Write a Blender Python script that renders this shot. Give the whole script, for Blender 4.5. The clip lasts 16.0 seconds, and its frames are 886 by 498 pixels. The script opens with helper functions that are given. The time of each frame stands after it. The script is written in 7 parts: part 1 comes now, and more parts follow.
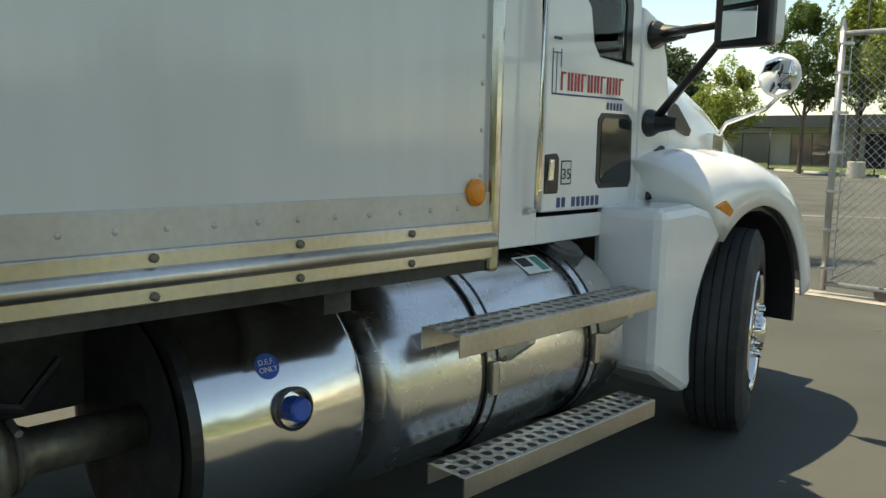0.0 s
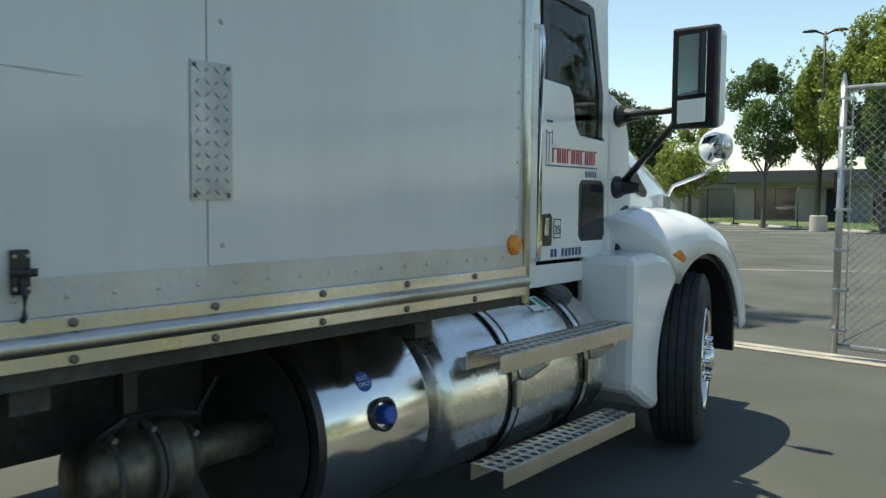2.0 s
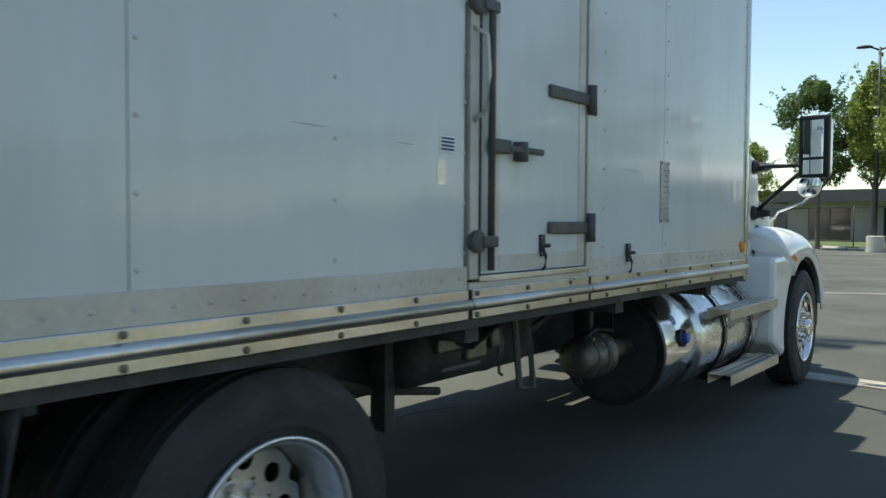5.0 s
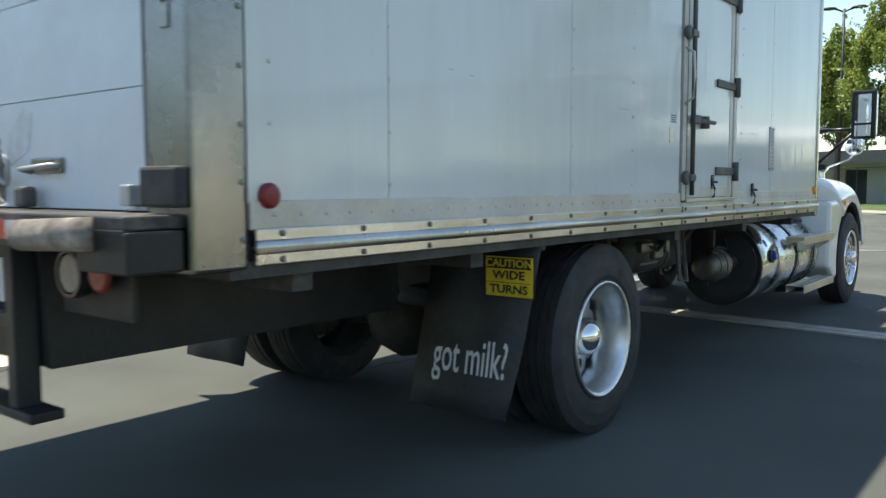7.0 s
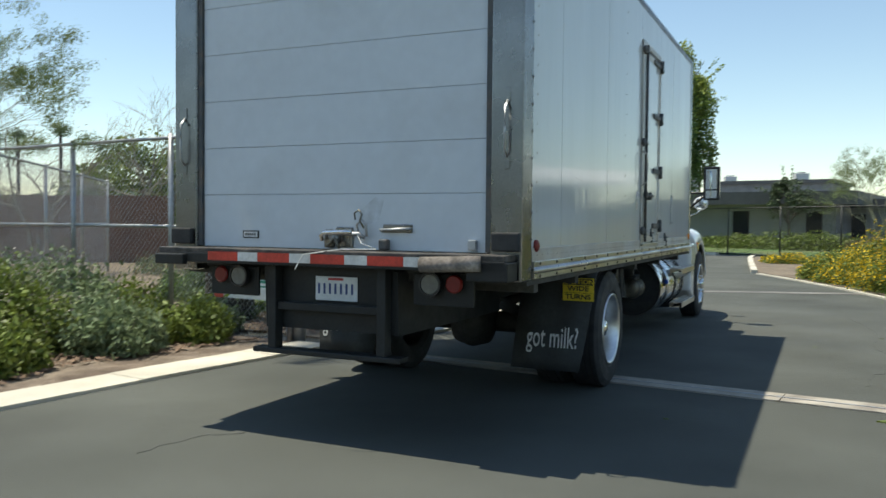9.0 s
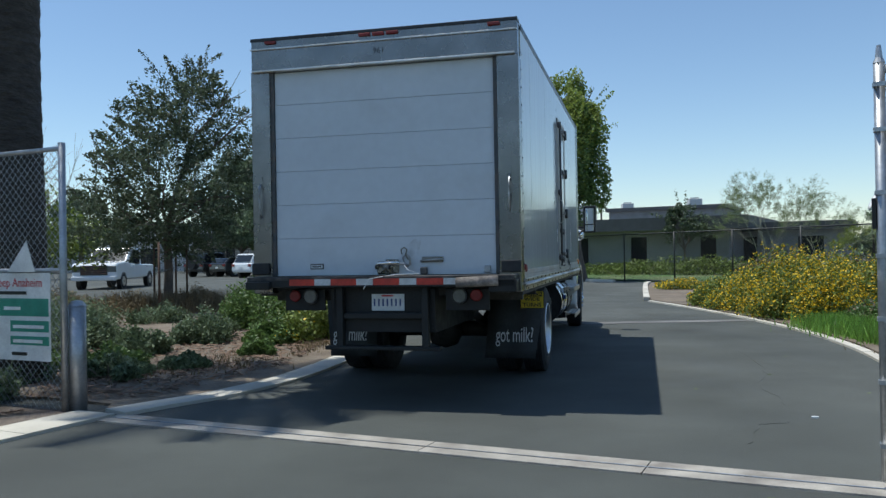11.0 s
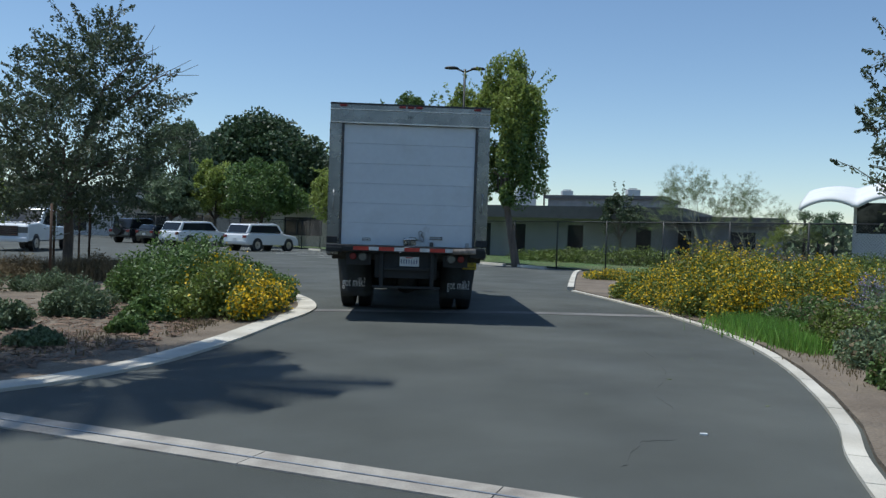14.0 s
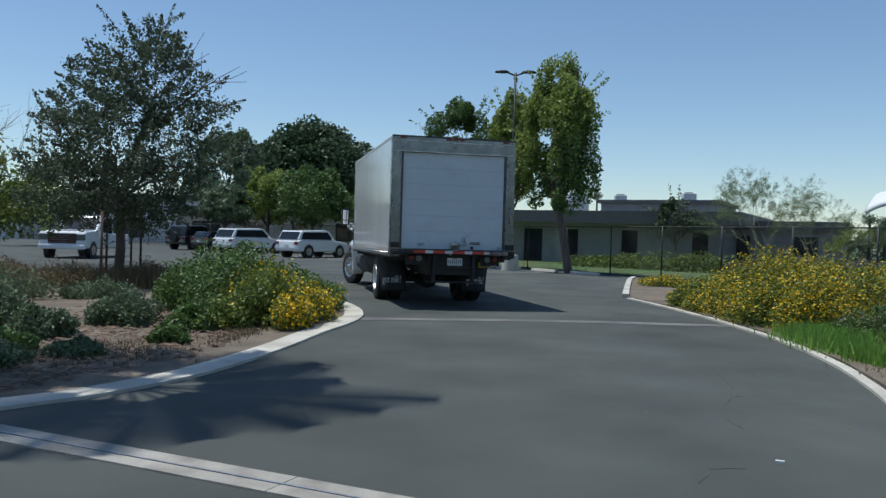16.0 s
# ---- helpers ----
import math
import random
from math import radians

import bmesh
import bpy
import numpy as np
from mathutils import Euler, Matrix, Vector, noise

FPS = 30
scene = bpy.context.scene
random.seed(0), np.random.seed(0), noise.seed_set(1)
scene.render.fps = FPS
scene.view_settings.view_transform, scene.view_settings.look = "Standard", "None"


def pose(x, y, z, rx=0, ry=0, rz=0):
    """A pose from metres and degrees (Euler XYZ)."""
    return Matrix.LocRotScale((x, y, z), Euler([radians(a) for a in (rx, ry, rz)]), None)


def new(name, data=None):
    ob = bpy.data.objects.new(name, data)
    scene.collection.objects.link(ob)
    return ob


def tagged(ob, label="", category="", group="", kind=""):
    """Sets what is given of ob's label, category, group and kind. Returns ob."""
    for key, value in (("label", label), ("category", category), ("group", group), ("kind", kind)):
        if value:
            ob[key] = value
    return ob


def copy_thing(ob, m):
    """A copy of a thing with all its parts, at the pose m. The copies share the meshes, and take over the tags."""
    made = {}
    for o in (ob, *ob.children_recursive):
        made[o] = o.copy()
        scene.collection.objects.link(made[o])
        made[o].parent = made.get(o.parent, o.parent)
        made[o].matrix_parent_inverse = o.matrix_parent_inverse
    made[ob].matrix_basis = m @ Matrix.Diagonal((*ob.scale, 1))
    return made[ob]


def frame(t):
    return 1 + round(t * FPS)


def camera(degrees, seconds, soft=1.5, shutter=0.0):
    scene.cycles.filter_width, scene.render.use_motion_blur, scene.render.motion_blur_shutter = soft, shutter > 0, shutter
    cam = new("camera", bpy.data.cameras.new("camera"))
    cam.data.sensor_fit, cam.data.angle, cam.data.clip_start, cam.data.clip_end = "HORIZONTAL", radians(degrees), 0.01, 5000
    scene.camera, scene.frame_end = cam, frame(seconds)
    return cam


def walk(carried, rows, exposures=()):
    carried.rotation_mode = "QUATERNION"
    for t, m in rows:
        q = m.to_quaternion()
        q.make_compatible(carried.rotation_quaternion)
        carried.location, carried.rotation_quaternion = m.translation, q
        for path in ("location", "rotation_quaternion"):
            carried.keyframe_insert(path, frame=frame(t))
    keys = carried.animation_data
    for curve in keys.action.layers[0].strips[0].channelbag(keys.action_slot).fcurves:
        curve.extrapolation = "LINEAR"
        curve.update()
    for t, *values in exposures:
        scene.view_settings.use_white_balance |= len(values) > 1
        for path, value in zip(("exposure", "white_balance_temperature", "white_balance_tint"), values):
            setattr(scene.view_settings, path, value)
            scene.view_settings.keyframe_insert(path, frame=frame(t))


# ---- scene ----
cam = camera(57.2, 16.0, 1.4, 0.3)

# seconds, place, yaw, pitch, roll
CAM = (
    (0.0, -1.220, -3.324, 1.340, 23.63, -7.62, -1.09),
    (0.5, -1.193, -3.261, 1.337, 22.28, -6.56, -0.50),
    (1.0, -1.175, -3.212, 1.344, 21.22, -5.47, -0.42),
    (1.5, -1.140, -3.188, 1.354, 20.96, -4.44, -0.42),
    (2.0, -1.138, -3.174, 1.362, 21.66, -3.54, -0.51),
    (2.5, -1.145, -3.155, 1.376, 23.29, -3.07, -0.84),
    (3.0, -1.122, -3.189, 1.380, 24.35, -2.62, -0.29),
    (5.5, -1.071, -2.941, 1.353, 25.45, -1.98, -0.41),
    (6.0, -1.063, -2.960, 1.326, 26.27, -1.94, -0.49),
    (6.5, -1.071, -2.975, 1.338, 25.60, -3.66, -0.20),
    (7.0, -1.102, -2.955, 1.244, 22.75, -4.42, 0.08),
    (7.5, -1.174, -2.855, 1.270, 22.31, -3.68, -0.62),
    (8.0, -1.208, -2.783, 1.354, 21.02, -3.31, -0.83),
    (8.5, -1.243, -2.571, 1.368, 15.66, -3.45, -1.48),
    (9.0, -1.207, -2.387, 1.349, 9.57, -1.87, -0.54),
    (9.5, -1.127, -2.009, 1.335, 5.36, 0.54, 1.47),
    (12.0, -0.248, -0.281, 1.361, 1.56, 0.06, 0.28),
    (12.5, -0.181, -0.098, 1.370, 0.04, -1.02, -0.24),
    (13.0, -0.100, -0.018, 1.386, -0.50, -1.37, -1.26),
    (13.5, -0.008, -0.011, 1.381, -0.47, -1.20, -2.08),
    (14.0, 0.008, -0.009, 1.378, -0.52, -1.03, -1.92),
    (14.5, 0.000, 0.000, 1.376, 0.00, -0.67, -1.29),
    (15.0, -0.004, -0.009, 1.396, 0.85, -0.03, -0.71),
    (15.5, -0.005, 0.040, 1.375, 1.53, -0.15, -1.13),
    (16.0, 0.042, 0.424, 1.386, 3.11, -0.73, -1.69),
)
TRUCK = (
    (0.0, -5.310, -6.500, -20.81),
    (0.5, -5.240, -6.376, -20.26),
    (1.0, -5.158, -6.230, -19.63),
    (1.5, -5.063, -6.052, -18.79),
    (2.0, -4.932, -5.845, -17.30),
    (2.5, -4.778, -5.579, -15.52),
    (3.0, -4.625, -5.230, -13.93),
    (5.5, -3.949, -2.625, -12.87),
    (6.0, -3.837, -2.098, -13.13),
    (6.5, -3.745, -1.552, -13.95),
    (7.0, -3.671, -0.845, -15.30),
    (7.5, -3.490, -0.062, -16.00),
    (8.0, -3.250, 0.812, -16.25),
    (8.5, -2.990, 1.670, -16.03),
    (9.0, -2.702, 2.590, -15.50),
    (9.5, -2.416, 3.455, -14.44),
    (12.0, -1.007, 8.660, -6.74),
    (12.5, -0.808, 9.710, -4.37),
    (13.0, -0.670, 10.810, -2.93),
    (13.5, -0.561, 11.840, -1.25),
    (14.0, -0.446, 12.880, 1.48),
    (14.5, -0.377, 13.900, 4.50),
    (15.0, -0.342, 14.900, 8.00),
    (15.5, -0.418, 15.810, 11.90),
    (16.0, -0.671, 16.630, 15.90),
)
walk(cam, [(t, pose(x, y, z, 90 + pitch, roll, yaw)) for t, x, y, z, yaw, pitch, roll in CAM],
     exposures=[(0.0, 0.57, 9050, 4), (1.5, 0.47, 7950, 1), (3.0, 0.36, 7250, 0), (5.5, 0.54, 7200, 3), (7.0, 0.88, 7250, 5), (7.5, 0.88, 7250, 5), (8.0, 0.74, 7250, 4), (8.5, 0.56, 7250, 3), (9.0, 0.27, 7150, 3), (9.7, 0.05, 6650, 4), (12.0, -0.30, 5980, 6), (14.0, -0.36, 5980, 6), (16.0, -0.44, 5980, 6)])

# ---- light ----
SUN_AZ, SUN_EL = 170.0, 71.3          # degrees anticlockwise from +x, above the horizon
sky_world = bpy.data.worlds.new("world")
scene.world = sky_world
sky_world.use_nodes = True
wn = sky_world.node_tree
sky = wn.nodes.new("ShaderNodeTexSky")
sky.sky_type, sky.sun_disc = "NISHITA", False
sky.sun_elevation, sky.sun_rotation = radians(SUN_EL), radians(90 - SUN_AZ)
sky.air_density, sky.dust_density, sky.ozone_density = 1.0, 0.12, 1.8
wn.links.new(sky.outputs[0], wn.nodes["Background"].inputs[0])
wn.nodes["Background"].inputs[1].default_value = 0.148
sun_data = bpy.data.lights.new("sun", "SUN")
sun_data.energy, sun_data.angle, sun_data.color = 4.6, radians(0.53), (1.0, 0.95, 0.87)
sun = new("sun", sun_data)
to_sun = Vector((math.cos(radians(SUN_AZ)) * math.cos(radians(SUN_EL)), math.sin(radians(SUN_AZ)) * math.cos(radians(SUN_EL)), math.sin(radians(SUN_EL))))
sun.matrix_world = Matrix.Translation((0, 0, 40)) @ to_sun.to_track_quat("Z", "Y").to_matrix().to_4x4()


# ---- materials ----
def mat(name, color, rough=0.6, metal=0.0, scale=6.0, vary=0.12, fine=60.0, bump=0.0, bump_scale=None, second=None, second_scale=0.6,
        second_at=0.55, second_width=0.15, island=0.0, rand=0.0, coat=0.0, translucent=0.0, spec=0.5, aniso=None, emit=0.0):
    """A surface with variation at two scales; second: a stain colour in patches."""
    m = bpy.data.materials.new(name)
    m.use_nodes = True
    nt = m.node_tree
    N, L = nt.nodes, nt.links
    b = N["Principled BSDF"]
    tc = N.new("ShaderNodeTexCoord")
    src = tc.outputs["Object"]
    if aniso:
        mp = N.new("ShaderNodeMapping")
        mp.inputs["Scale"].default_value = aniso
        L.new(src, mp.inputs[0])
        src = mp.outputs[0]

    def noise_node(s, detail=4.0):
        n = N.new("ShaderNodeTexNoise")
        n.inputs["Scale"].default_value, n.inputs["Detail"].default_value = s, detail
        L.new(src, n.inputs["Vector"])
        return n.outputs["Fac"]

    def ramp(val, a, b_, lo, hi):
        n = N.new("ShaderNodeMapRange")
        n.inputs[1].default_value, n.inputs[2].default_value, n.inputs[3].default_value, n.inputs[4].default_value = a, b_, lo, hi
        L.new(val, n.inputs[0])
        return n.outputs[0]

    def math_node(op, a, b_):
        n = N.new("ShaderNodeMath")
        n.operation = op
        for i, v in enumerate((a, b_)):
            if isinstance(v, (int, float)):
                n.inputs[i].default_value = v
            else:
                L.new(v, n.inputs[i])
        return n.outputs[0]

    f = ramp(noise_node(scale), 0.3, 0.7, 1 - vary, 1 + vary)
    f = math_node("MULTIPLY", f, ramp(noise_node(fine, 2.0), 0.3, 0.7, 1 - vary * 0.6, 1 + vary * 0.6))
    if island:
        g = N.new("ShaderNodeNewGeometry")
        f = math_node("MULTIPLY", f, ramp(g.outputs["Random Per Island"], 0, 1, 1 - island, 1 + island))
    if rand:
        o = N.new("ShaderNodeObjectInfo")
        f = math_node("MULTIPLY", f, ramp(o.outputs["Random"], 0, 1, 1 - rand, 1 + rand))
    base = N.new("ShaderNodeRGB")
    base.outputs[0].default_value = (*color, 1)
    col = base.outputs[0]
    if second:
        mx = N.new("ShaderNodeMix")
        mx.data_type = "RGBA"
        L.new(ramp(noise_node(second_scale, 5.0), second_at - second_width, second_at + second_width, 0, 1), mx.inputs[0])
        L.new(col, mx.inputs[6])
        mx.inputs[7].default_value = (*second, 1)
        col = mx.outputs[2]
    vm = N.new("ShaderNodeVectorMath")
    vm.operation = "SCALE"
    L.new(col, vm.inputs[0])
    L.new(f, vm.inputs["Scale"])
    L.new(vm.outputs[0], b.inputs["Base Color"])
    L.new(ramp(noise_node(scale * 1.7), 0.3, 0.7, max(rough * 0.8, 0.02), min(rough * 1.2, 1)), b.inputs["Roughness"])
    b.inputs["Metallic"].default_value = metal
    b.inputs["Specular IOR Level"].default_value = spec
    b.inputs["Coat Weight"].default_value = coat
    b.inputs["Coat Roughness"].default_value = 0.06
    if emit:
        L.new(vm.outputs[0], b.inputs["Emission Color"])
        b.inputs["Emission Strength"].default_value = emit
    if bump:
        bp = N.new("ShaderNodeBump")
        bp.inputs["Strength"].default_value, bp.inputs["Distance"].default_value = 1.0, bump
        L.new(noise_node(bump_scale or fine, 3.0), bp.inputs["Height"])
        L.new(bp.outputs[0], b.inputs["Normal"])
    if translucent:
        tr = N.new("ShaderNodeBsdfTranslucent")
        L.new(vm.outputs[0], tr.inputs[0])
        ms = N.new("ShaderNodeMixShader")
        ms.inputs[0].default_value = translucent
        L.new(b.outputs[0], ms.inputs[1])
        L.new(tr.outputs[0], ms.inputs[2])
        L.new(ms.outputs[0], N["Material Output"].inputs[0])
    return m


def glass_mat(name, color, rough=0.02):
    m = bpy.data.materials.new(name)
    m.use_nodes = True
    nt = m.node_tree
    N, L = nt.nodes, nt.links
    tr = N.new("ShaderNodeBsdfTransparent")
    tr.inputs[0].default_value = (*color, 1)
    gl = N.new("ShaderNodeBsdfGlossy")
    gl.inputs[1].default_value = rough
    fr = N.new("ShaderNodeFresnel")
    fr.inputs[0].default_value = 1.5
    ms = N.new("ShaderNodeMixShader")
    L.new(fr.outputs[0], ms.inputs[0])
    L.new(tr.outputs[0], ms.inputs[1])
    L.new(gl.outputs[0], ms.inputs[2])
    L.new(ms.outputs[0], N["Material Output"].inputs[0])
    return m


M = dict(
    asphalt=mat("asphalt", (0.088, 0.094, 0.086), 0.9, scale=0.5, vary=0.22, fine=170, bump=0.006, bump_scale=240, second=(0.106, 0.111, 0.100), second_scale=0.16, spec=0.25),
    concrete=mat("concrete", (0.60, 0.56, 0.475), 0.85, scale=1.4, vary=0.14, fine=90, bump=0.003, second=(0.42, 0.38, 0.305), second_scale=1.1, second_at=0.6),
    band=mat("weathered_concrete", (0.42, 0.385, 0.33), 0.85, scale=2.2, vary=0.2, fine=90, bump=0.004, second=(0.23, 0.205, 0.175), second_scale=2.6),
    gutter=mat("dusty_concrete", (0.19, 0.18, 0.165), 0.9, scale=1.2, vary=0.2, fine=80, second=(0.10, 0.10, 0.098), second_scale=0.9),
    paint_line=mat("road_paint", (0.62, 0.61, 0.57), 0.8, scale=3, vary=0.15, second=(0.2, 0.2, 0.2), second_scale=4, second_at=0.66),
    soil=mat("soil", (0.16, 0.125, 0.09), 0.95, scale=1.5, vary=0.25, fine=45, bump=0.03, bump_scale=22, second=(0.22, 0.178, 0.130), second_scale=0.8),
    mulch=mat("mulch", (0.155, 0.115, 0.087), 0.95, scale=4, vary=0.3, fine=70, bump=0.03, bump_scale=40, second=(0.25, 0.205, 0.16), second_scale=2),
    sand=mat("dry_sand", (0.50, 0.42, 0.27), 0.95, scale=3, vary=0.2, fine=60, bump=0.012, bump_scale=30, second=(0.36, 0.29, 0.18), second_scale=2.2),
    chip=mat("wood_chip", (0.19, 0.125, 0.085), 0.9, island=0.5, scale=20),
    lawn=mat("lawn", (0.085, 0.16, 0.04), 0.9, scale=0.4, vary=0.25, fine=30, bump=0.03, bump_scale=50, second=(0.16, 0.17, 0.07), second_scale=0.3),
    white=mat("white_box_paint", (0.63, 0.65, 0.645), 0.09, scale=0.7, vary=0.03, fine=9, bump=0.0022, bump_scale=4.6, second=(0.575, 0.585, 0.57), second_scale=1.2, second_at=0.62, aniso=(1, 1.8, 0.22), spec=0.5),
    cab=mat("white_cab_paint", (0.80, 0.81, 0.81), 0.16, scale=1.5, vary=0.02, fine=12, coat=0.6),
    grime=mat("greasy_smudge", (0.50, 0.525, 0.54), 0.5, scale=8, vary=0.1, fine=30, second=(0.60, 0.63, 0.66), second_scale=14, second_at=0.5),
    door=mat("white_roll_door", (0.62, 0.655, 0.685), 0.42, scale=1.2, vary=0.04, fine=14, second=(0.52, 0.54, 0.55), second_scale=1.3, second_at=0.68),
    steel=mat("brushed_stainless", (0.205, 0.205, 0.20), 0.27, 1.0, scale=3, vary=0.12, fine=80, second=(0.27, 0.26, 0.25), second_scale=1.7, bump=0.0012, bump_scale=3),
    post_steel=mat("polished_corner_steel", (0.42, 0.42, 0.41), 0.16, 1.0, scale=3, vary=0.1, fine=60, bump=0.001, bump_scale=4),
    alu=mat("dull_aluminium", (0.62, 0.60, 0.565), 0.34, 1.0, scale=4, vary=0.1, fine=60, second=(0.5, 0.46, 0.40), second_scale=2.3),
    strip=mat("riveted_trim", (0.56, 0.545, 0.515), 0.5, 0.35, scale=4, vary=0.08, fine=60, second=(0.48, 0.42, 0.35), second_scale=3, second_at=0.62),
    chrome=mat("polished_metal", (0.80, 0.79, 0.77), 0.07, 1.0, scale=2, vary=0.03, fine=20),
    tank=mat("polished_tank", (0.78, 0.775, 0.76), 0.25, 1.0, scale=9, vary=0.04, fine=90, aniso=(0.2, 1, 1)),
    def_tank=mat("satin_polished_tank", (0.80, 0.79, 0.77), 0.15, 1.0, scale=9, vary=0.03, fine=70, aniso=(0.2, 1, 1)),
    rubber=mat("tyre_rubber", (0.029, 0.030, 0.031), 0.75, scale=7, vary=0.2, fine=60, second=(0.034, 0.032, 0.03), second_scale=5, second_at=0.62),
    black=mat("black_steel", (0.024, 0.026, 0.026), 0.5, scale=5, vary=0.2, fine=50, second=(0.024, 0.022, 0.021), second_scale=3, second_at=0.62, spec=0.3),
    flap=mat("black_rubber_sheet", (0.042, 0.046, 0.046), 0.6, scale=4, vary=0.2, fine=40, second=(0.03, 0.03, 0.03), second_scale=3, spec=0.35),
    under=mat("grimy_chassis", (0.06, 0.06, 0.054), 0.75, scale=5, vary=0.3, fine=40, second=(0.034, 0.029, 0.024), second_scale=4),
    plastic=mat("black_plastic", (0.02, 0.02, 0.021), 0.35, scale=8, vary=0.1),
    deck=mat("worn_deck", (0.16, 0.14, 0.125), 0.8, scale=9, vary=0.4, fine=60, second=(0.34, 0.29, 0.25), second_scale=6, second_at=0.6, bump=0.002),
    dark_deck=mat("black_worn_deck", (0.03, 0.029, 0.028), 0.6, scale=9, vary=0.4, fine=60, second=(0.13, 0.112, 0.10), second_scale=7, second_at=0.6, bump=0.002),
    hinge=mat("grey_hinge", (0.075, 0.08, 0.082), 0.55, scale=9, vary=0.2, second=(0.12, 0.08, 0.055), second_scale=9, second_at=0.62),
    seam=mat("seam_shadow_gap", (0.10, 0.105, 0.105), 0.8),
    red=mat("red_lens", (0.19, 0.010, 0.009), 0.35, scale=20),
    amber=mat("amber_lens", (0.75, 0.24, 0.02), 0.25, scale=20),
    lens=mat("clear_lens", (0.16, 0.165, 0.15), 0.2, scale=20),
    red_tape=mat("red_reflective_tape", (0.52, 0.05, 0.03), 0.4, scale=12, vary=0.2),
    white_tape=mat("silver_reflective_tape", (0.62, 0.62, 0.60), 0.4, scale=12, vary=0.15),
    yellow=mat("yellow_sign", (0.74, 0.54, 0.03), 0.5, scale=9, vary=0.1),
    ink=mat("black_ink", (0.02, 0.02, 0.02), 0.5),
    white_ink=mat("white_ink", (0.70, 0.70, 0.68), 0.6, scale=14, vary=0.15),
    red_ink=mat("red_ink", (0.50, 0.045, 0.05), 0.5),
    blue_ink=mat("blue_ink", (0.04, 0.07, 0.19), 0.5),
    blue=mat("blue_cap", (0.02, 0.09, 0.42), 0.4, scale=15),
    num_plate=mat("pale_plate", (0.66, 0.67, 0.66), 0.45, scale=10),
    leather=mat("dark_cab_trim", (0.06, 0.06, 0.065), 0.6),
    galv=mat("galvanised_steel", (0.42, 0.43, 0.44), 0.45, 0.8, scale=9, vary=0.15, fine=50),
    dark_fence=mat("black_coated_steel", (0.018, 0.02, 0.02), 0.5, scale=8),
    bark=mat("bark", (0.13, 0.105, 0.085), 0.95, scale=9, vary=0.3, fine=40, bump=0.02, bump_scale=18, aniso=(1, 1, 0.25)),
    palm_bark=mat("palm_bark", (0.055, 0.047, 0.04), 0.95, scale=6, vary=0.3, fine=30, bump=0.05, bump_scale=9, aniso=(1, 1, 2.5)),
    stake=mat("tree_stake", (0.10, 0.062, 0.042), 0.9, scale=9, vary=0.25, aniso=(1, 1, 0.2)),
    oak=mat("oak_leaf", (0.095, 0.125, 0.068), 0.55, island=0.45, translucent=0.25),
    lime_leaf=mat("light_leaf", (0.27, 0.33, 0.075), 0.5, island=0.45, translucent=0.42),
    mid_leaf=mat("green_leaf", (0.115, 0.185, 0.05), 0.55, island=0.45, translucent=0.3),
    dark_leaf=mat("dark_leaf", (0.06, 0.10, 0.042), 0.55, island=0.45, translucent=0.2),
    grey_leaf=mat("grey_green_leaf", (0.14, 0.19, 0.10), 0.65, island=0.4, translucent=0.25),
    dry_leaf=mat("dry_leaf", (0.20, 0.155, 0.085), 0.8, island=0.4, translucent=0.2),
    bed_leaf=mat("bed_leaf", (0.165, 0.215, 0.045), 0.6, island=0.45, translucent=0.3),
    grass_leaf=mat("grass_blade", (0.20, 0.36, 0.06), 0.6, island=0.4, translucent=0.35),
    sage_leaf=mat("pale_sage_leaf", (0.19, 0.25, 0.13), 0.65, island=0.4, translucent=0.3),
    pale_leaf=mat("wispy_pale_leaf", (0.18, 0.23, 0.09), 0.65, island=0.35, translucent=0.35),
    petal=mat("yellow_petal", (0.80, 0.53, 0.015), 0.6, island=0.3, translucent=0.25),
    violet=mat("violet_petal", (0.36, 0.30, 0.50), 0.7, island=0.35, translucent=0.2),
    seed=mat("seed_head", (0.31, 0.28, 0.25), 0.8, island=0.35, translucent=0.2),
    dull_metal=mat("sooty_metal", (0.24, 0.225, 0.18), 0.5, 0.8, scale=9, vary=0.3, fine=40, second=(0.08, 0.07, 0.06), second_scale=6),
    crack=mat("crack", (0.080, 0.084, 0.078), 0.95),
    pale_twig=mat("pale_twig", (0.17, 0.165, 0.105), 0.9, island=0.2),
    rim_alu=mat("satin_wheel_alloy", (0.74, 0.74, 0.73), 0.36, 1.0, scale=6, vary=0.1, fine=40),
    straw_twig=mat("straw_twig", (0.36, 0.35, 0.25), 0.9, island=0.2),
    twig=mat("twig", (0.21, 0.19, 0.15), 0.9, island=0.2),
    wall_grey=mat("grey_render_wall", (0.30, 0.305, 0.30), 0.85, scale=1, vary=0.08, fine=40),
    wall_beige=mat("beige_render_wall", (0.40, 0.36, 0.30), 0.85, scale=1, vary=0.08, fine=40),
    wall_white=mat("white_render_wall", (0.62, 0.62, 0.60), 0.85, scale=1, vary=0.08, fine=40),
    fascia=mat("dark_fascia", (0.07, 0.075, 0.08), 0.6, scale=2, vary=0.1),
    roof=mat("roofing", (0.22, 0.225, 0.23), 0.8, scale=2, vary=0.15),
    shell=mat("white_shell_roof", (0.78, 0.78, 0.76), 0.7, scale=1, vary=0.04),
    brown_wall=mat("brown_block_wall", (0.19, 0.105, 0.075), 0.9, scale=2, vary=0.15, fine=40),
    car_white=mat("white_car_paint", (0.80, 0.81, 0.81), 0.18, scale=2, vary=0.02, coat=0.7),
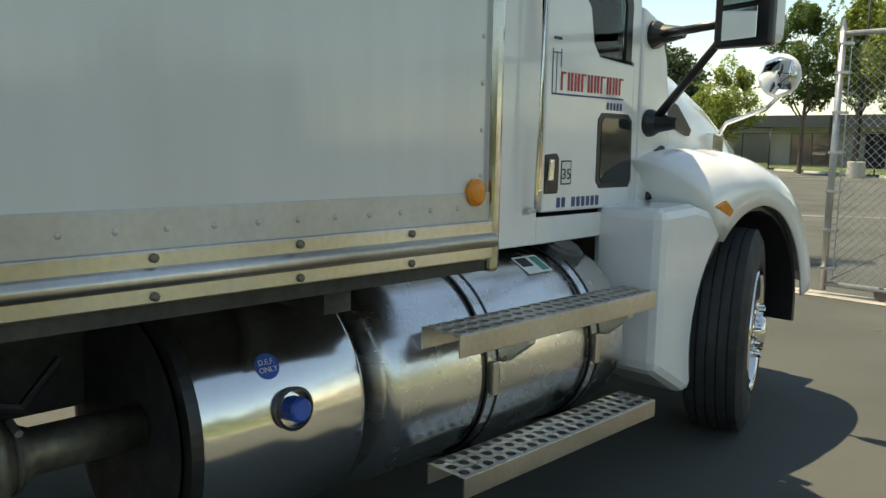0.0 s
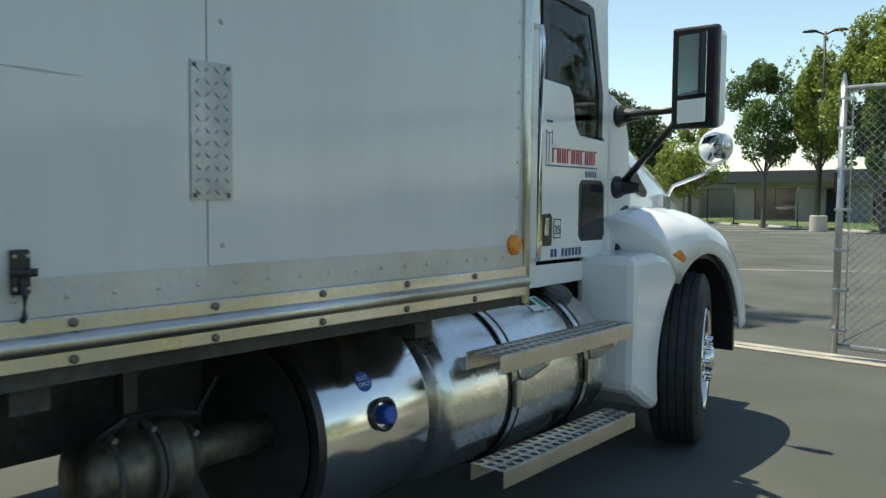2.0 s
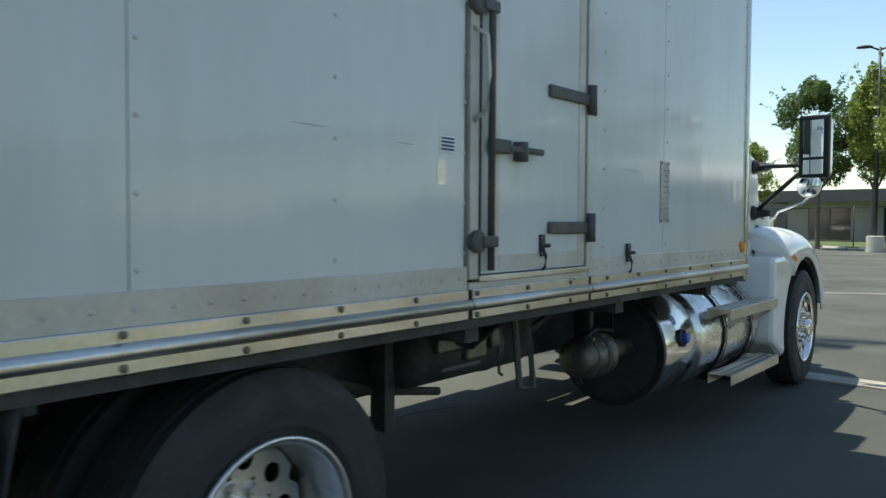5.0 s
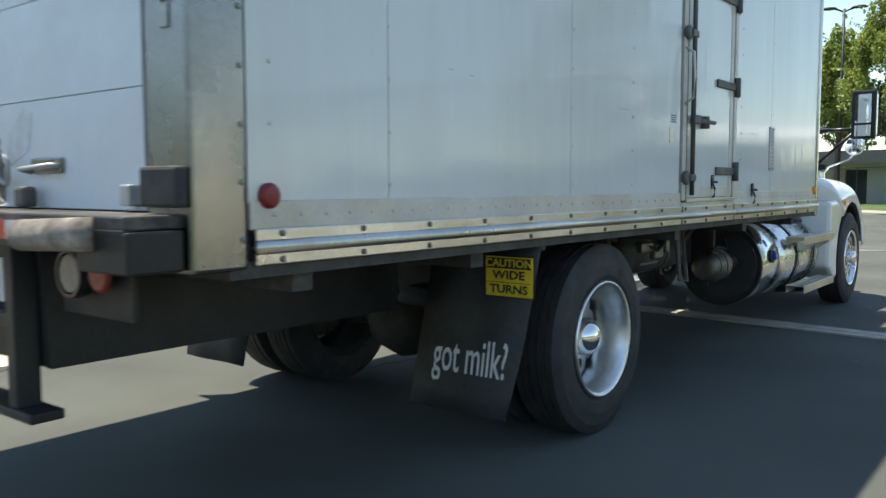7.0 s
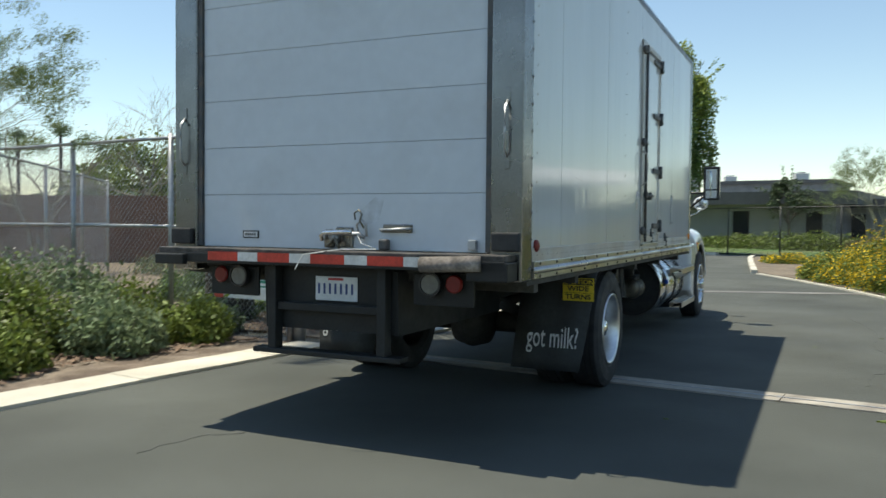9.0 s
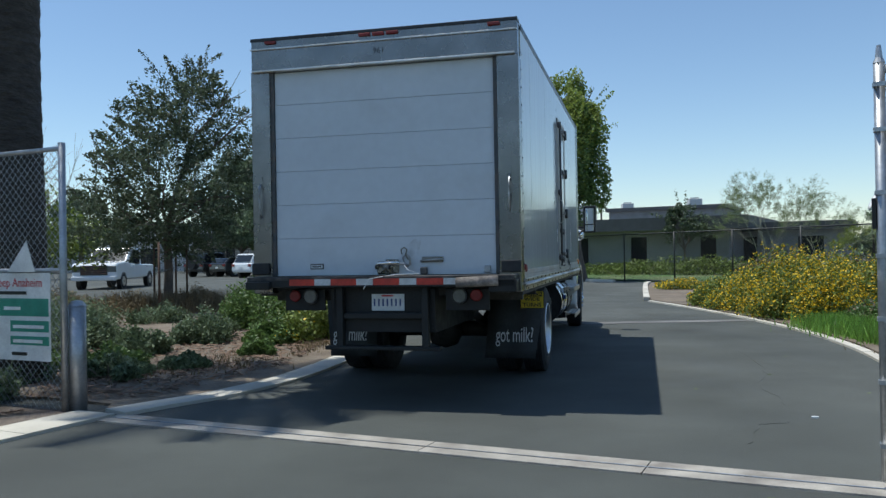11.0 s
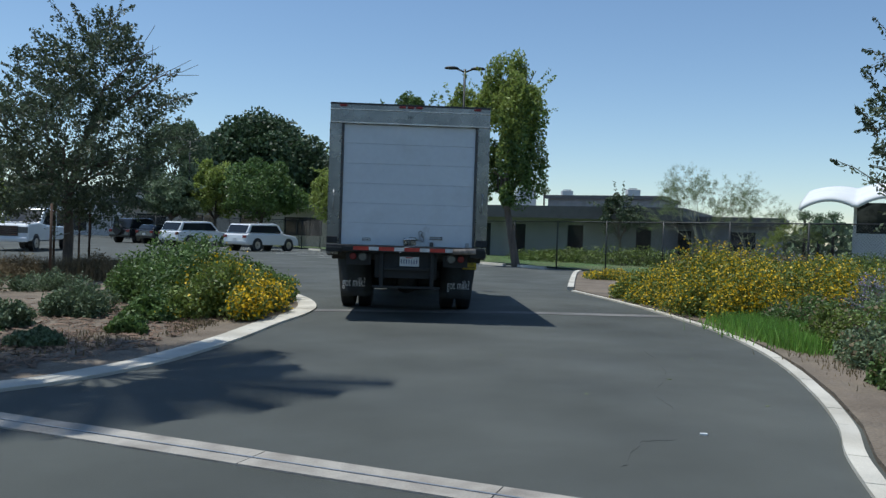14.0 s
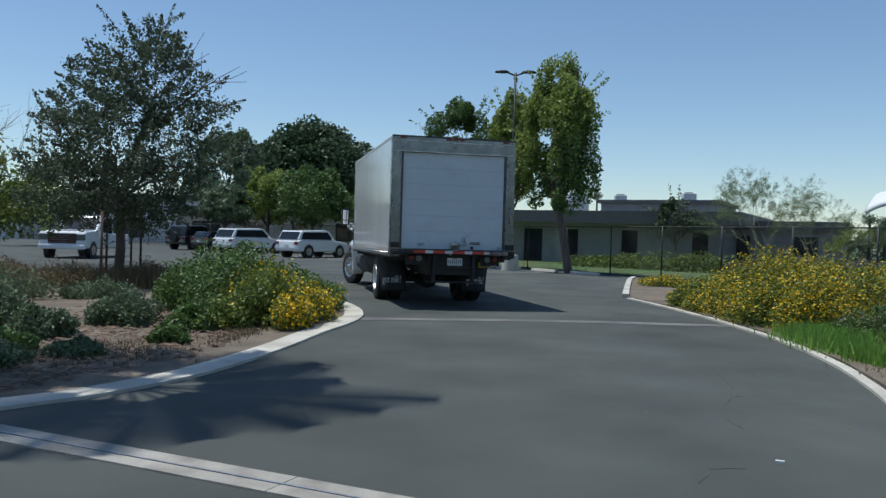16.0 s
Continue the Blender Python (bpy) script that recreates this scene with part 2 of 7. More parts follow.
    car_dark=mat("dark_car_paint", (0.03, 0.032, 0.035), 0.2, scale=2, vary=0.05, coat=0.7),
    car_glass=mat("tinted_glass", (0.02, 0.024, 0.028), 0.05, scale=2, vary=0.05),
    mirror=mat("mirror_glass", (0.86, 0.88, 0.88), 0.015, 1.0, scale=2, vary=0.01),
    green_panel=mat("green_sign_panel", (0.05, 0.26, 0.18), 0.5),
    red_panel=mat("red_sign_panel", (0.58, 0.08, 0.05), 0.5),
    sign_white=mat("white_sign", (0.72, 0.73, 0.71), 0.5),
    lid=mat("green_plastic_lid", (0.05, 0.10, 0.085), 0.5),
)
M["glass"] = glass_mat("window_glass", (0.86, 0.95, 0.945))


# ---- helpers of this scene ----
def part(name, bm, material, parent=None, label="", smooth=False, bevel=0.0, at=None):
    me = bpy.data.meshes.new(name)
    if bm is not None:
        bmesh.ops.recalc_face_normals(bm, faces=bm.faces)
        bm.to_mesh(me)
        bm.free()
    me.materials.append(material)
    if smooth:
        for p in me.polygons:
            p.use_smooth = True
    ob = new(name, me)
    if parent is not None:
        ob.parent = parent
    if at is not None:
        ob.matrix_basis = at
    if label:
        ob["label"] = label
    if bevel:
        md = ob.modifiers.new("bevel", "BEVEL")
        md.width, md.segments, md.limit_method, md.angle_limit = bevel, 2, "ANGLE", radians(35)
    return ob


def raw(name, verts, faces, material, parent=None, label="", smooth=False, at=None):
    me = bpy.data.meshes.new(name)
    me.from_pydata([tuple(v) for v in verts], [], [tuple(f) for f in faces])
    me.materials.append(material)
    if smooth:
        for p in me.polygons:
            p.use_smooth = True
    ob = new(name, me)
    if parent is not None:
        ob.parent = parent
    if at is not None:
        ob.matrix_basis = at
    if label:
        ob["label"] = label
    return ob


def thing(name, label, category, m=None, group="", kind=""):
    ob = new(name)
    ob.empty_display_size = 0.2
    if m is not None:
        ob.matrix_basis = m
    return tagged(ob, label, category, group, kind)


def box(x0, x1, y0, y1, z0, z1, bm=None, m=None):
    bm = bm or bmesh.new()
    vs = [bm.verts.new(p) for p in ((x0, y0, z0), (x1, y0, z0), (x1, y1, z0), (x0, y1, z0), (x0, y0, z1), (x1, y0, z1), (x1, y1, z1), (x0, y1, z1))]
    for f in ((0, 3, 2, 1), (4, 5, 6, 7), (0, 1, 5, 4), (1, 2, 6, 5), (2, 3, 7, 6), (3, 0, 4, 7)):
        bm.faces.new([vs[i] for i in f])
    if m is not None:
        bmesh.ops.transform(bm, matrix=m, verts=vs)
    return bm


def tube(p0, p1, r0, r1=None, seg=12, bm=None, caps=True):
    bm = bm or bmesh.new()
    r1 = r0 if r1 is None else r1
    p0, p1 = Vector(p0), Vector(p1)
    q = (p1 - p0).to_track_quat("Z", "Y").to_matrix()
    rings = []
    for p, r in ((p0, r0), (p1, r1)):
        rings.append([bm.verts.new(p + q @ Vector((r * math.cos(2 * math.pi * i / seg), r * math.sin(2 * math.pi * i / seg), 0))) for i in range(seg)])
    for i in range(seg):
        j = (i + 1) % seg
        bm.faces.new((rings[0][i], rings[0][j], rings[1][j], rings[1][i]))
    if caps:
        bm.faces.new(rings[0][::-1])
        bm.faces.new(rings[1])
    return bm


def pipe(points, r, seg=8, bm=None):
    bm = bm or bmesh.new()
    pts = [Vector(p) for p in points]
    rings = []
    for i, p in enumerate(pts):
        d = (pts[min(i + 1, len(pts) - 1)] - pts[max(i - 1, 0)]).normalized()
        q = d.to_track_quat("Z", "Y").to_matrix()
        rings.append([bm.verts.new(p + q @ Vector((r * math.cos(2 * math.pi * k / seg), r * math.sin(2 * math.pi * k / seg), 0))) for k in range(seg)])
    for a, b in zip(rings, rings[1:]):
        for k in range(seg):
            j = (k + 1) % seg
            bm.faces.new((a[k], a[j], b[j], b[k]))
    bm.faces.new(rings[0][::-1])
    bm.faces.new(rings[-1])
    return bm


def lathe(profile, axis="X", seg=40, bm=None, closed=False):
    """profile: (along the axis, radius)"""
    bm = bm or bmesh.new()
    rings = []
    for a, r in profile:
        ring = []
        for i in range(seg):
            c, s = r * math.cos(2 * math.pi * i / seg), r * math.sin(2 * math.pi * i / seg)
            ring.append(bm.verts.new({"X": (a, c, s), "Y": (c, a, s), "Z": (c, s, a)}[axis]))
        rings.append(ring)
    pairs = list(zip(rings, rings[1:])) + ([(rings[-1], rings[0])] if closed else [])
    for a, b in pairs:
        for i in range(seg):
            j = (i + 1) % seg
            bm.faces.new((a[i], a[j], b[j], b[i]))
    if not closed:
        for ring in (rings[0], rings[-1]):
            bm.faces.new(ring)
    return bm


def prism(points, a0, a1, axis="X", bm=None):
    """A polygon in the plane across an axis, drawn out along it."""
    bm = bm or bmesh.new()
    put = {"X": lambda a, u, v: (a, u, v), "Y": lambda a, u, v: (u, a, v), "Z": lambda a, u, v: (u, v, a)}[axis]
    lo = [bm.verts.new(put(a0, u, v)) for u, v in points]
    hi = [bm.verts.new(put(a1, u, v)) for u, v in points]
    bm.faces.new(lo[::-1])
    bm.faces.new(hi)
    for i in range(len(points)):
        j = (i + 1) % len(points)
        bm.faces.new((lo[i], lo[j], hi[j], hi[i]))
    return bm


def spline(pts, n=8):
    """Points on a smooth line through pts."""
    P = [Vector((*p, 0)) if len(p) == 2 else Vector(p) for p in pts]
    out = []
    for i in range(len(P) - 1):
        a, b, c, d = P[max(i - 1, 0)], P[i], P[i + 1], P[min(i + 2, len(P) - 1)]
        for k in range(n):
            t = k / n
            out.append(0.5 * ((2 * b) + (c - a) * t + (2 * a - 5 * b + 4 * c - d) * t * t + (3 * b - a - 3 * c + d) * t ** 3))
    return out + [P[-1]]


def letters(text, size, material, parent, m, name="lettering", bold=0.0, sx=1.0):
    """Words in the built-in font as a mesh, centred, facing +z of m."""
    cu = bpy.data.curves.new(name, "FONT")
    cu.body, cu.size, cu.align_x, cu.align_y, cu.extrude, cu.offset = text, size, "CENTER", "CENTER", 0.0008, bold
    cu.resolution_u = 3
    tmp = bpy.data.objects.new(name, cu)
    scene.collection.objects.link(tmp)
    me = bpy.data.meshes.new_from_object(tmp.evaluated_get(bpy.context.evaluated_depsgraph_get()))
    bpy.data.objects.remove(tmp)
    me.transform(Matrix.Diagonal((sx, 1, 1, 1)))
    me.materials.clear()
    me.materials.append(material)
    ob = new(name, me)
    ob.parent = parent
    ob.matrix_basis = m
    return ob


SIDE = Matrix(((0, 0, 1, 0), (1, 0, 0, 0), (0, 1, 0, 0), (0, 0, 0, 1)))       # text on a side that faces +x, read along +y
REAR = Matrix(((1, 0, 0, 0), (0, 0, -1, 0), (0, 1, 0, 0), (0, 0, 0, 1)))      # text on a face that looks along -y


def on_side(x, y, z):
    return Matrix.Translation((x, y, z)) @ SIDE


def on_rear(x, y, z):
    return Matrix.Translation((x, y, z)) @ REAR


# ---- ground, kerbs, beds ----
def band_y(x):
    return 4.57 - 0.396 * x


def sheet(name, pts, z, material, label="", kind="structure", category="", thick=0.05):
    ob = part(name, prism([(p[0], p[1]) for p in pts], z - thick, z, "Z"), material)
    return tagged(ob, label, category or name.replace("_", " "), "", kind)


def ribbon(name, pts, width, z0, z1, material, label, n=8, category="kerb"):
    """A strip of concrete along a line; width to its left. Cast in lengths, with joints."""
    line = spline(pts, n)
    root = thing(name, label, category, kind="structure")
    run, left, right = [], [], []
    for i, p in enumerate(line):
        d = (line[min(i + 1, len(line) - 1)] - line[max(i - 1, 0)]).normalized()
        left.append(p + Vector((-d.y, d.x, 0)) * width)
        right.append(p)
    step = max(2, n // 2)
    for s in range(0, len(line) - 1, step):
        e = min(s + step, len(line) - 1)
        pts2 = [(v.x, v.y) for v in right[s:e + 1]] + [(v.x, v.y) for v in left[s:e + 1][::-1]]
        mid = Vector((sum(a for a, _ in pts2) / len(pts2), sum(b for _, b in pts2) / len(pts2)))
        pts2 = [tuple(mid + (Vector(q) - mid) * 0.996) for q in pts2]
        part("kerb_stone", prism(pts2, z0, z1 + random.uniform(-0.003, 0.003), "Z"), material, root)
    return root, left


bm = bmesh.new()
bmesh.ops.create_grid(bm, x_segments=40, y_segments=40, size=700)
ground = tagged(part("ground", bm, M["asphalt"]), "dark grey asphalt driveway and car park", "ground", kind="structure")

LEFT_FAR = [(-3.75, 6.02), (-3.45, 6.45), (-3.04, 7.06), (-2.62, 8.2), (-2.35, 9.95), (-2.22, 11.6), (-2.04, 13.3), (-2.09, 14.6), (-2.5, 16.2), (-3.4, 18.0), (-5.6, 20.6), (-9.5, 22.4), (-14.0, 23.2), (-24, 23.8)]
LEFT_NEAR = [(-9.6, -14.0), (-8.0, -6.0), (-6.7, -1.4), (-5.85, 1.14), (-5.2, 2.64), (-4.75, 3.8), (-4.15, 5.2), (-3.82, 5.98)]
RIGHT = [(2.37, 4.1), (2.73, 5.2), (3.13, 6.13), (3.55, 7.43), (3.95, 8.98), (4.23, 10.5), (4.40, 12.4), (4.37, 14.2), (4.25, 16.4), (3.98, 18.7), (3.6, 21.2)]
RIGHT_ISLE = [(3.55, 21.5), (4.4, 26.2), (5.35, 31.2), (5.9, 33.4)]
RIGHT_NEAR = [(3.6, -24.0), (3.2, -12.0), (2.7, -4.0), (2.4, 0.5), (2.2, 3.4)]

_, le1 = ribbon("kerb_left_far", LEFT_FAR, 0.33, -0.05, 0.03, M["concrete"], "pale concrete flush kerb round the planted island")
_, le2 = ribbon("kerb_left_near", LEFT_NEAR, 0.46, -0.05, 0.03, M["concrete"], "wide pale concrete edging beside the shrub bed")
ribbon("kerb_right", [(p[0] + 0.13, p[1]) for p in RIGHT], 0.13, -0.05, 0.03, M["concrete"], "narrow white concrete kerb along the flower bed")
ribbon("kerb_isle", [(p[0] + 0.17, p[1]) for p in RIGHT_ISLE], 0.17, -0.05, 0.10, M["concrete"], "white concrete kerb of the parking island")
ribbon("kerb_right_near", [(p[0] + 0.4, p[1]) for p in RIGHT_NEAR], 0.4, -0.05, 0.05, M["concrete"], "pale concrete kerb beside the grass verge")

sheet("bed_left_far", [(p.x, p.y) for p in le1] + [(-24, 7.2), (-5, 6.9), (-4.1, 6.5)], 0.025, M["soil"], "brown soil bed with bark mulch", category="bed")
sheet("bed_left_near", [(-24, -14)] + [(p.x, p.y) for p in le2] + [(-4.3, 6.2), (-24, 14.0)], 0.022, M["mulch"], "bare mulch bed with brown wood chips", category="bed")
sheet("bed_right", [(p[0] + 0.18, p[1]) for p in RIGHT] + [(p[0] + 0.16, p[1]) for p in RIGHT_ISLE] + [(30, 2), (30, -8), (2.55, 3.6)], 0.04, M["soil"], "dry soil bed under yellow flowering shrubs", category="bed")
sheet("verge_right", [(p[0] + 0.4, p[1]) for p in RIGHT_NEAR] + [(2.5, 3.5), (30, -8.2), (30, -24)], 0.03, M["lawn"], "green grass verge", category="lawn")

sheet("bare_sand", [(p.x, p.y) for p in spline([(-6.05, 1.75), (-6.5, 2.35), (-7.4, 2.55), (-8.6, 2.3), (-9.6, 1.4), (-10.2, 0.0), (-9.8, -2.4), (-7.8, -2.6), (-6.95, -0.6), (-6.05, 1.75)], 5)][:-1], 0.034, M["sand"], "pale dry straw-coloured bare soil", category="soil", thick=0.01)

# concrete band with the gate's track
root = thing("gate_track", "weathered pale concrete strip across the drive", "concrete strip", kind="structure")
ang = math.atan2(-0.396, 1)
across = Matrix.Translation((0, 4.57, 0)) @ Matrix.Rotation(ang, 4, "Z")
x = -4.1
while x < 9.0:
    w = 1.52
    for y0, y1 in ((-0.30, -0.165), (-0.135, 0.0)):
        part("slab", box(x, x + w - 0.008, y0, y1, -0.05, 0.012 + random.uniform(-0.002, 0.002)), M["band"], root, at=across)
    part("rail", box(x, x + w, -0.158, -0.142, -0.05, 0.016), M["galv"], root, "steel gate rail", at=across)
    x += w

# shallow gutter across the drive and painted lines
line = spline([(-2.1, 13.7), (0.2, 14.3), (2.3, 14.6), (4.3, 14.7)], 6)
tagged(part("gutter", prism([(p.x, p.y) for p in line] + [(p.x, p.y + 0.42) for p in line[::-1]], -0.04, 0.005, "Z"), M["gutter"]), "dusty shallow concrete gutter crossing the asphalt", "gutter", kind="structure")

FENCE_D = Vector((0.559, -0.829, 0))
FENCE_N = Vector((0.829, 0.559, 0))
FENCE_0 = Vector((3.78, 38.8, 0))


def fence_pt(n, off=0.0):
    return FENCE_0 + FENCE_D * (3.0 * n) + FENCE_N * off


def by_fence(n, off, z=0.0):
    return Matrix.Translation(fence_pt(n, off) + Vector((0, 0, z))) @ Matrix.Rotation(math.atan2(FENCE_D.y, FENCE_D.x), 4, "Z")


stall = part("parking_line", box(-0.05, 0.05, -6.6, -1.6, -0.02, 0.004), M["paint_line"], at=by_fence(0.2, 0))
tagged(stall, "worn white painted parking line", "line", "stall lines", "structure")
for n in (-0.72, -1.62, -2.5, -3.4, -4.3, -5.2, -6.1, -7.0, -7.9):
    copy_thing(stall, by_fence(n, 0))

# grounds beyond the fence
sheet("lawn", [(fence_pt(a, b).x, fence_pt(a, b).y) for a, b in ((-25, 0.3), (14, 0.3), (14, 14), (-25, 14))], 0.03, M["lawn"], "mown green lawn behind the fence")

# cracks in the asphalt
for k_, pts in enumerate(([(1.7, 5.6), (2.0, 6.6), (2.05, 7.3), (2.5, 8.6), (2.7, 10.2)], [(1.2, 4.9), (1.45, 5.5), (1.7, 5.6)], [(1.3, 3.3), (1.55, 2.4), (1.5, 1.2), (1.9, 0.2)], [(-3.7, 1.9), (-3.55, 2.3), (-3.3, 2.45)])):
    rng_ = random.Random(k_)
    line = [p + Vector((rng_.uniform(-0.02, 0.02), rng_.uniform(-0.02, 0.02), 0)) for p in spline(pts, 7)]
    side = []
    for i, q in enumerate(line):
        d = (line[min(i + 1, len(line) - 1)] - line[max(i - 1, 0)]).normalized()
        side.append(Vector((-d.y, d.x, 0)) * rng_.uniform(0.0015, 0.004))
    outline = [(q.x - a.x, q.y - a.y) for q, a in zip(line, side)] + [(q.x + a.x, q.y + a.y) for q, a in list(zip(line, side))[::-1]]
    tagged(part("crack", prism(outline, -0.01, 0.003, "Z"), M["crack"]), "thin dark crack in the asphalt", "crack", "cracks", "structure")


# ---- the truck ----
L_BOX, HW, ZB, ZT = 6.1, 1.25, 1.02, 3.38
truck = thing("box_truck", "white refrigerated box truck with polished tanks driving off", "truck")


def tpart(name, bm, material, label="", **k):
    return part(name, bm, material, truck, label, **k)


# box shell
body = tpart("box_body", box(-HW + 0.03, HW - 0.03, -0.022, L_BOX - 0.05, ZB + 0.02, ZT - 0.02), M["seam"], "insulated white cargo box")
part("roof_skin", box(-HW, HW, -0.10, L_BOX, ZT - 0.03, ZT), M["white"], body)
part("front_wall", box(-HW, HW, L_BOX - 0.05, L_BOX, ZB, ZT - 0.03), M["white"], body)
part("floor_pan", box(-HW + 0.004, HW - 0.004, 0.0, L_BOX - 0.02, ZB - 0.03, ZB + 0.018), M["under"], body)
part("roof_unit", box(-0.8, 0.8, L_BOX, L_BOX + 0.42, 2.64, 3.3), M["white"], body, "white refrigeration unit on the front wall", bevel=0.05)

seams = (0.12, 0.62, 1.84, 3.06)
for sx in (1, -1):
    edges = (0.06, 0.635, 1.84, 3.08, 4.0, 4.78, 6.07) if sx > 0 else (0.06, 0.62, 1.84, 3.06, 4.28, 5.5, 6.03)
    for a, b in zip(edges, edges[1:]):
        if sx > 0 and a == 3.08:
            continue
        part("side_panel", box(min(sx * (HW - 0.03), sx * HW), max(sx * (HW - 0.03), sx * HW), a + 0.002, b - 0.002, 1.195, ZT - 0.06), M["white"], body)
    x0, x1 = sorted((sx * (HW - 0.03), sx * (HW + 0.004)))
    part("top_rail", box(x0, x1, 0.08, L_BOX, ZT - 0.06, ZT + 0.004), M["plastic"] if sx > 0 else M["strip"], body, "dark top rail", bevel=0.01)
    for a, b in ((0.06, 3.10), (3.10, 3.97), (3.97, 6.09)) if sx > 0 else ((0.06, 6.09),):
        x0, x1 = sorted((sx * (HW - 0.03), sx * (HW + 0.005)))
        part("lower_trim", box(x0, x1, a + 0.004, b - 0.004, 1.125, 1.205 if not (sx > 0 and a == 3.10) else 1.15), M["strip"], body, "riveted lower trim", bevel=0.003)
        x0, x1 = sorted((sx * (HW - 0.03), sx * (HW + 0.018)))
        part("rail_backing", box(x0, x1, a + 0.013, b - 0.013, 1.025, 1.128), M["alu"], body, bevel=0.004)
        bm = bmesh.new()
        seg = 8
        rows_ = []
        for yy in (a + 0.012, b - 0.012):
            rows_.append([bm.verts.new((sx * (HW + 0.012 + 0.026 * math.sin(math.pi * i / seg)), yy, 1.076 - 0.021 * math.cos(math.pi * i / seg))) for i in range(seg + 1)])
        for i in range(seg):
            bm.faces.new((rows_[0][i], rows_[0][i + 1], rows_[1][i + 1], rows_[1][i]))
        bm.faces.new(rows_[0])
        bm.faces.new(rows_[1][::-1])
        part("rub_rail", bm, M["alu"], body, "rounded aluminium rub rail", smooth=True)
    bolt_me = None
    for i in range(18):
        for zz in (1.113, 1.04):
            at_ = Matrix.Translation((sx * (HW + 0.018), 0.165 + 0.33 * i, zz))
            if bolt_me is None:
                bolt_me = part("rail_bolt", lathe([(0, 0.0095), (sx * 0.005, 0.0095), (sx * 0.008, 0.005)], "X", 8), M["dull_metal"], body, at=at_).data
            else:
                o = new("rail_bolt", bolt_me)
                o.parent, o.matrix_basis = body, at_
    bm = bmesh.new()
    spots = [(0.15 + 0.1 * i, 1.165) for i in range(59)] + [(s + 0.02, 1.25 + 0.17 * i) for s in seams + (4.80, 2.45, 4.1) for i in range(12)]
    if sx > 0:
        spots += [(6.04, 1.25 + 0.12 * i) for i in range(17)]
    for yy, zz in spots:
        lathe([(0, 0.0075), (0.0025, 0.006), (0.004, 0.002)], "X", 6, bm)
        bm.verts.ensure_lookup_table()
        bmesh.ops.translate(bm, verts=bm.verts[-18:], vec=((HW + (0.005 if zz < 1.2 else 0.0)) if sx > 0 else -HW - 0.008, yy, zz))
    part("rivets", bm, M["strip"], body)["kind"] = "stuff"
    # front corner post, rear corner cap
    x0, x1 = sorted((sx * (HW - 0.06), sx * (HW + 0.014)))
    tpart("front_corner_post", box(x0, x1, L_BOX - 0.028, L_BOX + 0.014, 0.985, ZT), M["post_steel"], "bright steel corner post", bevel=0.012)
    x0, x1 = sorted((sx * 1.065, sx * (HW + 0.006)))
    tpart("rear_post", box(x0, x1, -0.125, 0.055, 1.015, ZT - 0.30), M["steel"], "brushed stainless rear corner post", bevel=0.012)
    x0, x1 = sorted((sx * 1.085, sx * 1.255))
    bm = bmesh.new()
    for i in range(14):
        lathe([(0, 0.009), (0.004, 0.008), (0.006, 0.003)], "X", 6, bm)
        bm.verts.ensure_lookup_table()
        bmesh.ops.translate(bm, verts=bm.verts[-18:], vec=(HW + 0.006 if sx > 0 else -HW - 0.012, 0.036, 1.1 + 0.155 * i))
    tpart("post_rivets", bm, M["steel"])["kind"] = "stuff"
    tpart("dock_bumper", box(x0, x1, -0.165, -0.127, 1.19, 1.297), M["rubber"], "black rubber dock bumper", bevel=0.01)
    bm = pipe([(sx * 1.165, -0.125, 2.035), (sx * 1.165, -0.165, 1.995), (sx * 1.165, -0.17, 1.875), (sx * 1.165, -0.165, 1.755), (sx * 1.165, -0.125, 1.715)], 0.008)
    h = tpart("grab_handle", bm, M["galv"], "steel grab handle", smooth=True)
    for zz in (2.055, 1.68):
        part("handle_plate", box(sx * 1.165 - 0.018, sx * 1.165 + 0.018, -0.131, -0.123, zz - 0.03, zz + 0.05), M["steel"], h, bevel=0.004)

# side door
sd = tpart("side_door", box(HW - 0.03, HW + 0.006, 3.17, 3.93, 1.175, 2.96), M["white"], "closed white side door", bevel=0.004)
for a, b, z0, z1 in ((3.10, 3.15, 1.16, 3.02), (3.945, 3.995, 1.16, 3.02), (3.10, 3.995, 2.98, 3.03)):
    part("door_frame", box(HW - 0.03, HW + 0.012, a, b, z0, z1), M["strip"], sd, bevel=0.004)
part("side_panel", box(HW - 0.03, HW, 3.08, 4.0, 3.03, ZT - 0.06), M["white"], body)
for a, b, z0, z1 in ((3.225, 3.28, 1.185, 2.95), (3.872, 3.926, 1.185, 2.95), (3.282, 3.87, 1.185, 1.24), (3.282, 3.87, 2.90, 2.95)):
    part("door_trim", box(HW + 0.004, HW + 0.0095, a, b, z0, z1), M["strip"], sd, bevel=0.002)
part("door_sill", box(HW - 0.02, HW + 0.02, 3.15, 3.95, 1.15, 1.172), M["alu"], sd, bevel=0.003)
part("door_seal", box(HW - 0.01, HW + 0.009, 3.152, 3.168, 1.17, 2.97), M["plastic"], sd)
part("lock_rod", tube((HW + 0.03, 3.20, 1.19), (HW + 0.03, 3.20, 2.99), 0.013), M["hinge"], sd, smooth=True)
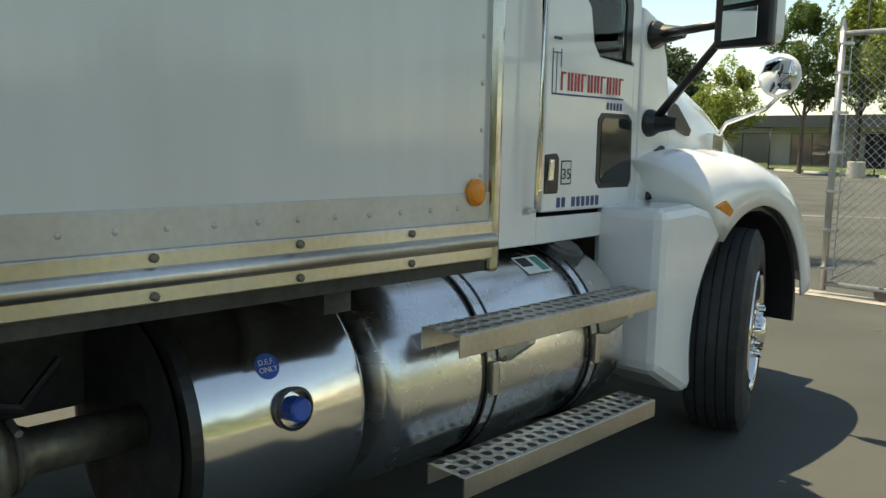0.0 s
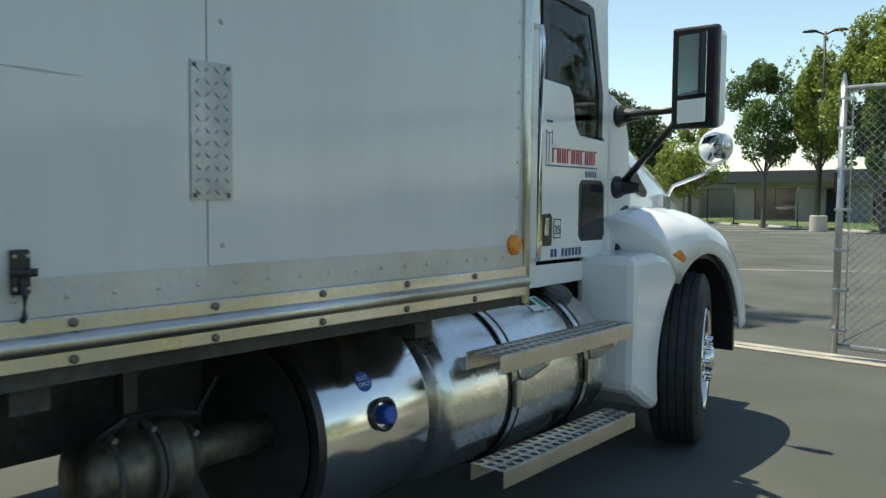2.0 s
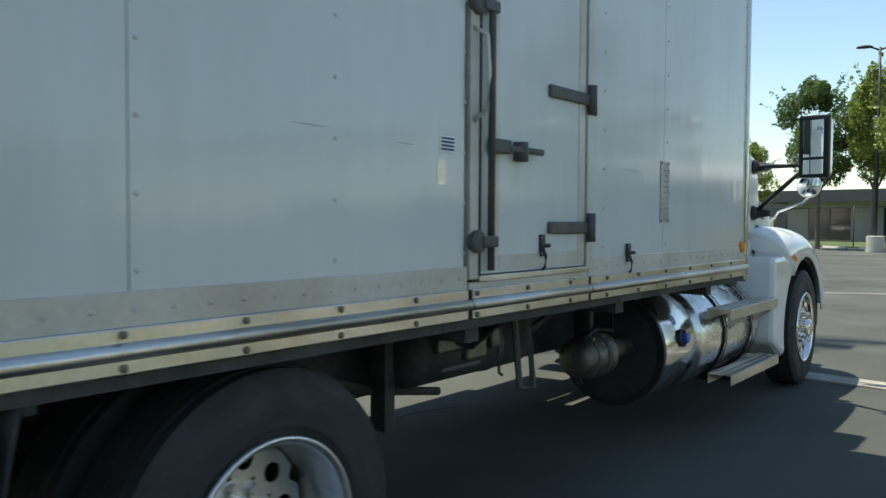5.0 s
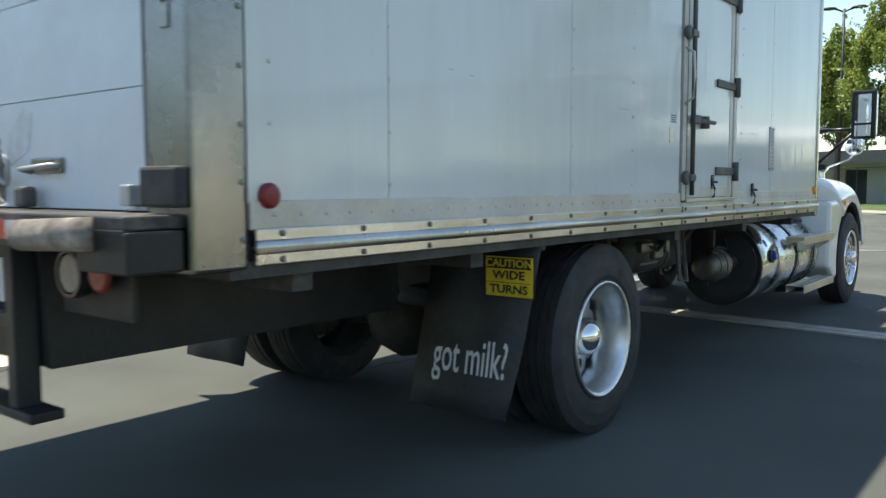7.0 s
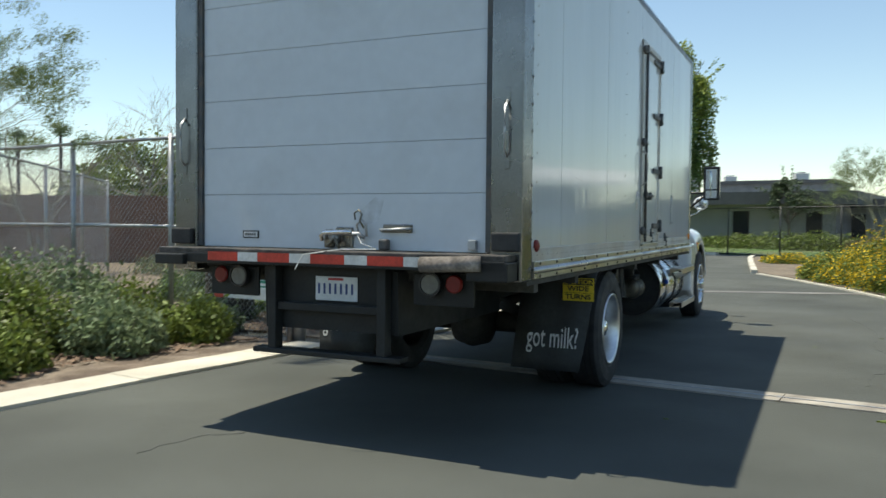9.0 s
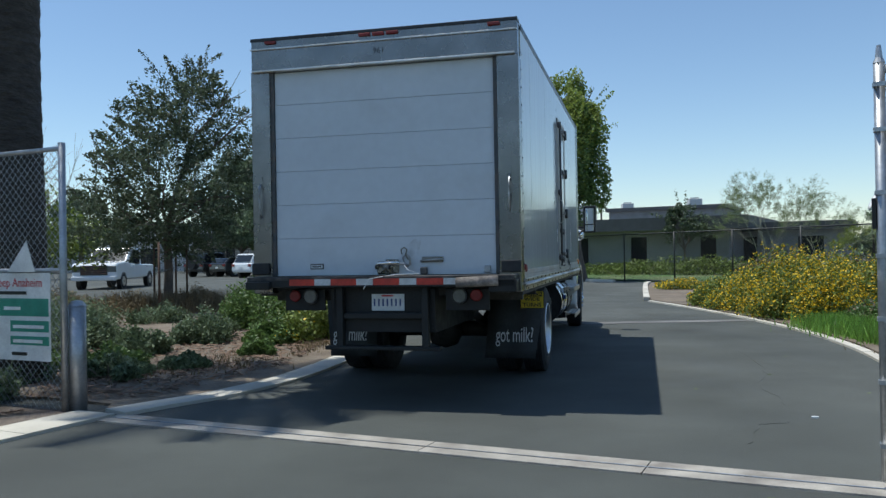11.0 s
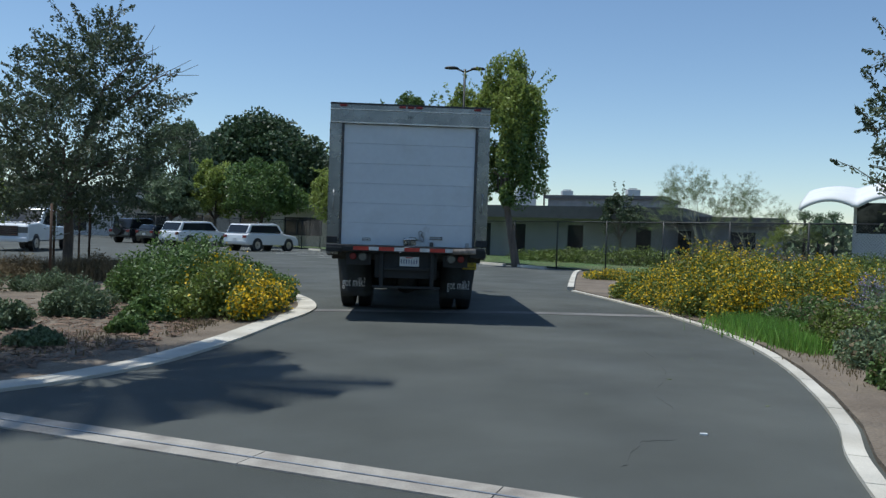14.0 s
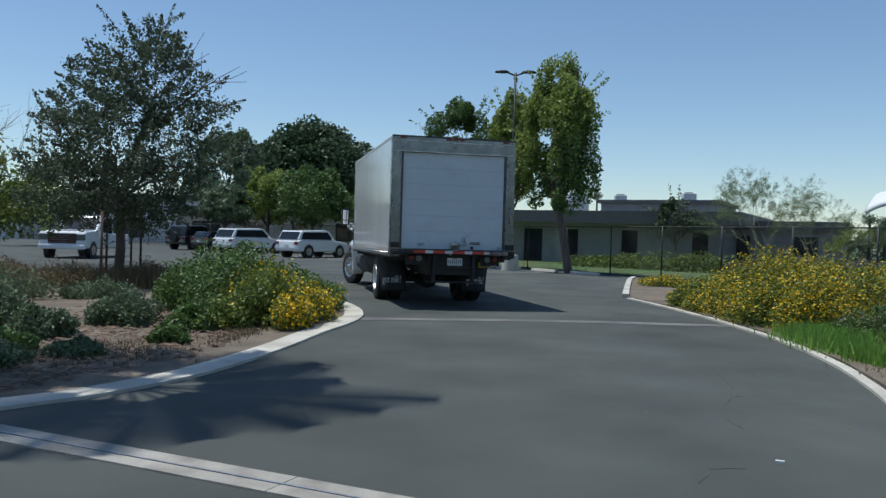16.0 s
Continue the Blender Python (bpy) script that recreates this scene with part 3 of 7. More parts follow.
for zz, w in ((2.40, 0.36), (1.87, 0.36), (1.335, 0.36), (2.92, 0.36)):
    hp = part("hinge", box(HW + 0.008, HW + 0.022, 3.62, 3.96, zz - 0.025, zz + 0.025), M["hinge"], sd, "grey strap hinge", bevel=0.012)
    part("hinge_pin", tube((HW + 0.025, 3.955, zz - 0.06), (HW + 0.025, 3.955, zz + 0.06), 0.020), M["hinge"], hp, smooth=True)
    part("hinge_plate", box(HW + 0.004, HW + 0.016, 3.965, 4.02, zz - 0.06, zz + 0.06), M["hinge"], hp, bevel=0.004)
for zz in (1.29, 2.10, 2.94):
    lk = part("rod_lock", lathe([(HW + 0.005, 0.04), (HW + 0.03, 0.04), (HW + 0.036, 0.03)], "X", 16), M["hinge"], sd, "weathered rod keeper", at=Matrix.Translation((0, 3.13, zz)))
    part("keeper_arm", box(HW + 0.02, HW + 0.045, 3.14, 3.23, zz - 0.02, zz + 0.02), M["hinge"], lk, bevel=0.006, at=Matrix.Translation((0, -3.13, -zz)))
lt = part("latch", box(HW + 0.01, HW + 0.04, 3.20, 3.32, 1.60, 1.65), M["hinge"], sd, "grey door latch", bevel=0.008)
part("latch_handle", box(HW + 0.025, HW + 0.045, 3.30, 3.54, 1.608, 1.632), M["hinge"], lt, bevel=0.008)
part("latch_catch", tube((HW + 0.02, 3.40, 1.58), (HW + 0.02, 3.40, 1.65), 0.03), M["hinge"], lt, smooth=True)
part("pull_handle", pipe([(HW + 0.01, 3.115, 2.02), (HW + 0.05, 3.14, 1.99), (HW + 0.055, 3.145, 1.86), (HW + 0.05, 3.14, 1.74), (HW + 0.01, 3.115, 1.70)], 0.008), M["strip"], sd, smooth=True)
for yy, zz in ((3.58, 1.225), (4.36, 1.175)):
    hk = tpart("door_hook", box(HW + 0.003, HW + 0.016, yy - 0.018, yy + 0.018, zz, zz + 0.085), M["plastic"], "black door hold-back hook", bevel=0.004)
    for oy in (-0.012, 0.012):
        for oz in (0.012, 0.073):
            part("screw", lathe([(0, 0.0045), (0.003, 0.003)], "X", 8), M["galv"], hk, at=Matrix.Translation((HW + 0.016, yy + oy, zz + oz)))
    part("hook_pivot", tube((HW + 0.012, yy - 0.02, zz + 0.042), (HW + 0.03, yy + 0.024, zz + 0.042), 0.008), M["plastic"], hk)
    part("hook", pipe([(HW + 0.015, yy, zz + 0.03), (HW + 0.028, yy, zz), (HW + 0.024, yy, zz - 0.04), (HW + 0.01, yy, zz - 0.055)], 0.006), M["plastic"], hk)
# tread-pattern patch plate over the seam
pp = tpart("patch_plate", box(HW, HW + 0.005, 4.735, 4.845, 1.355, 1.665), M["galv"], "raised tread pattern steel patch plate")
bm = bmesh.new()
for i in range(4):
    for k_ in range(11):
        c = Vector((HW + 0.0055, 4.752 + 0.0255 * i, 1.372 + 0.0275 * k_))
        a = radians(45 if (i + k_) % 2 else -45)
        d, e = Vector((0, math.cos(a), math.sin(a))) * 0.011, Vector((0, -math.sin(a), math.cos(a))) * 0.003
        vs = [bm.verts.new(c + q) for q in (d, e, -d, -e)] + [bm.verts.new(c + Vector((0.003, 0, 0)))]
        for j in range(4):
            bm.faces.new((vs[j], vs[(j + 1) % 4], vs[4]))
part("tread_pattern", bm, M["galv"], pp)["kind"] = "stuff"
for yy in (4.745, 4.835):
    for zz in (1.365, 1.655):
        part("screw", lathe([(0, 0.006), (0.003, 0.004)], "X", 8), M["hinge"], pp, at=Matrix.Translation((HW + 0.005, yy, zz)))
# marker lamps
for nm, mt, yy, zz, r in (("amber_marker", "amber", 6.015, 1.205, 0.036), ("red_marker", "red", 0.13, 1.218, 0.036)):
    tpart(nm, lathe([(HW, r), (HW + 0.012, r), (HW + 0.02, r * 0.7), (HW + 0.022, 0.01)], "X", 24), M[mt], "round %s side marker" % mt, at=Matrix.Translation((0, yy, zz)))
# stickers
st = tpart("sticker", box(HW, HW + 0.0015, 2.94, 3.03, 1.585, 1.64), M["sign_white"], "small printed sticker beside the door")
for i in range(4):
    part("print_bar", box(HW + 0.0016, HW + 0.0024, 2.95, 3.02, 1.592 + 0.012 * i, 1.599 + 0.012 * i), M["blue_ink"], st)
st = tpart("worn_sticker", box(HW, HW + 0.0015, 2.93, 2.98, 1.48, 1.56), M["alu"], "scuffed round sticker")
for yy, zz, l in ((2.3, 1.62, 0.16), (0.95, 1.66, 0.04), (1.07, 1.65, 0.05), (4.30, 1.60, 0.20), (2.72, 1.60, 0.1)):
    tpart("scuff", prism([(yy, zz), (yy + l * 0.4, zz + 0.002), (yy + l, zz - 0.002), (yy + l * 0.6, zz - 0.004)], HW, HW + 0.001), M["galv"], "grey scrape mark")

# rear frame and roll-up door
REAR_AT = Matrix.Translation((0, -0.11, 0))
hd = tpart("rear_header", box(-HW, HW, -0.012, 0.10, 3.06, ZT), M["steel"], "stainless header over the rear door", bevel=0.012, at=REAR_AT)
part("drip_rail", box(-HW + 0.02, HW - 0.02, -0.05, 0.0, 3.065, 3.085), M["alu"], hd, bevel=0.004)
part("roof_edge", box(-HW - 0.004, HW + 0.004, -0.02, 0.11, ZT - 0.022, ZT + 0.008), M["plastic"], hd, "dark roof edge", bevel=0.004)
part("header_rail", box(-HW, HW, -0.03, 0.0, 3.275, 3.29), M["alu"], hd, bevel=0.003)
for x in (-0.13, 0.0, 0.13, -1.05, 1.05):
    part("marker_lamp", box(x - 0.055, x + 0.055, -0.032, -0.01, 3.325, 3.355), M["red"], hd, "red roof marker lamp", bevel=0.006)
letters("961", 0.075, M["ink"], hd, on_rear(0, -0.0135, 3.19))
rd = tpart("rear_door", box(-1.05, 1.05, 0.045, 0.08, 1.17, 3.06), M["seam"], "closed white roll-up rear door", at=REAR_AT)
zs = (1.175, 1.52, 1.83, 2.14, 2.45, 2.76, 3.06)
for a, b in zip(zs, zs[1:]):
    part("door_panel", box(-1.03, 1.03, 0.02, 0.05, a + 0.001, b - 0.001), M["door"], rd, bevel=0.003)
for s in (-1, 1):
    part("door_track", box(s * 1.048 - 0.016, s * 1.048 + 0.016, 0.0, 0.06, 1.18, 3.06), M["hinge"], rd)
part("maker_plate", box(-0.70, -0.57, 0.014, 0.019, 1.235, 1.285), M["ink"], rd, "small dark oval maker's plate", bevel=0.01)
part("maker_plate_face", box(-0.69, -0.58, 0.012, 0.0145, 1.243, 1.277), M["white_ink"], rd)
for i in range(5):
    part("print_bar", box(-0.677 + 0.018 * i, -0.665 + 0.018 * i, 0.011, 0.0125, 1.252, 1.268), M["ink"], rd)
lk = part("door_lock", box(-0.05, 0.02, -0.012, 0.02, 1.185, 1.30), M["steel"], rd, "worn steel roll-door lock", bevel=0.012)
part("lock_plate", box(0.03, 0.15, 0.004, 0.02, 1.19, 1.315), M["steel"], lk, bevel=0.006)
part("lock_bar", pipe([(-0.05, -0.03, 1.235), (-0.045, -0.05, 1.262), (-0.02, -0.055, 1.282), (0.10, -0.055, 1.285), (0.17, -0.045, 1.285)], 0.014), M["chrome"], lk, smooth=True)
part("lock_spring", pipe([(0.0, -0.035, 1.20), (0.03, -0.05, 1.22), (0.05, -0.045, 1.25), (0.075, -0.05, 1.21), (0.085, -0.04, 1.185)], 0.009), M["dull_metal"], lk, smooth=True)
part("hasp_loop", pipe([(0.19, -0.03, 1.36), (0.185, -0.035, 1.40), (0.215, -0.035, 1.42), (0.24, -0.035, 1.395), (0.225, -0.035, 1.355), (0.25, -0.03, 1.31)], 0.006), M["dull_metal"], lk, smooth=True)
part("grime_mark", prism([(0.16, 1.30), (0.33, 1.36), (0.36, 1.48), (0.30, 1.50), (0.2, 1.42)], 0.0185, 0.0196, "Y"), M["grime"], rd, "grey smudge on the door")
part("pull_pocket", box(0.36, 0.56, 0.008, 0.0195, 1.285, 1.335), M["steel"], rd, bevel=0.006)
part("lock_lever", pipe([(0.0, -0.02, 1.255), (0.03, -0.035, 1.275), (0.22, -0.035, 1.275), (0.25, -0.02, 1.25)], 0.012), M["galv"], lk, smooth=True)
part("lock_pivot", lathe([(-0.04, 0.028), (0.0, 0.03)], "Y", 14), M["galv"], lk, smooth=True, at=Matrix.Translation((0.035, 0, 1.25)))
part("lock_hasp", pipe([(0.22, -0.02, 1.24), (0.2, -0.03, 1.33), (0.235, -0.03, 1.36), (0.26, -0.02, 1.33), (0.265, -0.02, 1.26)], 0.008), M["galv"], lk, smooth=True)
pl = part("pull_bracket", pipe([(0.36, 0.01, 1.29), (0.36, -0.025, 1.30), (0.55, -0.025, 1.31), (0.55, 0.01, 1.31)], 0.008), M["galv"], rd, smooth=True)
part("padlock", box(0.36, 0.42, -0.05, 0.0, 1.18, 1.245), M["hinge"], rd, "dark padlock", bevel=0.01)
part("pull_cord", pipe([(0.21, -0.04, 1.27), (0.25, -0.06, 1.22), (0.36, -0.07, 1.185), (0.15, -0.13, 1.182), (-0.05, -0.235, 1.15), (-0.1, -0.245, 1.06)], 0.004, 6), M["white_ink"], rd, "loose white cord")
part("door_roller", box(0.93, 0.98, -0.02, 0.02, 1.19, 1.25), M["galv"], rd, bevel=0.006)

# step bumper
bp = tpart("rear_deck", box(-1.24, 1.22, -0.23, 0.07, 1.135, 1.172), M["dark_deck"], "worn black steel rear step deck", bevel=0.006, at=Matrix.Translation((0, -0.06, 0)))
part("deck_face", box(-1.24, 1.22, -0.232, -0.20, 1.075, 1.14), M["black"], bp, bevel=0.006)
x, i = -0.82, 0
while x < 0.70:
    w = 0.24 if i % 2 == 0 else 0.155
    w = min(w, 0.73 - x)
    part("tape_strip", box(x, x + w - 0.002, -0.236, -0.2325, 1.094, 1.15), M["red_tape"] if i % 2 == 0 else M["white_tape"], bp)
    x += w
    i += 1
tpart("rolled_guard", pipe([(0.72, -0.30, 1.11), (1.08, -0.30, 1.125)], 0.045, 14), M["deck"], "bent worn steel guard on the bumper", smooth=True)
tpart("deck_end", box(0.99, 1.235, -0.292, -0.13, 1.025, 1.134), M["black"], "black steel box at the end of the deck", bevel=0.008)
tpart("corner_guard", box(-1.24, -1.0, -0.33, -0.28, 1.06, 1.13), M["black"], "black bumper end bracket", bevel=0.01)
for x in (-0.38, 0.41):
    tpart("bumper_post", box(x - 0.03, x + 0.03, -0.21, -0.13, 0.545, 1.08), M["black"], "black steel underride post", bevel=0.006)
    tpart("post_gusset", prism([(-0.15, 0.9), (-0.15, 1.05), (0.3, 1.05)], x - 0.02, x + 0.02), M["black"])
tpart("lower_bar", box(-0.52, 0.545, -0.22, -0.11, 0.515, 0.548), M["black"], "black steel underride bar", bevel=0.006)
tpart("middle_bar", box(-0.35, 0.38, -0.19, -0.15, 0.79, 0.84), M["black"], "black steel cross bar", bevel=0.006)
for s, x in ((-1, -0.68), (1, 0.71)):
    lp = tpart("reverse_lamp", lathe([(-0.138, 0.055), (-0.13, 0.064), (-0.12, 0.066)], "Y", 24), M["lens"], "round clear reversing lamp", at=Matrix.Translation((x, -0.03, 0.99)))
    part("lamp_rim", lathe([(-0.142, 0.062), (-0.142, 0.072), (-0.11, 0.074), (-0.11, 0.064)], "Y", 24, closed=True), M["plastic"], lp)
    tpart("tail_lamp", lathe([(-0.135, 0.044), (-0.128, 0.052), (-0.12, 0.054)], "Y", 24), M["red"], "round red tail lamp", at=Matrix.Translation((x + s * 0.15, -0.03, 0.995)))
    tpart("lamp_panel", box(x - 0.13 if s > 0 else x - 0.26, x + 0.26 if s > 0 else x + 0.13, -0.12, -0.10, 0.86, 1.05), M["black"], bevel=0.005)
    tpart("deck_brace", prism([(-0.14, 1.05), (1.55, 1.02), (1.55, 0.66), (-0.12, 0.665)], s * 0.47 - 0.015, s * 0.47 + 0.015), M["black"], "black rear frame gusset")
npl = tpart("number_plate", box(-0.115, 0.19, -0.165, -0.16, 0.858, 1.008), M["num_plate"], "pale number plate with dark characters", bevel=0.003)
for i in range(7):
    part("plate_bar", box(-0.095 + 0.040 * i, -0.080 + 0.040 * i, -0.1665, -0.1652, 0.90, 0.965), M["blue_ink"], npl)
part("plate_bar", box(-0.02, 0.09, -0.1665, -0.1652, 0.985, 1.0), M["red_ink"], npl)
npl.matrix_basis = Matrix.Translation((0.015, 0.03, 0))
tpart("plate_bracket", box(-0.46, 0.46, -0.125, -0.11, 0.67, 1.07), M["black"])

# frame, axles, underbody
for s in (-1, 1):
    tpart("frame_rail", box(s * 0.43 - 0.04, s * 0.43 + 0.04, -0.1, 8.6, 0.76, 1.0), M["under"], "grimy black chassis rail", bevel=0.01)
    for y0, y1, z in ((1.55, 2.95, 0.62), (7.4, 8.8, 0.58)):
        tpart("leaf_spring", pipe([(s * 0.45, y0, z + 0.12), (s * 0.45, (y0 + y1) / 2, z - 0.06), (s * 0.45, y1, z + 0.12)], 0.05, 6), M["under"])
for y in (0.3, 1.2, 3.2, 4.4, 5.6):
    tpart("cross_member", box(-1.2, 1.2, y - 0.04, y + 0.04, 0.93, 1.0), M["under"])
tpart("rear_axle", pipe([(-0.9, 2.31, 0.48), (-0.3, 2.31, 0.48), (0.3, 2.31, 0.48), (0.9, 2.31, 0.48)], 0.09, 12), M["under"], smooth=True)
tpart("differential", lathe([(-0.2, 0.08), (-0.14, 0.2), (0, 0.24), (0.14, 0.2), (0.2, 0.08)], "X", 20), M["under"], smooth=True, at=Matrix.Translation((0, 2.2, 0.5)))
tpart("front_axle", box(-0.8, 0.8, 8.04, 8.16, 0.4, 0.5), M["under"])
tpart("drive_shaft", tube((0, 2.3, 0.55), (0, 6.4, 0.75), 0.05), M["under"])
at_ = tpart("air_tank", lathe([(3.35, 0.05), (3.37, 0.13), (4.18, 0.13), (4.2, 0.05)], "Y", 20), M["under"], "black air reservoir under the box", smooth=True, at=Matrix.Translation((0.72, 0, 0.80)))
part("dust_patch", box(0.095, 0.118, 3.5, 3.78, -0.07, 0.03), M["gutter"], at_, bevel=0.01)
for y0, y1, z0, z1 in ((3.42, 3.60, 0.02, 0.085), (3.62, 3.76, -0.03, 0.06), (3.80, 3.86, 0.0, 0.09)):
    part("valve_block", box(0.11, 0.165, y0, y1, z0, z1), M["dull_metal"], at_, "dusty cast valve", bevel=0.012)
part("air_line", pipe([(0.15, 3.5, 0.07), (0.18, 3.62, 0.03), (0.17, 3.75, 0.07), (0.13, 3.9, 0.09), (0.1, 4.1, 0.14)], 0.012, 6), M["plastic"], at_)
part("drain_cock", pipe([(0, 4.1, -0.12), (0, 4.1, -0.17), (0.02, 4.1, -0.18)], 0.008, 6), M["hinge"], at_)
part("tank_clip", lathe([(3.9, 0.135), (3.94, 0.135)], "Y", 20), M["hinge"], at_)
ex = tpart("exhaust_filter", lathe([(4.66, 0.06), (4.68, 0.10), (4.78, 0.112), (4.79, 0.124), (4.82, 0.124), (4.83, 0.112), (4.92, 0.112), (4.93, 0.122), (4.95, 0.122), (4.96, 0.09), (5.03, 0.055), (5.28, 0.055)], "Y", 28), M["dull_metal"], "sooty metal exhaust canister", smooth=True, at=Matrix.Translation((0.82, 0, 0.63)))
part("clamp", lathe([(4.87, 0.12), (4.89, 0.12)], "Y", 28), M["hinge"], ex)
for yy, r in ((4.745, 0.116), (4.855, 0.124), (4.985, 0.085)):
    part("clamp", lathe([(yy - 0.008, r - 0.01), (yy - 0.006, r), (yy + 0.006, r), (yy + 0.008, r - 0.01)], "Y", 28), M["hinge"], ex, smooth=True)
    part("clamp_bolt", tube((0.02, yy, r), (0.075, yy, r - 0.012), 0.009, seg=8), M["galv"], ex)
part("sensor_lead", pipe([(0.03, 4.72, 0.10), (0.06, 4.78, 0.15), (0.02, 4.9, 0.14), (0.05, 5.0, 0.12), (0.0, 5.1, 0.2)], 0.012, 6), M["plastic"], ex)
part("canister_bracket", box(-0.02, 0.02, 4.8, 4.84, 0.1, 0.37), M["under"], ex)
part("drain_ring", pipe([(0, 4.72, -0.09), (0.02, 4.72, -0.13), (0, 4.75, -0.15), (-0.02, 4.72, -0.13), (0, 4.71, -0.09)], 0.006, 6), M["under"], ex)
tpart("canister_hanger", pipe([(0.86, 4.0, 1.0), (0.9, 4.0, 0.6), (0.9, 4.12, 0.58), (0.86, 4.12, 1.0)], 0.016, 6), M["hinge"], "steel hanger strap")
# Unseen far-side tank, added to darken the gap under the box.
tpart("left_tank", lathe([(3.3, 0.05), (3.33, 0.3), (6.9, 0.3), (6.93, 0.05)], "Y", 24), M["under"], "dark tank on the far side", smooth=True, at=Matrix.Translation((-0.78, 0, 0.72)))
tpart("transmission", lathe([(4.6, 0.1), (5.2, 0.2), (6.4, 0.26), (7.6, 0.28)], "Y", 16), M["under"], smooth=True, at=Matrix.Translation((0, 0, 0.78)))
# Added plate: blocks the lit ground beyond, so the underside stays dark.
tpart("rear_valance", box(0.44, 0.48, 2.9, 6.8, 0.60, 1.0), M["under"], "added dark plate that hides the lit ground under the box")
tpart("hanger", box(0.62, 0.70, 3.3, 3.36, 0.5, 1.0), M["under"])
tpart("hose", pipe([(0.7, 3.3, 0.95), (0.78, 3.5, 0.8), (0.75, 3.9, 0.76), (0.8, 4.3, 0.84), (0.7, 4.7, 0.9)], 0.018, 6), M["under"])
tpart("hose", pipe([(0.6, 2.7, 0.95), (0.7, 3.0, 0.75), (0.62, 3.3, 0.66), (0.66, 3.7, 0.6)], 0.02, 6), M["under"])
tpart("inner_valance", box(-0.42, 0.42, 0.0, 6.0, 0.86, 0.98), M["under"])

# mud flaps
for s in (-1, 1):
    x0, x1 = sorted((s * 0.66, s * 1.245))
    bm = bmesh.new()
    n = 8
    g = [[bm.verts.new(((x0 + (x1 - x0) * i / 3) * (1 - 0.08 * j / n), 1.61 - 0.12 * (j / n) ** 1.5 + 0.006 * math.sin(3 * i + j), 1.0 - 0.76 * j / n)) for i in range(4)] for j in range(n + 1)]
    for j in range(n):
        for i in range(3):
            bm.faces.new((g[j][i], g[j][i + 1], g[j + 1][i + 1], g[j + 1][i]))
    fl = tpart("mud_flap", bm, M["flap"], "black rubber mud flap with white lettering", smooth=True)
    md = fl.modifiers.new("solid", "SOLIDIFY")
    md.thickness = 0.01
    part("flap_bracket", box(x0, x1, 1.612, 1.64, 0.97, 1.0), M["black"], fl)
    letters("got milk?", 0.225, M["white_ink"], fl, Matrix.Translation((s * 0.925, 1.526, 0.478)) @ Matrix.Rotation(radians(-10), 4, "X") @ REAR, bold=0.0015, sx=0.50)
    if s > 0:
        sg = part("caution_sign", box(0.985, 1.225, 1.568, 1.574, 0.720, 0.930), M["yellow"], fl, "yellow warning sign with black letters", bevel=0.002)
        sg.matrix_basis = Matrix.Translation((0.008, -0.012, 0.178)) @ Matrix.Diagonal((1, 1, 0.82, 1))
        part("sign_border", box(0.978, 1.232, 1.575, 1.578, 0.713, 0.937), M["ink"], sg)
        part("word_bar", box(0.992, 1.218, 1.5665, 1.569, 0.867, 0.923), M["ink"], sg)
        letters("CAUTION", 0.056, M["yellow"], sg, on_rear(1.105, 1.5655, 0.894), bold=0.0012, sx=0.95)
        letters("WIDE", 0.062, M["ink"], sg, on_rear(1.105, 1.5665, 0.832), bold=0.0015, sx=1.05)
        part("rule", box(0.992, 1.218, 1.5665, 1.569, 0.792, 0.795), M["ink"], sg)
        letters("TURNS", 0.062, M["ink"], sg, on_rear(1.105, 1.5665, 0.757), bold=0.0015, sx=1.0)


# wheels
TYRE_R = 0.48


def tyre_mesh(w, grooves=True):
    h = w / 2
    prof = [(-h * 0.80, 0.285), (-h * 0.98, 0.32), (-h, 0.37), (-h * 0.95, 0.43), (-h * 0.82, 0.465)]
    n = 5
    for i in range(n):
        a = -h * 0.80 + 2 * h * 0.80 * i / n
        b = -h * 0.80 + 2 * h * 0.80 * (i + 1) / n
        prof += [(a + 0.004, TYRE_R - 0.004 if i in (0, n - 1) else TYRE_R), (b - 0.004, TYRE_R - 0.004 if i in (0, n - 1) else TYRE_R)]
        if i < n - 1:
            prof += [(b - 0.003, TYRE_R - 0.013), (b + 0.003, TYRE_R - 0.013)]
    prof += [(-a_, r) for a_, r in [(-h * 0.82, 0.465), (-h * 0.95, 0.43), (-h, 0.37), (-h * 0.98, 0.32), (-h * 0.80, 0.285)]]
    prof += [(h * 0.7, 0.275), (-h * 0.7, 0.275)]
    return lathe(prof, "X", 56, closed=True)


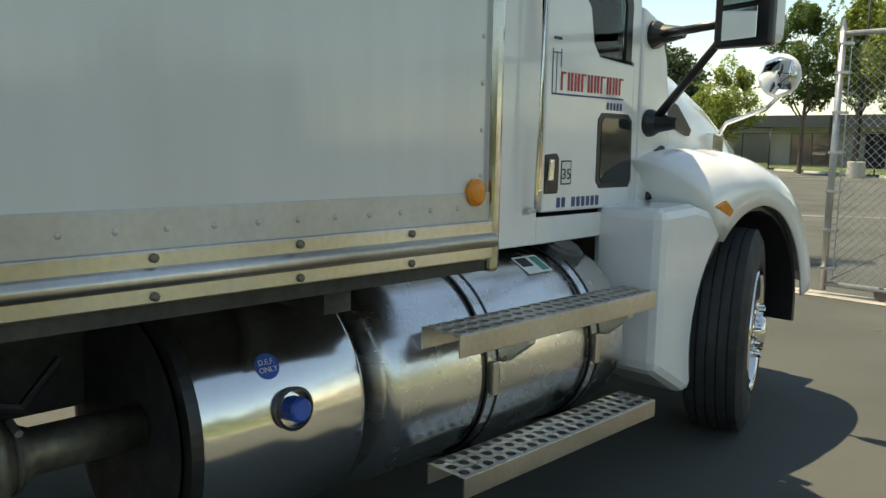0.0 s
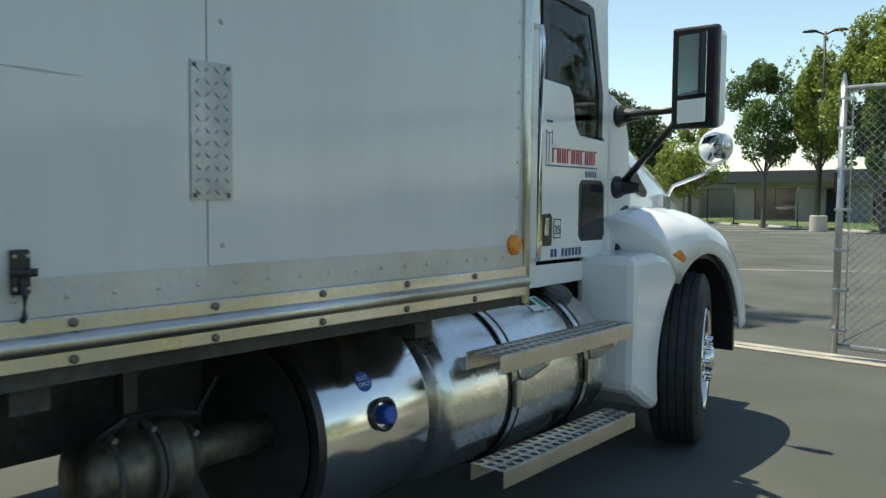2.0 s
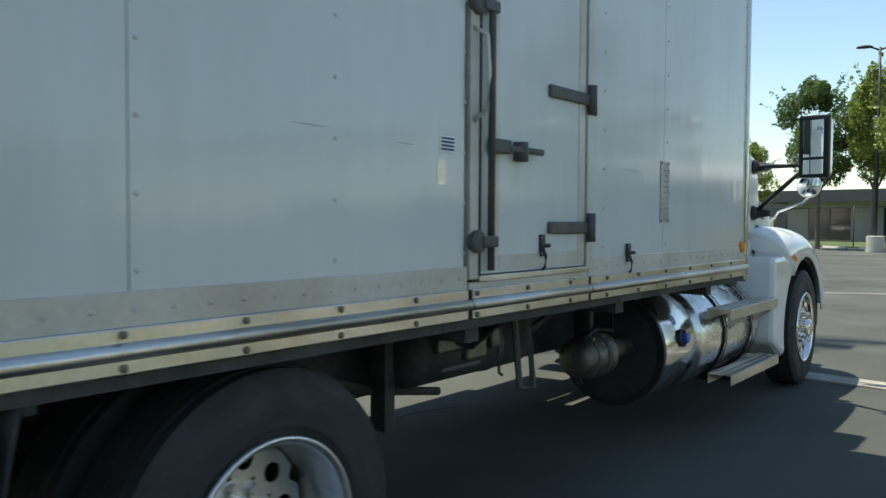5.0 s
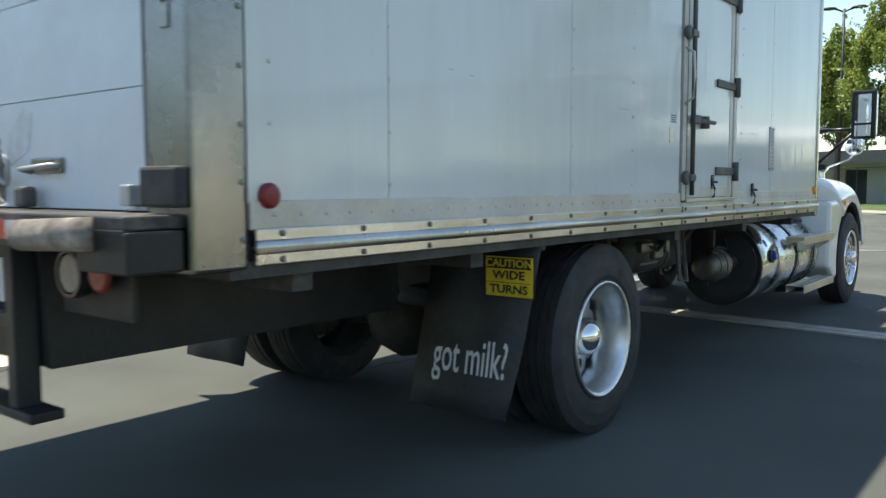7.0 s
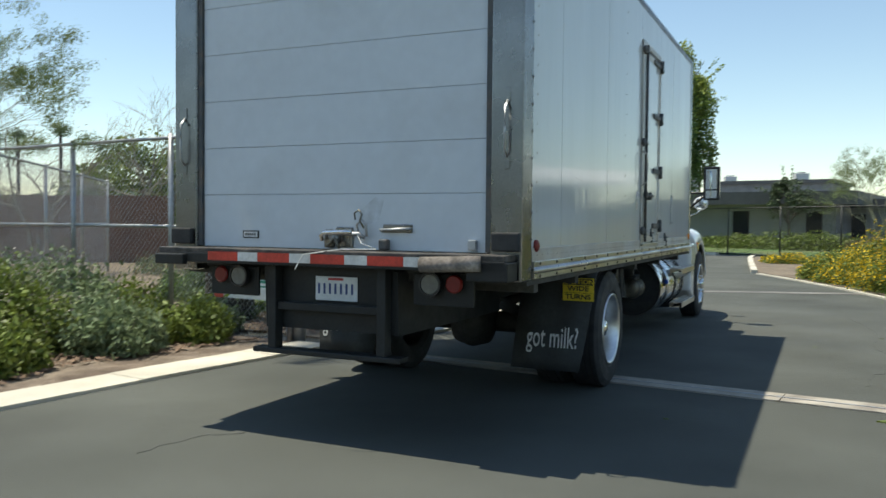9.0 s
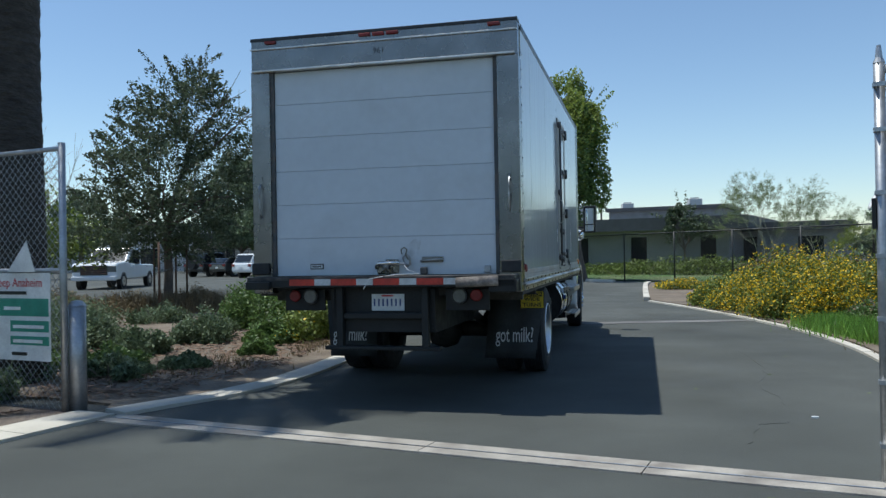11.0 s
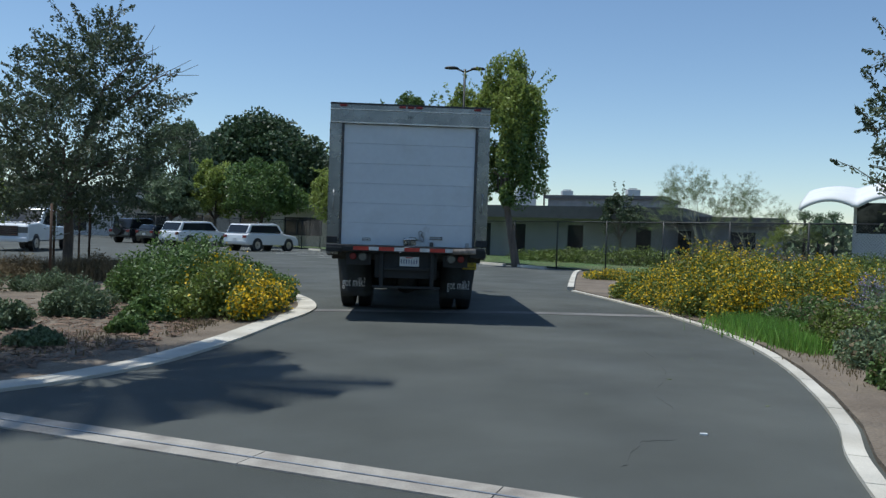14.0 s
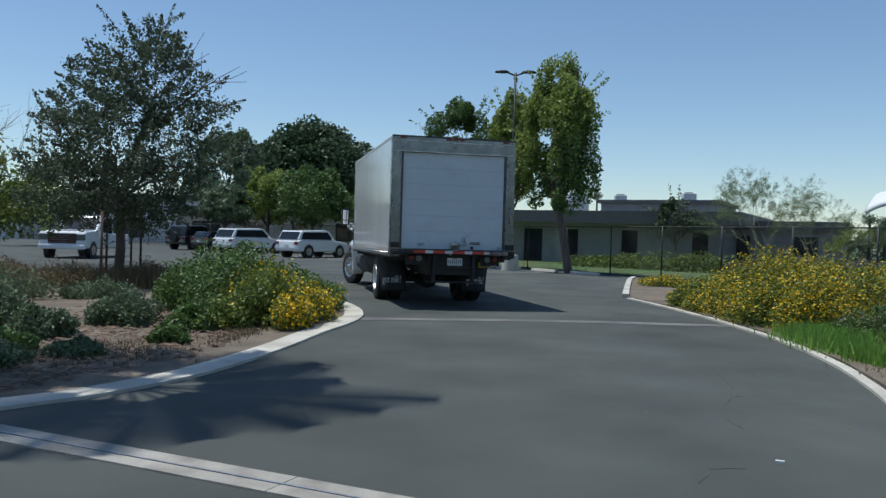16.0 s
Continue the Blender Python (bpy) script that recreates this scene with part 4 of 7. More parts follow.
def hole_disc(name, parent, x, sgn, r_out, r_hole_ring, r_hole, r_in, material):
    """A wheel disc with ten round hand holes, as a ring of wedges."""
    bm = bmesh.new()
    n = 10
    sub = 12
    for k_ in range(n):
        a0 = 2 * math.pi * k_ / n
        half = math.pi / n
        outer, hole = [], []
        for i in range(sub):
            q = 2 * math.pi * i / sub
            cy, cz = r_hole_ring + r_hole * math.cos(q), r_hole * math.sin(q)
            hole.append((cy * math.cos(a0) - cz * math.sin(a0), cy * math.sin(a0) + cz * math.cos(a0)))
            u, v = math.cos(q), math.sin(q)
            s_ = 1 / max(abs(u), abs(v))
            rr = (r_out + r_in) / 2 + (r_out - r_in) / 2 * u * s_
            aa = a0 + half * v * s_
            outer.append((rr * math.cos(aa), rr * math.sin(aa)))
        for th in (0.0, -0.012 * sgn):
            hv = [bm.verts.new((x + th, *p)) for p in hole]
            ov = [bm.verts.new((x + th, *p)) for p in outer]
            for i in range(sub):
                j = (i + 1) % sub
                bm.faces.new((ov[i], ov[j], hv[j], hv[i]))
            if th:
                for i in range(sub):
                    j = (i + 1) % sub
                    bm.faces.new((hv[i], hv[j], prev[j], prev[i]))
            prev = hv
    bmesh.ops.remove_doubles(bm, verts=bm.verts[:], dist=1e-4)
    return part(name, bm, material, parent)


WHEELS = []


def wheel(name, sx, y, xc, front):
    """xc: the middle of the outer tyre; a rear wheel is a pair."""
    w = part(name, tyre_mesh(0.27), M["rubber"], truck, "black tyre on a polished aluminium wheel")
    s = sx
    part("rim", lathe([(s * 0.11, 0.292), (s * 0.135, 0.292), (s * 0.137, 0.283), (s * 0.12, 0.268), (s * 0.02, 0.262), (-s * 0.115, 0.256), (-s * 0.115, 0.264), (s * 0.10, 0.28)], "X", 48, closed=True), M["chrome"] if front else M["rim_alu"], w, smooth=True)
    dx = s * 0.10 if front else -s * 0.06
    d = hole_disc("wheel_disc", w, dx, s, 0.255, 0.192, 0.031, 0.13, M["chrome"] if front else M["rim_alu"])
    part("hub_plate", lathe([(dx - s * 0.012, 0.14), (dx + s * 0.004, 0.14), (dx + s * 0.006, 0.09)], "X", 32), M["chrome"] if front else M["rim_alu"], w)
    if front:
        part("hub_cap", lathe([(dx, 0.085), (dx + s * 0.05, 0.08), (dx + s * 0.075, 0.06), (dx + s * 0.08, 0.03)], "X", 24), M["chrome"], w, smooth=True)
    else:
        part("hub_cap", lathe([(dx, 0.10), (dx + s * 0.07, 0.095), (dx + s * 0.12, 0.085), (dx + s * 0.15, 0.05), (dx + s * 0.158, 0.01)], "X", 28), M["chrome"], w, "domed chrome hub cover", smooth=True)
    for k_ in range(10):
        a = 2 * math.pi * k_ / 10 + 0.3
        part("lug_nut", lathe([(dx, 0.017), (dx + s * 0.03, 0.017), (dx + s * 0.034, 0.012), (dx + s * 0.065, 0.011)] if front else [(dx, 0.017), (dx + s * 0.03, 0.016)], "X", 8), M["chrome"] if front else M["rim_alu"], w,
             at=Matrix.Translation((0, 0.118 * math.cos(a), 0.118 * math.sin(a))))
    part("drum", lathe([(-s * 0.125, 0.2), (-s * 0.22, 0.21)], "X", 24), M["under"], w)
    if not front:
        t2 = part("inner_tyre", tyre_mesh(0.26), M["rubber"], w)
        t2.matrix_basis = Matrix.Translation((-s * 0.31, 0, 0))
    w.matrix_basis = pose(sx * xc, y, TYRE_R)
    WHEELS.append((w, sx * xc, y, front))


wheel("front_wheel", 1, 8.1, 1.01, True)
wheel("front_wheel", -1, 8.1, 1.01, True)
wheel("rear_wheel", 1, 2.31, 1.06, False)
wheel("rear_wheel", -1, 2.31, 1.06, False)

# tanks
dt = tpart("urea_tank", lathe([(5.30, 0.05), (5.31, 0.30), (5.325, 0.33), (5.34, 0.335), (5.80, 0.335), (5.815, 0.33), (5.83, 0.30), (5.835, 0.05)], "Y", 64), M["def_tank"], "polished cylindrical tank with a blue cap", smooth=True, at=Matrix.Translation((0.72, 0, 0.60)))
part("end_band", lathe([(5.295, 0.30), (5.295, 0.338), (5.325, 0.340), (5.325, 0.30)], "Y", 64, closed=True), M["plastic"], dt)
part("end_plate", lathe([(5.285, 0.02), (5.288, 0.30)], "Y", 48), M["rubber"], dt)
part("filler_recess", lathe([(0.315, 0.052), (0.345, 0.056), (0.347, 0.048), (0.325, 0.044)], "X", 28, closed=True), M["plastic"], dt, at=Matrix.Translation((0, 5.575, 0.03)) @ Matrix.Rotation(radians(-6), 4, "Y"))
part("filler_cap", lathe([(0.325, 0.032), (0.37, 0.032), (0.376, 0.026)], "X", 10), M["blue"], dt, "blue filler cap", at=Matrix.Translation((0, 5.575, 0.03)) @ Matrix.Rotation(radians(-6), 4, "Y"))
lab = part("round_label", lathe([(0.3352, 0.034), (0.3362, 0.034)], "X", 28), M["blue"], dt, "round blue label with white words", at=Matrix.Translation((0, 5.53, 0)) @ Matrix.Rotation(radians(-31), 4, "Y"))
letters("D.E.F.\nONLY", 0.02, M["white_ink"], lab, Matrix.Translation((0.337, 0, 0)) @ SIDE)
ft = tpart("fuel_tank", lathe([(5.90, 0.05), (5.905, 0.29), (5.92, 0.325), (5.95, 0.335), (7.10, 0.335), (7.13, 0.325), (7.145, 0.29), (7.15, 0.05)], "Y", 64), M["tank"], "brushed aluminium cylindrical fuel tank", smooth=True, at=Matrix.Translation((0.72, 0, 0.60)))
for yy in (6.33, 6.90):
    part("strap", lathe([(yy - 0.03, 0.337), (yy - 0.03, 0.345), (yy + 0.03, 0.345), (yy + 0.03, 0.337)], "Y", 64, closed=True), M["tank"], ft)
    for o in (-0.03, 0.022):
        part("strap_edge", lathe([(yy + o, 0.338), (yy + o, 0.348), (yy + o + 0.008, 0.348), (yy + o + 0.008, 0.338)], "Y", 64, closed=True), M["plastic"], ft)
    part("strap_bolt", box(0.345, 0.36, yy - 0.015, yy + 0.015, -0.06, 0.05), M["alu"], ft, bevel=0.004)
part("fuel_cap", lathe([(0.32, 0.075), (0.365, 0.075), (0.372, 0.06), (0.38, 0.055)], "Z", 20), M["hinge"], ft, "ribbed filler cap", at=Matrix.Translation((0, 6.98, 0)) @ Matrix.Rotation(radians(22), 4, "Y"))
lb = part("tank_label", box(-0.05, 0.05, 6.68, 6.82, 0.3365, 0.338), M["sign_white"], ft, "printed tank label", at=Matrix.Rotation(radians(28), 4, "Y"))
part("print_bar", box(-0.04, 0.01, 6.69, 6.75, 0.3382, 0.339), M["ink"], lb)
part("print_bar", box(-0.04, 0.04, 6.77, 6.81, 0.3382, 0.339), M["green_panel"], lb)


def step(name, y0, y1, x0, x1, z):
    """A punched tread: two rows of raised rings round open holes."""
    st_ = tpart(name, box(x1 - 0.006, x1, y0, y1, z - 0.065, z), M["alu"], "punched aluminium cab step", bevel=0.002)
    part("flange", box(x0, x0 + 0.006, y0, y1, z - 0.065, z), M["alu"], st_)
    n = int((y1 - y0) / 0.052)
    dy, dx = (y1 - y0) / n, (x1 - x0) / 3
    bm = bmesh.new()
    for i in range(n):
        for j in range(3):
            cx, cy = x0 + dx * (j + 0.5), y0 + dy * (i + 0.5)
            ring, edge = [], []
            for k_ in range(12):
                q = 2 * math.pi * (k_ + 0.5) / 12
                u, v = math.cos(q), math.sin(q)
                s_ = 1 / max(abs(u), abs(v))
                ring.append(bm.verts.new((cx + 0.017 * u, cy + 0.017 * v, z + 0.004)))
                edge.append(bm.verts.new((cx + dx / 2 * u * s_, cy + dy / 2 * v * s_, z)))
            low = [bm.verts.new((v.co.x, v.co.y, z - 0.008)) for v in ring]
            for k_ in range(12):
                l = (k_ + 1) % 12
                bm.faces.new((edge[k_], edge[l], ring[l], ring[k_]))
                bm.faces.new((ring[k_], ring[l], low[l], low[k_]))
    part("tread", bm, M["alu"], st_)
    return st_


s1_ = step("upper_step", 6.04, 7.10, 1.035, 1.19, 0.80)
s2_ = step("lower_step", 6.07, 7.14, 1.035, 1.19, 0.375)
for yy in (6.36, 6.93):
    part("step_bracket", prism([(1.06, 0.735), (1.18, 0.735), (1.18, 0.72), (1.085, 0.645), (1.065, 0.645)], yy, yy + 0.035, "Y"), M["alu"], s1_)
    part("step_bracket", prism([(0.85, 0.33), (1.16, 0.33), (1.16, 0.30), (0.85, 0.27)], yy, yy + 0.035, "Y"), M["black"], s2_)

# cab
CX = 0.84
cab = tpart("cab", box(-CX + 0.012, CX - 0.012, 6.22, 6.27, 0.99, 2.38), M["cab"], "white cab with tinted windows and black mirrors",
            at=Matrix.Translation((0, 7.47, 1.37)) @ Matrix.Diagonal((1, 1.08, 1.08, 1)) @ Matrix.Translation((0, -7.105, -1.37)))
part("cab_floor", box(-CX + 0.012, CX - 0.012, 6.27, 7.18, 0.99, 1.08), M["leather"], cab)
part("back_trim", box(-CX + 0.02, CX - 0.02, 6.272, 6.29, 1.08, 1.85), M["leather"], cab)
part("dashboard", prism([(7.0, 1.08), (7.22, 1.08), (7.27, 1.62), (7.10, 1.70), (6.98, 1.58)], -CX + 0.015, CX - 0.015, "X"), M["leather"], cab, bevel=0.02)
part("firewall", box(-CX + 0.012, CX - 0.012, 7.18, 7.22, 0.99, 1.66), M["cab"], cab)
for sx in (-0.52, 0.52):
    st_ = part("seat", box(sx - 0.24, sx + 0.24, 6.36, 6.85, 1.08, 1.42), M["leather"], cab, "dark cab seat", bevel=0.05)
    part("seat_back", box(sx - 0.24, sx + 0.24, 6.31, 6.42, 1.40, 1.95), M["leather"], st_, bevel=0.05)
part("steering_wheel", lathe([(-0.012, 0.20), (0.012, 0.20), (0.012, 0.225), (-0.012, 0.225)], "Z", 24, closed=True), M["plastic"], cab, at=Matrix.Translation((-0.52, 6.92, 1.62)) @ Matrix.Rotation(radians(-55), 4, "X"))


def cab_panel(name, poly, x0=CX - 0.012, x1=CX, mt="cab", bevel=0.004, label=""):
    for s in (1, -1):
        a, b = sorted((s * x0, s * x1))
        o = part(name, prism(poly, a, b, "X"), M[mt], cab, label, bevel=bevel)
    return o


cab_panel("cab_side", [(6.22, 0.99), (6.50, 0.99), (6.50, 2.32), (6.22, 2.40)])
cab_panel("sill_panel", [(6.50, 0.99), (7.18, 1.0), (7.20, 1.085), (6.50, 1.085)])
cab_panel("front_pillar", [(7.08, 1.09), (7.125, 1.09), (7.13, 1.66), (7.115, 1.9), (7.09, 2.30), (6.88, 2.36), (6.88, 2.25), (6.955, 2.235), (7.055, 1.86), (7.055, 1.66), (7.08, 1.65)])
cab_panel("door_skin", [(6.515, 1.10), (7.075, 1.10), (7.075, 1.64), (7.0, 1.645), (6.84, 1.655), (6.80, 1.70), (6.775, 1.82), (6.74, 1.86), (6.515, 1.87)], CX - 0.01, CX + 0.008, bevel=0.012, label="white cab door")
cab_panel("window_frame", [(6.515, 1.87), (6.56, 1.87), (6.56, 2.22), (6.91, 2.195), (7.01, 1.85), (7.01, 1.655), (7.052, 1.65), (7.052, 1.86), (6.95, 2.232), (6.515, 2.265)], CX - 0.01, CX + 0.006, "plastic", bevel=0.003)
cab_panel("roof_edge", [(6.50, 2.27), (6.878, 2.247), (6.878, 2.36), (6.50, 2.37)])
for s in (1, -1):
    a, b = sorted((s * (CX - 0.010), s * (CX - 0.004)))
    part("side_window", prism([(6.56, 1.87), (6.74, 1.86), (6.79, 1.80), (6.815, 1.70), (6.85, 1.66), (7.01, 1.655), (7.01, 1.85), (6.91, 2.195), (6.56, 2.22)], a, b, "X"), M["glass"], cab, "tinted side window").visible_shadow = False
    a, b = sorted((s * (CX + 0.002), s * (CX + 0.011)))
    part("lower_window_frame", prism([(6.835, 1.20), (6.86, 1.175), (7.06, 1.175), (7.08, 1.20), (7.07, 1.43), (7.04, 1.455), (6.86, 1.455), (6.835, 1.43)], a, b, "X"), M["plastic"], cab, bevel=0.006)
    a, b = sorted((s * (CX + 0.008), s * (CX + 0.0135)))
    part("lower_window", prism([(6.858, 1.21), (6.875, 1.196), (7.045, 1.196), (7.058, 1.21), (7.05, 1.42), (7.03, 1.435), (6.875, 1.435), (6.858, 1.42)], a, b, "X"), M["car_glass"], cab, "small tinted lower door window")
    a, b = sorted((s * (CX + 0.004), s * (CX + 0.013)))
    part("door_handle_cup", prism([(6.525, 1.165), (6.60, 1.165), (6.605, 1.18), (6.605, 1.29), (6.59, 1.305), (6.525, 1.30)], a, b, "X"), M["plastic"], cab, "black door handle", bevel=0.004)
    a, b = sorted((s * (CX + 0.012), s * (CX + 0.022)))
    part("door_handle", prism([(6.535, 1.21), (6.565, 1.21), (6.57, 1.285), (6.54, 1.285)], a, b, "X"), M["chrome"], cab, bevel=0.004)
    part("grab_rail", pipe([(s * (CX + 0.005), 6.44, 1.11), (s * (CX + 0.05), 6.44, 1.12), (s * (CX + 0.055), 6.44, 1.2), (s * (CX + 0.055), 6.44, 2.0), (s * (CX + 0.05), 6.44, 2.06), (s * (CX + 0.005), 6.44, 2.07)], 0.014), M["chrome"], cab, "polished grab rail", smooth=True)
    # west-coast mirrors
    mr = part("mirror_head", box(s * 1.375 - 0.098, s * 1.375 + 0.098, 7.305, 7.43, 1.70, 2.145), M["cab"], truck, "tall white mirror housing", bevel=0.035)
    part("mirror_bezel", box(s * 1.37 - 0.108, s * 1.37 + 0.108, 7.28, 7.325, 1.69, 2.15), M["plastic"], mr, bevel=0.012)
    part("mirror_glass", box(-0.078, 0.078, -0.002, 0.0, 1.84, 2.11), M["mirror"], mr, at=Matrix.Translation((s * 1.37, 7.256, 0)) @ Matrix.Rotation(radians(-s * 18), 4, "Z"))
    part("spot_glass", box(-0.078, 0.078, -0.002, 0.0, 1.715, 1.82), M["mirror"], mr, at=Matrix.Translation((s * 1.37, 7.256, 0)) @ Matrix.Rotation(radians(-s * 18), 4, "Z"))
    for z0, z1 in ((1.80, 1.79), (1.42, 1.76)):
        am = tpart("mirror_arm", tube((s * 0.85, 7.58, z0), (s * 1.28, 7.36, z1), 0.020, 0.015), M["plastic"], smooth=True)
        part("arm_base", lathe([(s * 0.83, 0.062), (s * 0.87, 0.058), (s * 0.90, 0.04), (s * 0.99, 0.024)], "X", 16), M["plastic"], am, at=Matrix.Translation((0, 7.57 if z0 > 1.6 else 7.56, z0 if z0 > 1.6 else z0 + 0.01)))
# door graphics: plain shapes in their colours
x1 = CX + 0.009
for sgn in (1, -1):
    root_ = part("door_emblem", prism([(6.55, 1.505), (7.0, 1.505), (7.0, 1.511), (6.55, 1.511)], *sorted((sgn * x1, sgn * (x1 + 0.001))), "X"), M["blue_ink"], cab, "red and blue printed company emblem")
    for y0, y1, z0, z1 in ((6.55, 6.554, 1.51, 1.66), (6.55, 6.60, 1.645, 1.649), (6.597, 6.601, 1.60, 1.66), (6.553, 6.60, 1.69, 1.70), (6.572, 6.575, 1.51, 1.645)):
        part("emblem_line", box(*sorted((sgn * x1, sgn * (x1 + 0.001))), y0, y1, z0, z1), M["blue_ink"], root_)
    for i in range(10):
        y0 = 6.60 + 0.0405 * i
        part("emblem_bar", box(*sorted((sgn * x1, sgn * (x1 + 0.0012))), y0, y0 + 0.011, 1.522, 1.585), M["red_ink"], root_)
        part("emblem_bar", box(*sorted((sgn * x1, sgn * (x1 + 0.0012))), y0 + 0.018, y0 + 0.031, 1.522, 1.585) if i % 3 else box(*sorted((sgn * x1, sgn * (x1 + 0.0012))), y0, y0 + 0.03, 1.578, 1.585), M["red_ink"], root_)
    for i in range(5):
        part("emblem_bar", box(*sorted((sgn * x1, sgn * (x1 + 0.0012))), 6.89 + 0.022 * i, 6.903 + 0.022 * i, 1.465, 1.492), M["blue_ink"], root_)
    for i in range(9):
        if i != 2:
            part("number_bar", box(*sorted((sgn * x1, sgn * (x1 + 0.0012))), 6.60 + 0.03 * i, 6.62 + 0.03 * i, 1.115, 1.15), M["blue_ink"], root_)
    pm = part("permit_sticker", box(*sorted((sgn * x1, sgn * (x1 + 0.001))), 6.62, 6.68, 1.195, 1.28), M["ink"], cab, "small permit sticker")
    part("sticker_face", box(*sorted((sgn * (x1 + 0.001), sgn * (x1 + 0.0016))), 6.625, 6.675, 1.20, 1.275), M["num_plate"], pm)
    if sgn > 0:
        letters("35", 0.055, M["ink"], pm, on_side(x1 + 0.003, 6.65, 1.23))
# roof, windscreen, hood
part("cab_roof", prism([(6.22, 2.37), (6.86, 2.345), (7.04, 2.30), (7.13, 2.27), (7.11, 2.33), (6.95, 2.42), (6.6, 2.47), (6.22, 2.48)], -CX, CX, "X"), M["cab"], cab, "white cab roof with a visor", bevel=0.03)
for x in (-0.68, -0.2, 0.0, 0.2, 0.68):
    part("roof_lamp", box(x - 0.04, x + 0.04, 6.82, 6.94, 2.43, 2.50), M["amber"], cab, "amber roof marker lamp", bevel=0.015)
part("windscreen", prism([(7.115, 1.68), (7.13, 1.68), (7.075, 2.29), (7.06, 2.29)], -CX + 0.06, CX - 0.06, "X"), M["glass"], cab, "tinted windscreen").visible_shadow = False


def hood_mesh():
    bm = bmesh.new()
    rows_ = []
    for y, w, zt in ((7.49, 0.848, 1.93), (7.68, 0.84, 1.89), (8.0, 0.815, 1.78), (8.4, 0.785, 1.62), (8.75, 0.73, 1.46), (9.05, 0.63, 1.30), (9.15, 0.56, 1.12)):
        ring = []
        for i in range(13):
            q = math.pi * i / 12
            u, v = math.cos(q), math.sin(q)
            ring.append(bm.verts.new((w * math.copysign(abs(u) ** 0.42, u), y, 0.95 + (zt - 0.95) * v ** 0.5)))
        rows_.append(ring)
    for a, b in zip(rows_, rows_[1:]):
        for i in range(12):
            bm.faces.new((a[i], a[i + 1], b[i + 1], b[i]))
    bm.faces.new(rows_[-1])
    bm.faces.new(rows_[0])
    return bm


hood = tpart("hood", hood_mesh(), M["cab"], "white sloping engine hood", smooth=True)
part("grille", box(-0.5, 0.5, 9.13, 9.18, 0.7, 1.2), M["chrome"], hood, bevel=0.02)
part("front_bumper", prism([(8.95, 0.35), (9.16, 0.35), (9.20, 0.62), (8.95, 0.66)], -0.85, 0.85, "X"), M["chrome"], hood, bevel=0.03)
for s in (1, -1):
    part("hood_vent", prism([(7.72, 1.44), (7.98, 1.38), (8.0, 1.41), (7.86, 1.52), (7.74, 1.555)], *sorted((s * 0.74, s * 0.826)), "X"), M["plastic"], hood, "black hood side vent", bevel=0.006)
    bd = part("hood_badge", prism([(7.63, 1.36), (7.66, 1.36), (7.67, 1.48), (7.68, 1.53), (7.66, 1.57), (7.63, 1.57), (7.61, 1.53), (7.62, 1.48)], *sorted((s * 0.76, s * 0.842)), "X"), M["chrome"], hood, "red and chrome emblem", bevel=0.003)
    part("badge_centre", prism([(7.632, 1.50), (7.658, 1.50), (7.668, 1.53), (7.655, 1.56), (7.635, 1.56), (7.622, 1.53)], *sorted((s * 0.78, s * 0.845)), "X"), M["red_ink"], bd)
    part("cowl_panel", prism([(7.485, 1.0), (7.76, 1.0), (7.74, 1.40), (7.70, 1.70), (7.63, 1.86), (7.485, 1.91)], *sorted((s * 0.76, s * 0.852)), "X"), M["cab"], hood, "white cowl panel behind the hood", bevel=0.015)
    # fender with its wheel arch and skirt
    arch = [(8.12 + 0.57 * math.cos(q), 0.50 + 0.57 * math.sin(q)) for q in [radians(122 + 76 * i / 10) for i in range(11)]]
    bm = bmesh.new()
    rows_ = []
    for i in range(25):
        deg = 131 - 123 * i / 24
        th = radians(deg)
        swell = float(np.interp(deg, (-10, 15, 45, 75, 100, 128, 142), (0.33, 0.34, 0.31, 0.255, 0.26, 0.44, 0.55)))
        row = []
        for k_ in range(11):
            ph = math.pi / 2 * k_ / 10
            r_ = 0.57 + swell * math.cos(ph) ** 0.62
            xx = 0.66 + 0.475 * math.sin(ph) ** 0.75
            row.append(bm.verts.new((s * xx, 8.12 + r_ * math.cos(th), 0.50 + r_ * math.sin(th))))
        rows_.append(row)
    for a_, b_ in zip(rows_, rows_[1:]):
        for k_ in range(10):
            bm.faces.new((a_[k_], a_[k_ + 1], b_[k_ + 1], b_[k_]))
    th = radians(131)
    bm.faces.new(rows_[0] + [bm.verts.new((s * 0.66, 8.12 + 0.57 * math.cos(th), 0.50 + 0.57 * math.sin(th)))])
    fd = tpart("fender", bm, M["cab"], "rounded white front fender and skirt", smooth=True)
    md = fd.modifiers.new("solid", "SOLIDIFY")
    md.thickness = 0.012
    part("skirt", prism([(7.24, 0.44), (7.24, 1.09), (7.52, 1.10), (7.72, 1.06)] + arch + [(7.50, 0.30)], *sorted((s * 0.80, s * 1.125)), "X"), M["cab"], fd, "white lower skirt behind the wheel", bevel=0.05)
    part("arch_lip", prism([(8.12 + r * math.cos(q), 0.50 + r * math.sin(q)) for r, qs in ((0.575, range(17)), (0.545, range(16, -1, -1))) for q in [radians(-6 + 200 * i / 16) for i in qs]], *sorted((s * 0.70, s * 1.10)), "X"), M["plastic"], fd, "black wheel arch liner")
    part("turn_signal", prism([(7.66, 1.085), (7.80, 1.03), (7.84, 1.06), (7.76, 1.11)], *sorted((s * 1.08, s * 1.135)), "X"), M["amber"], fd, "amber turn signal", bevel=0.008)
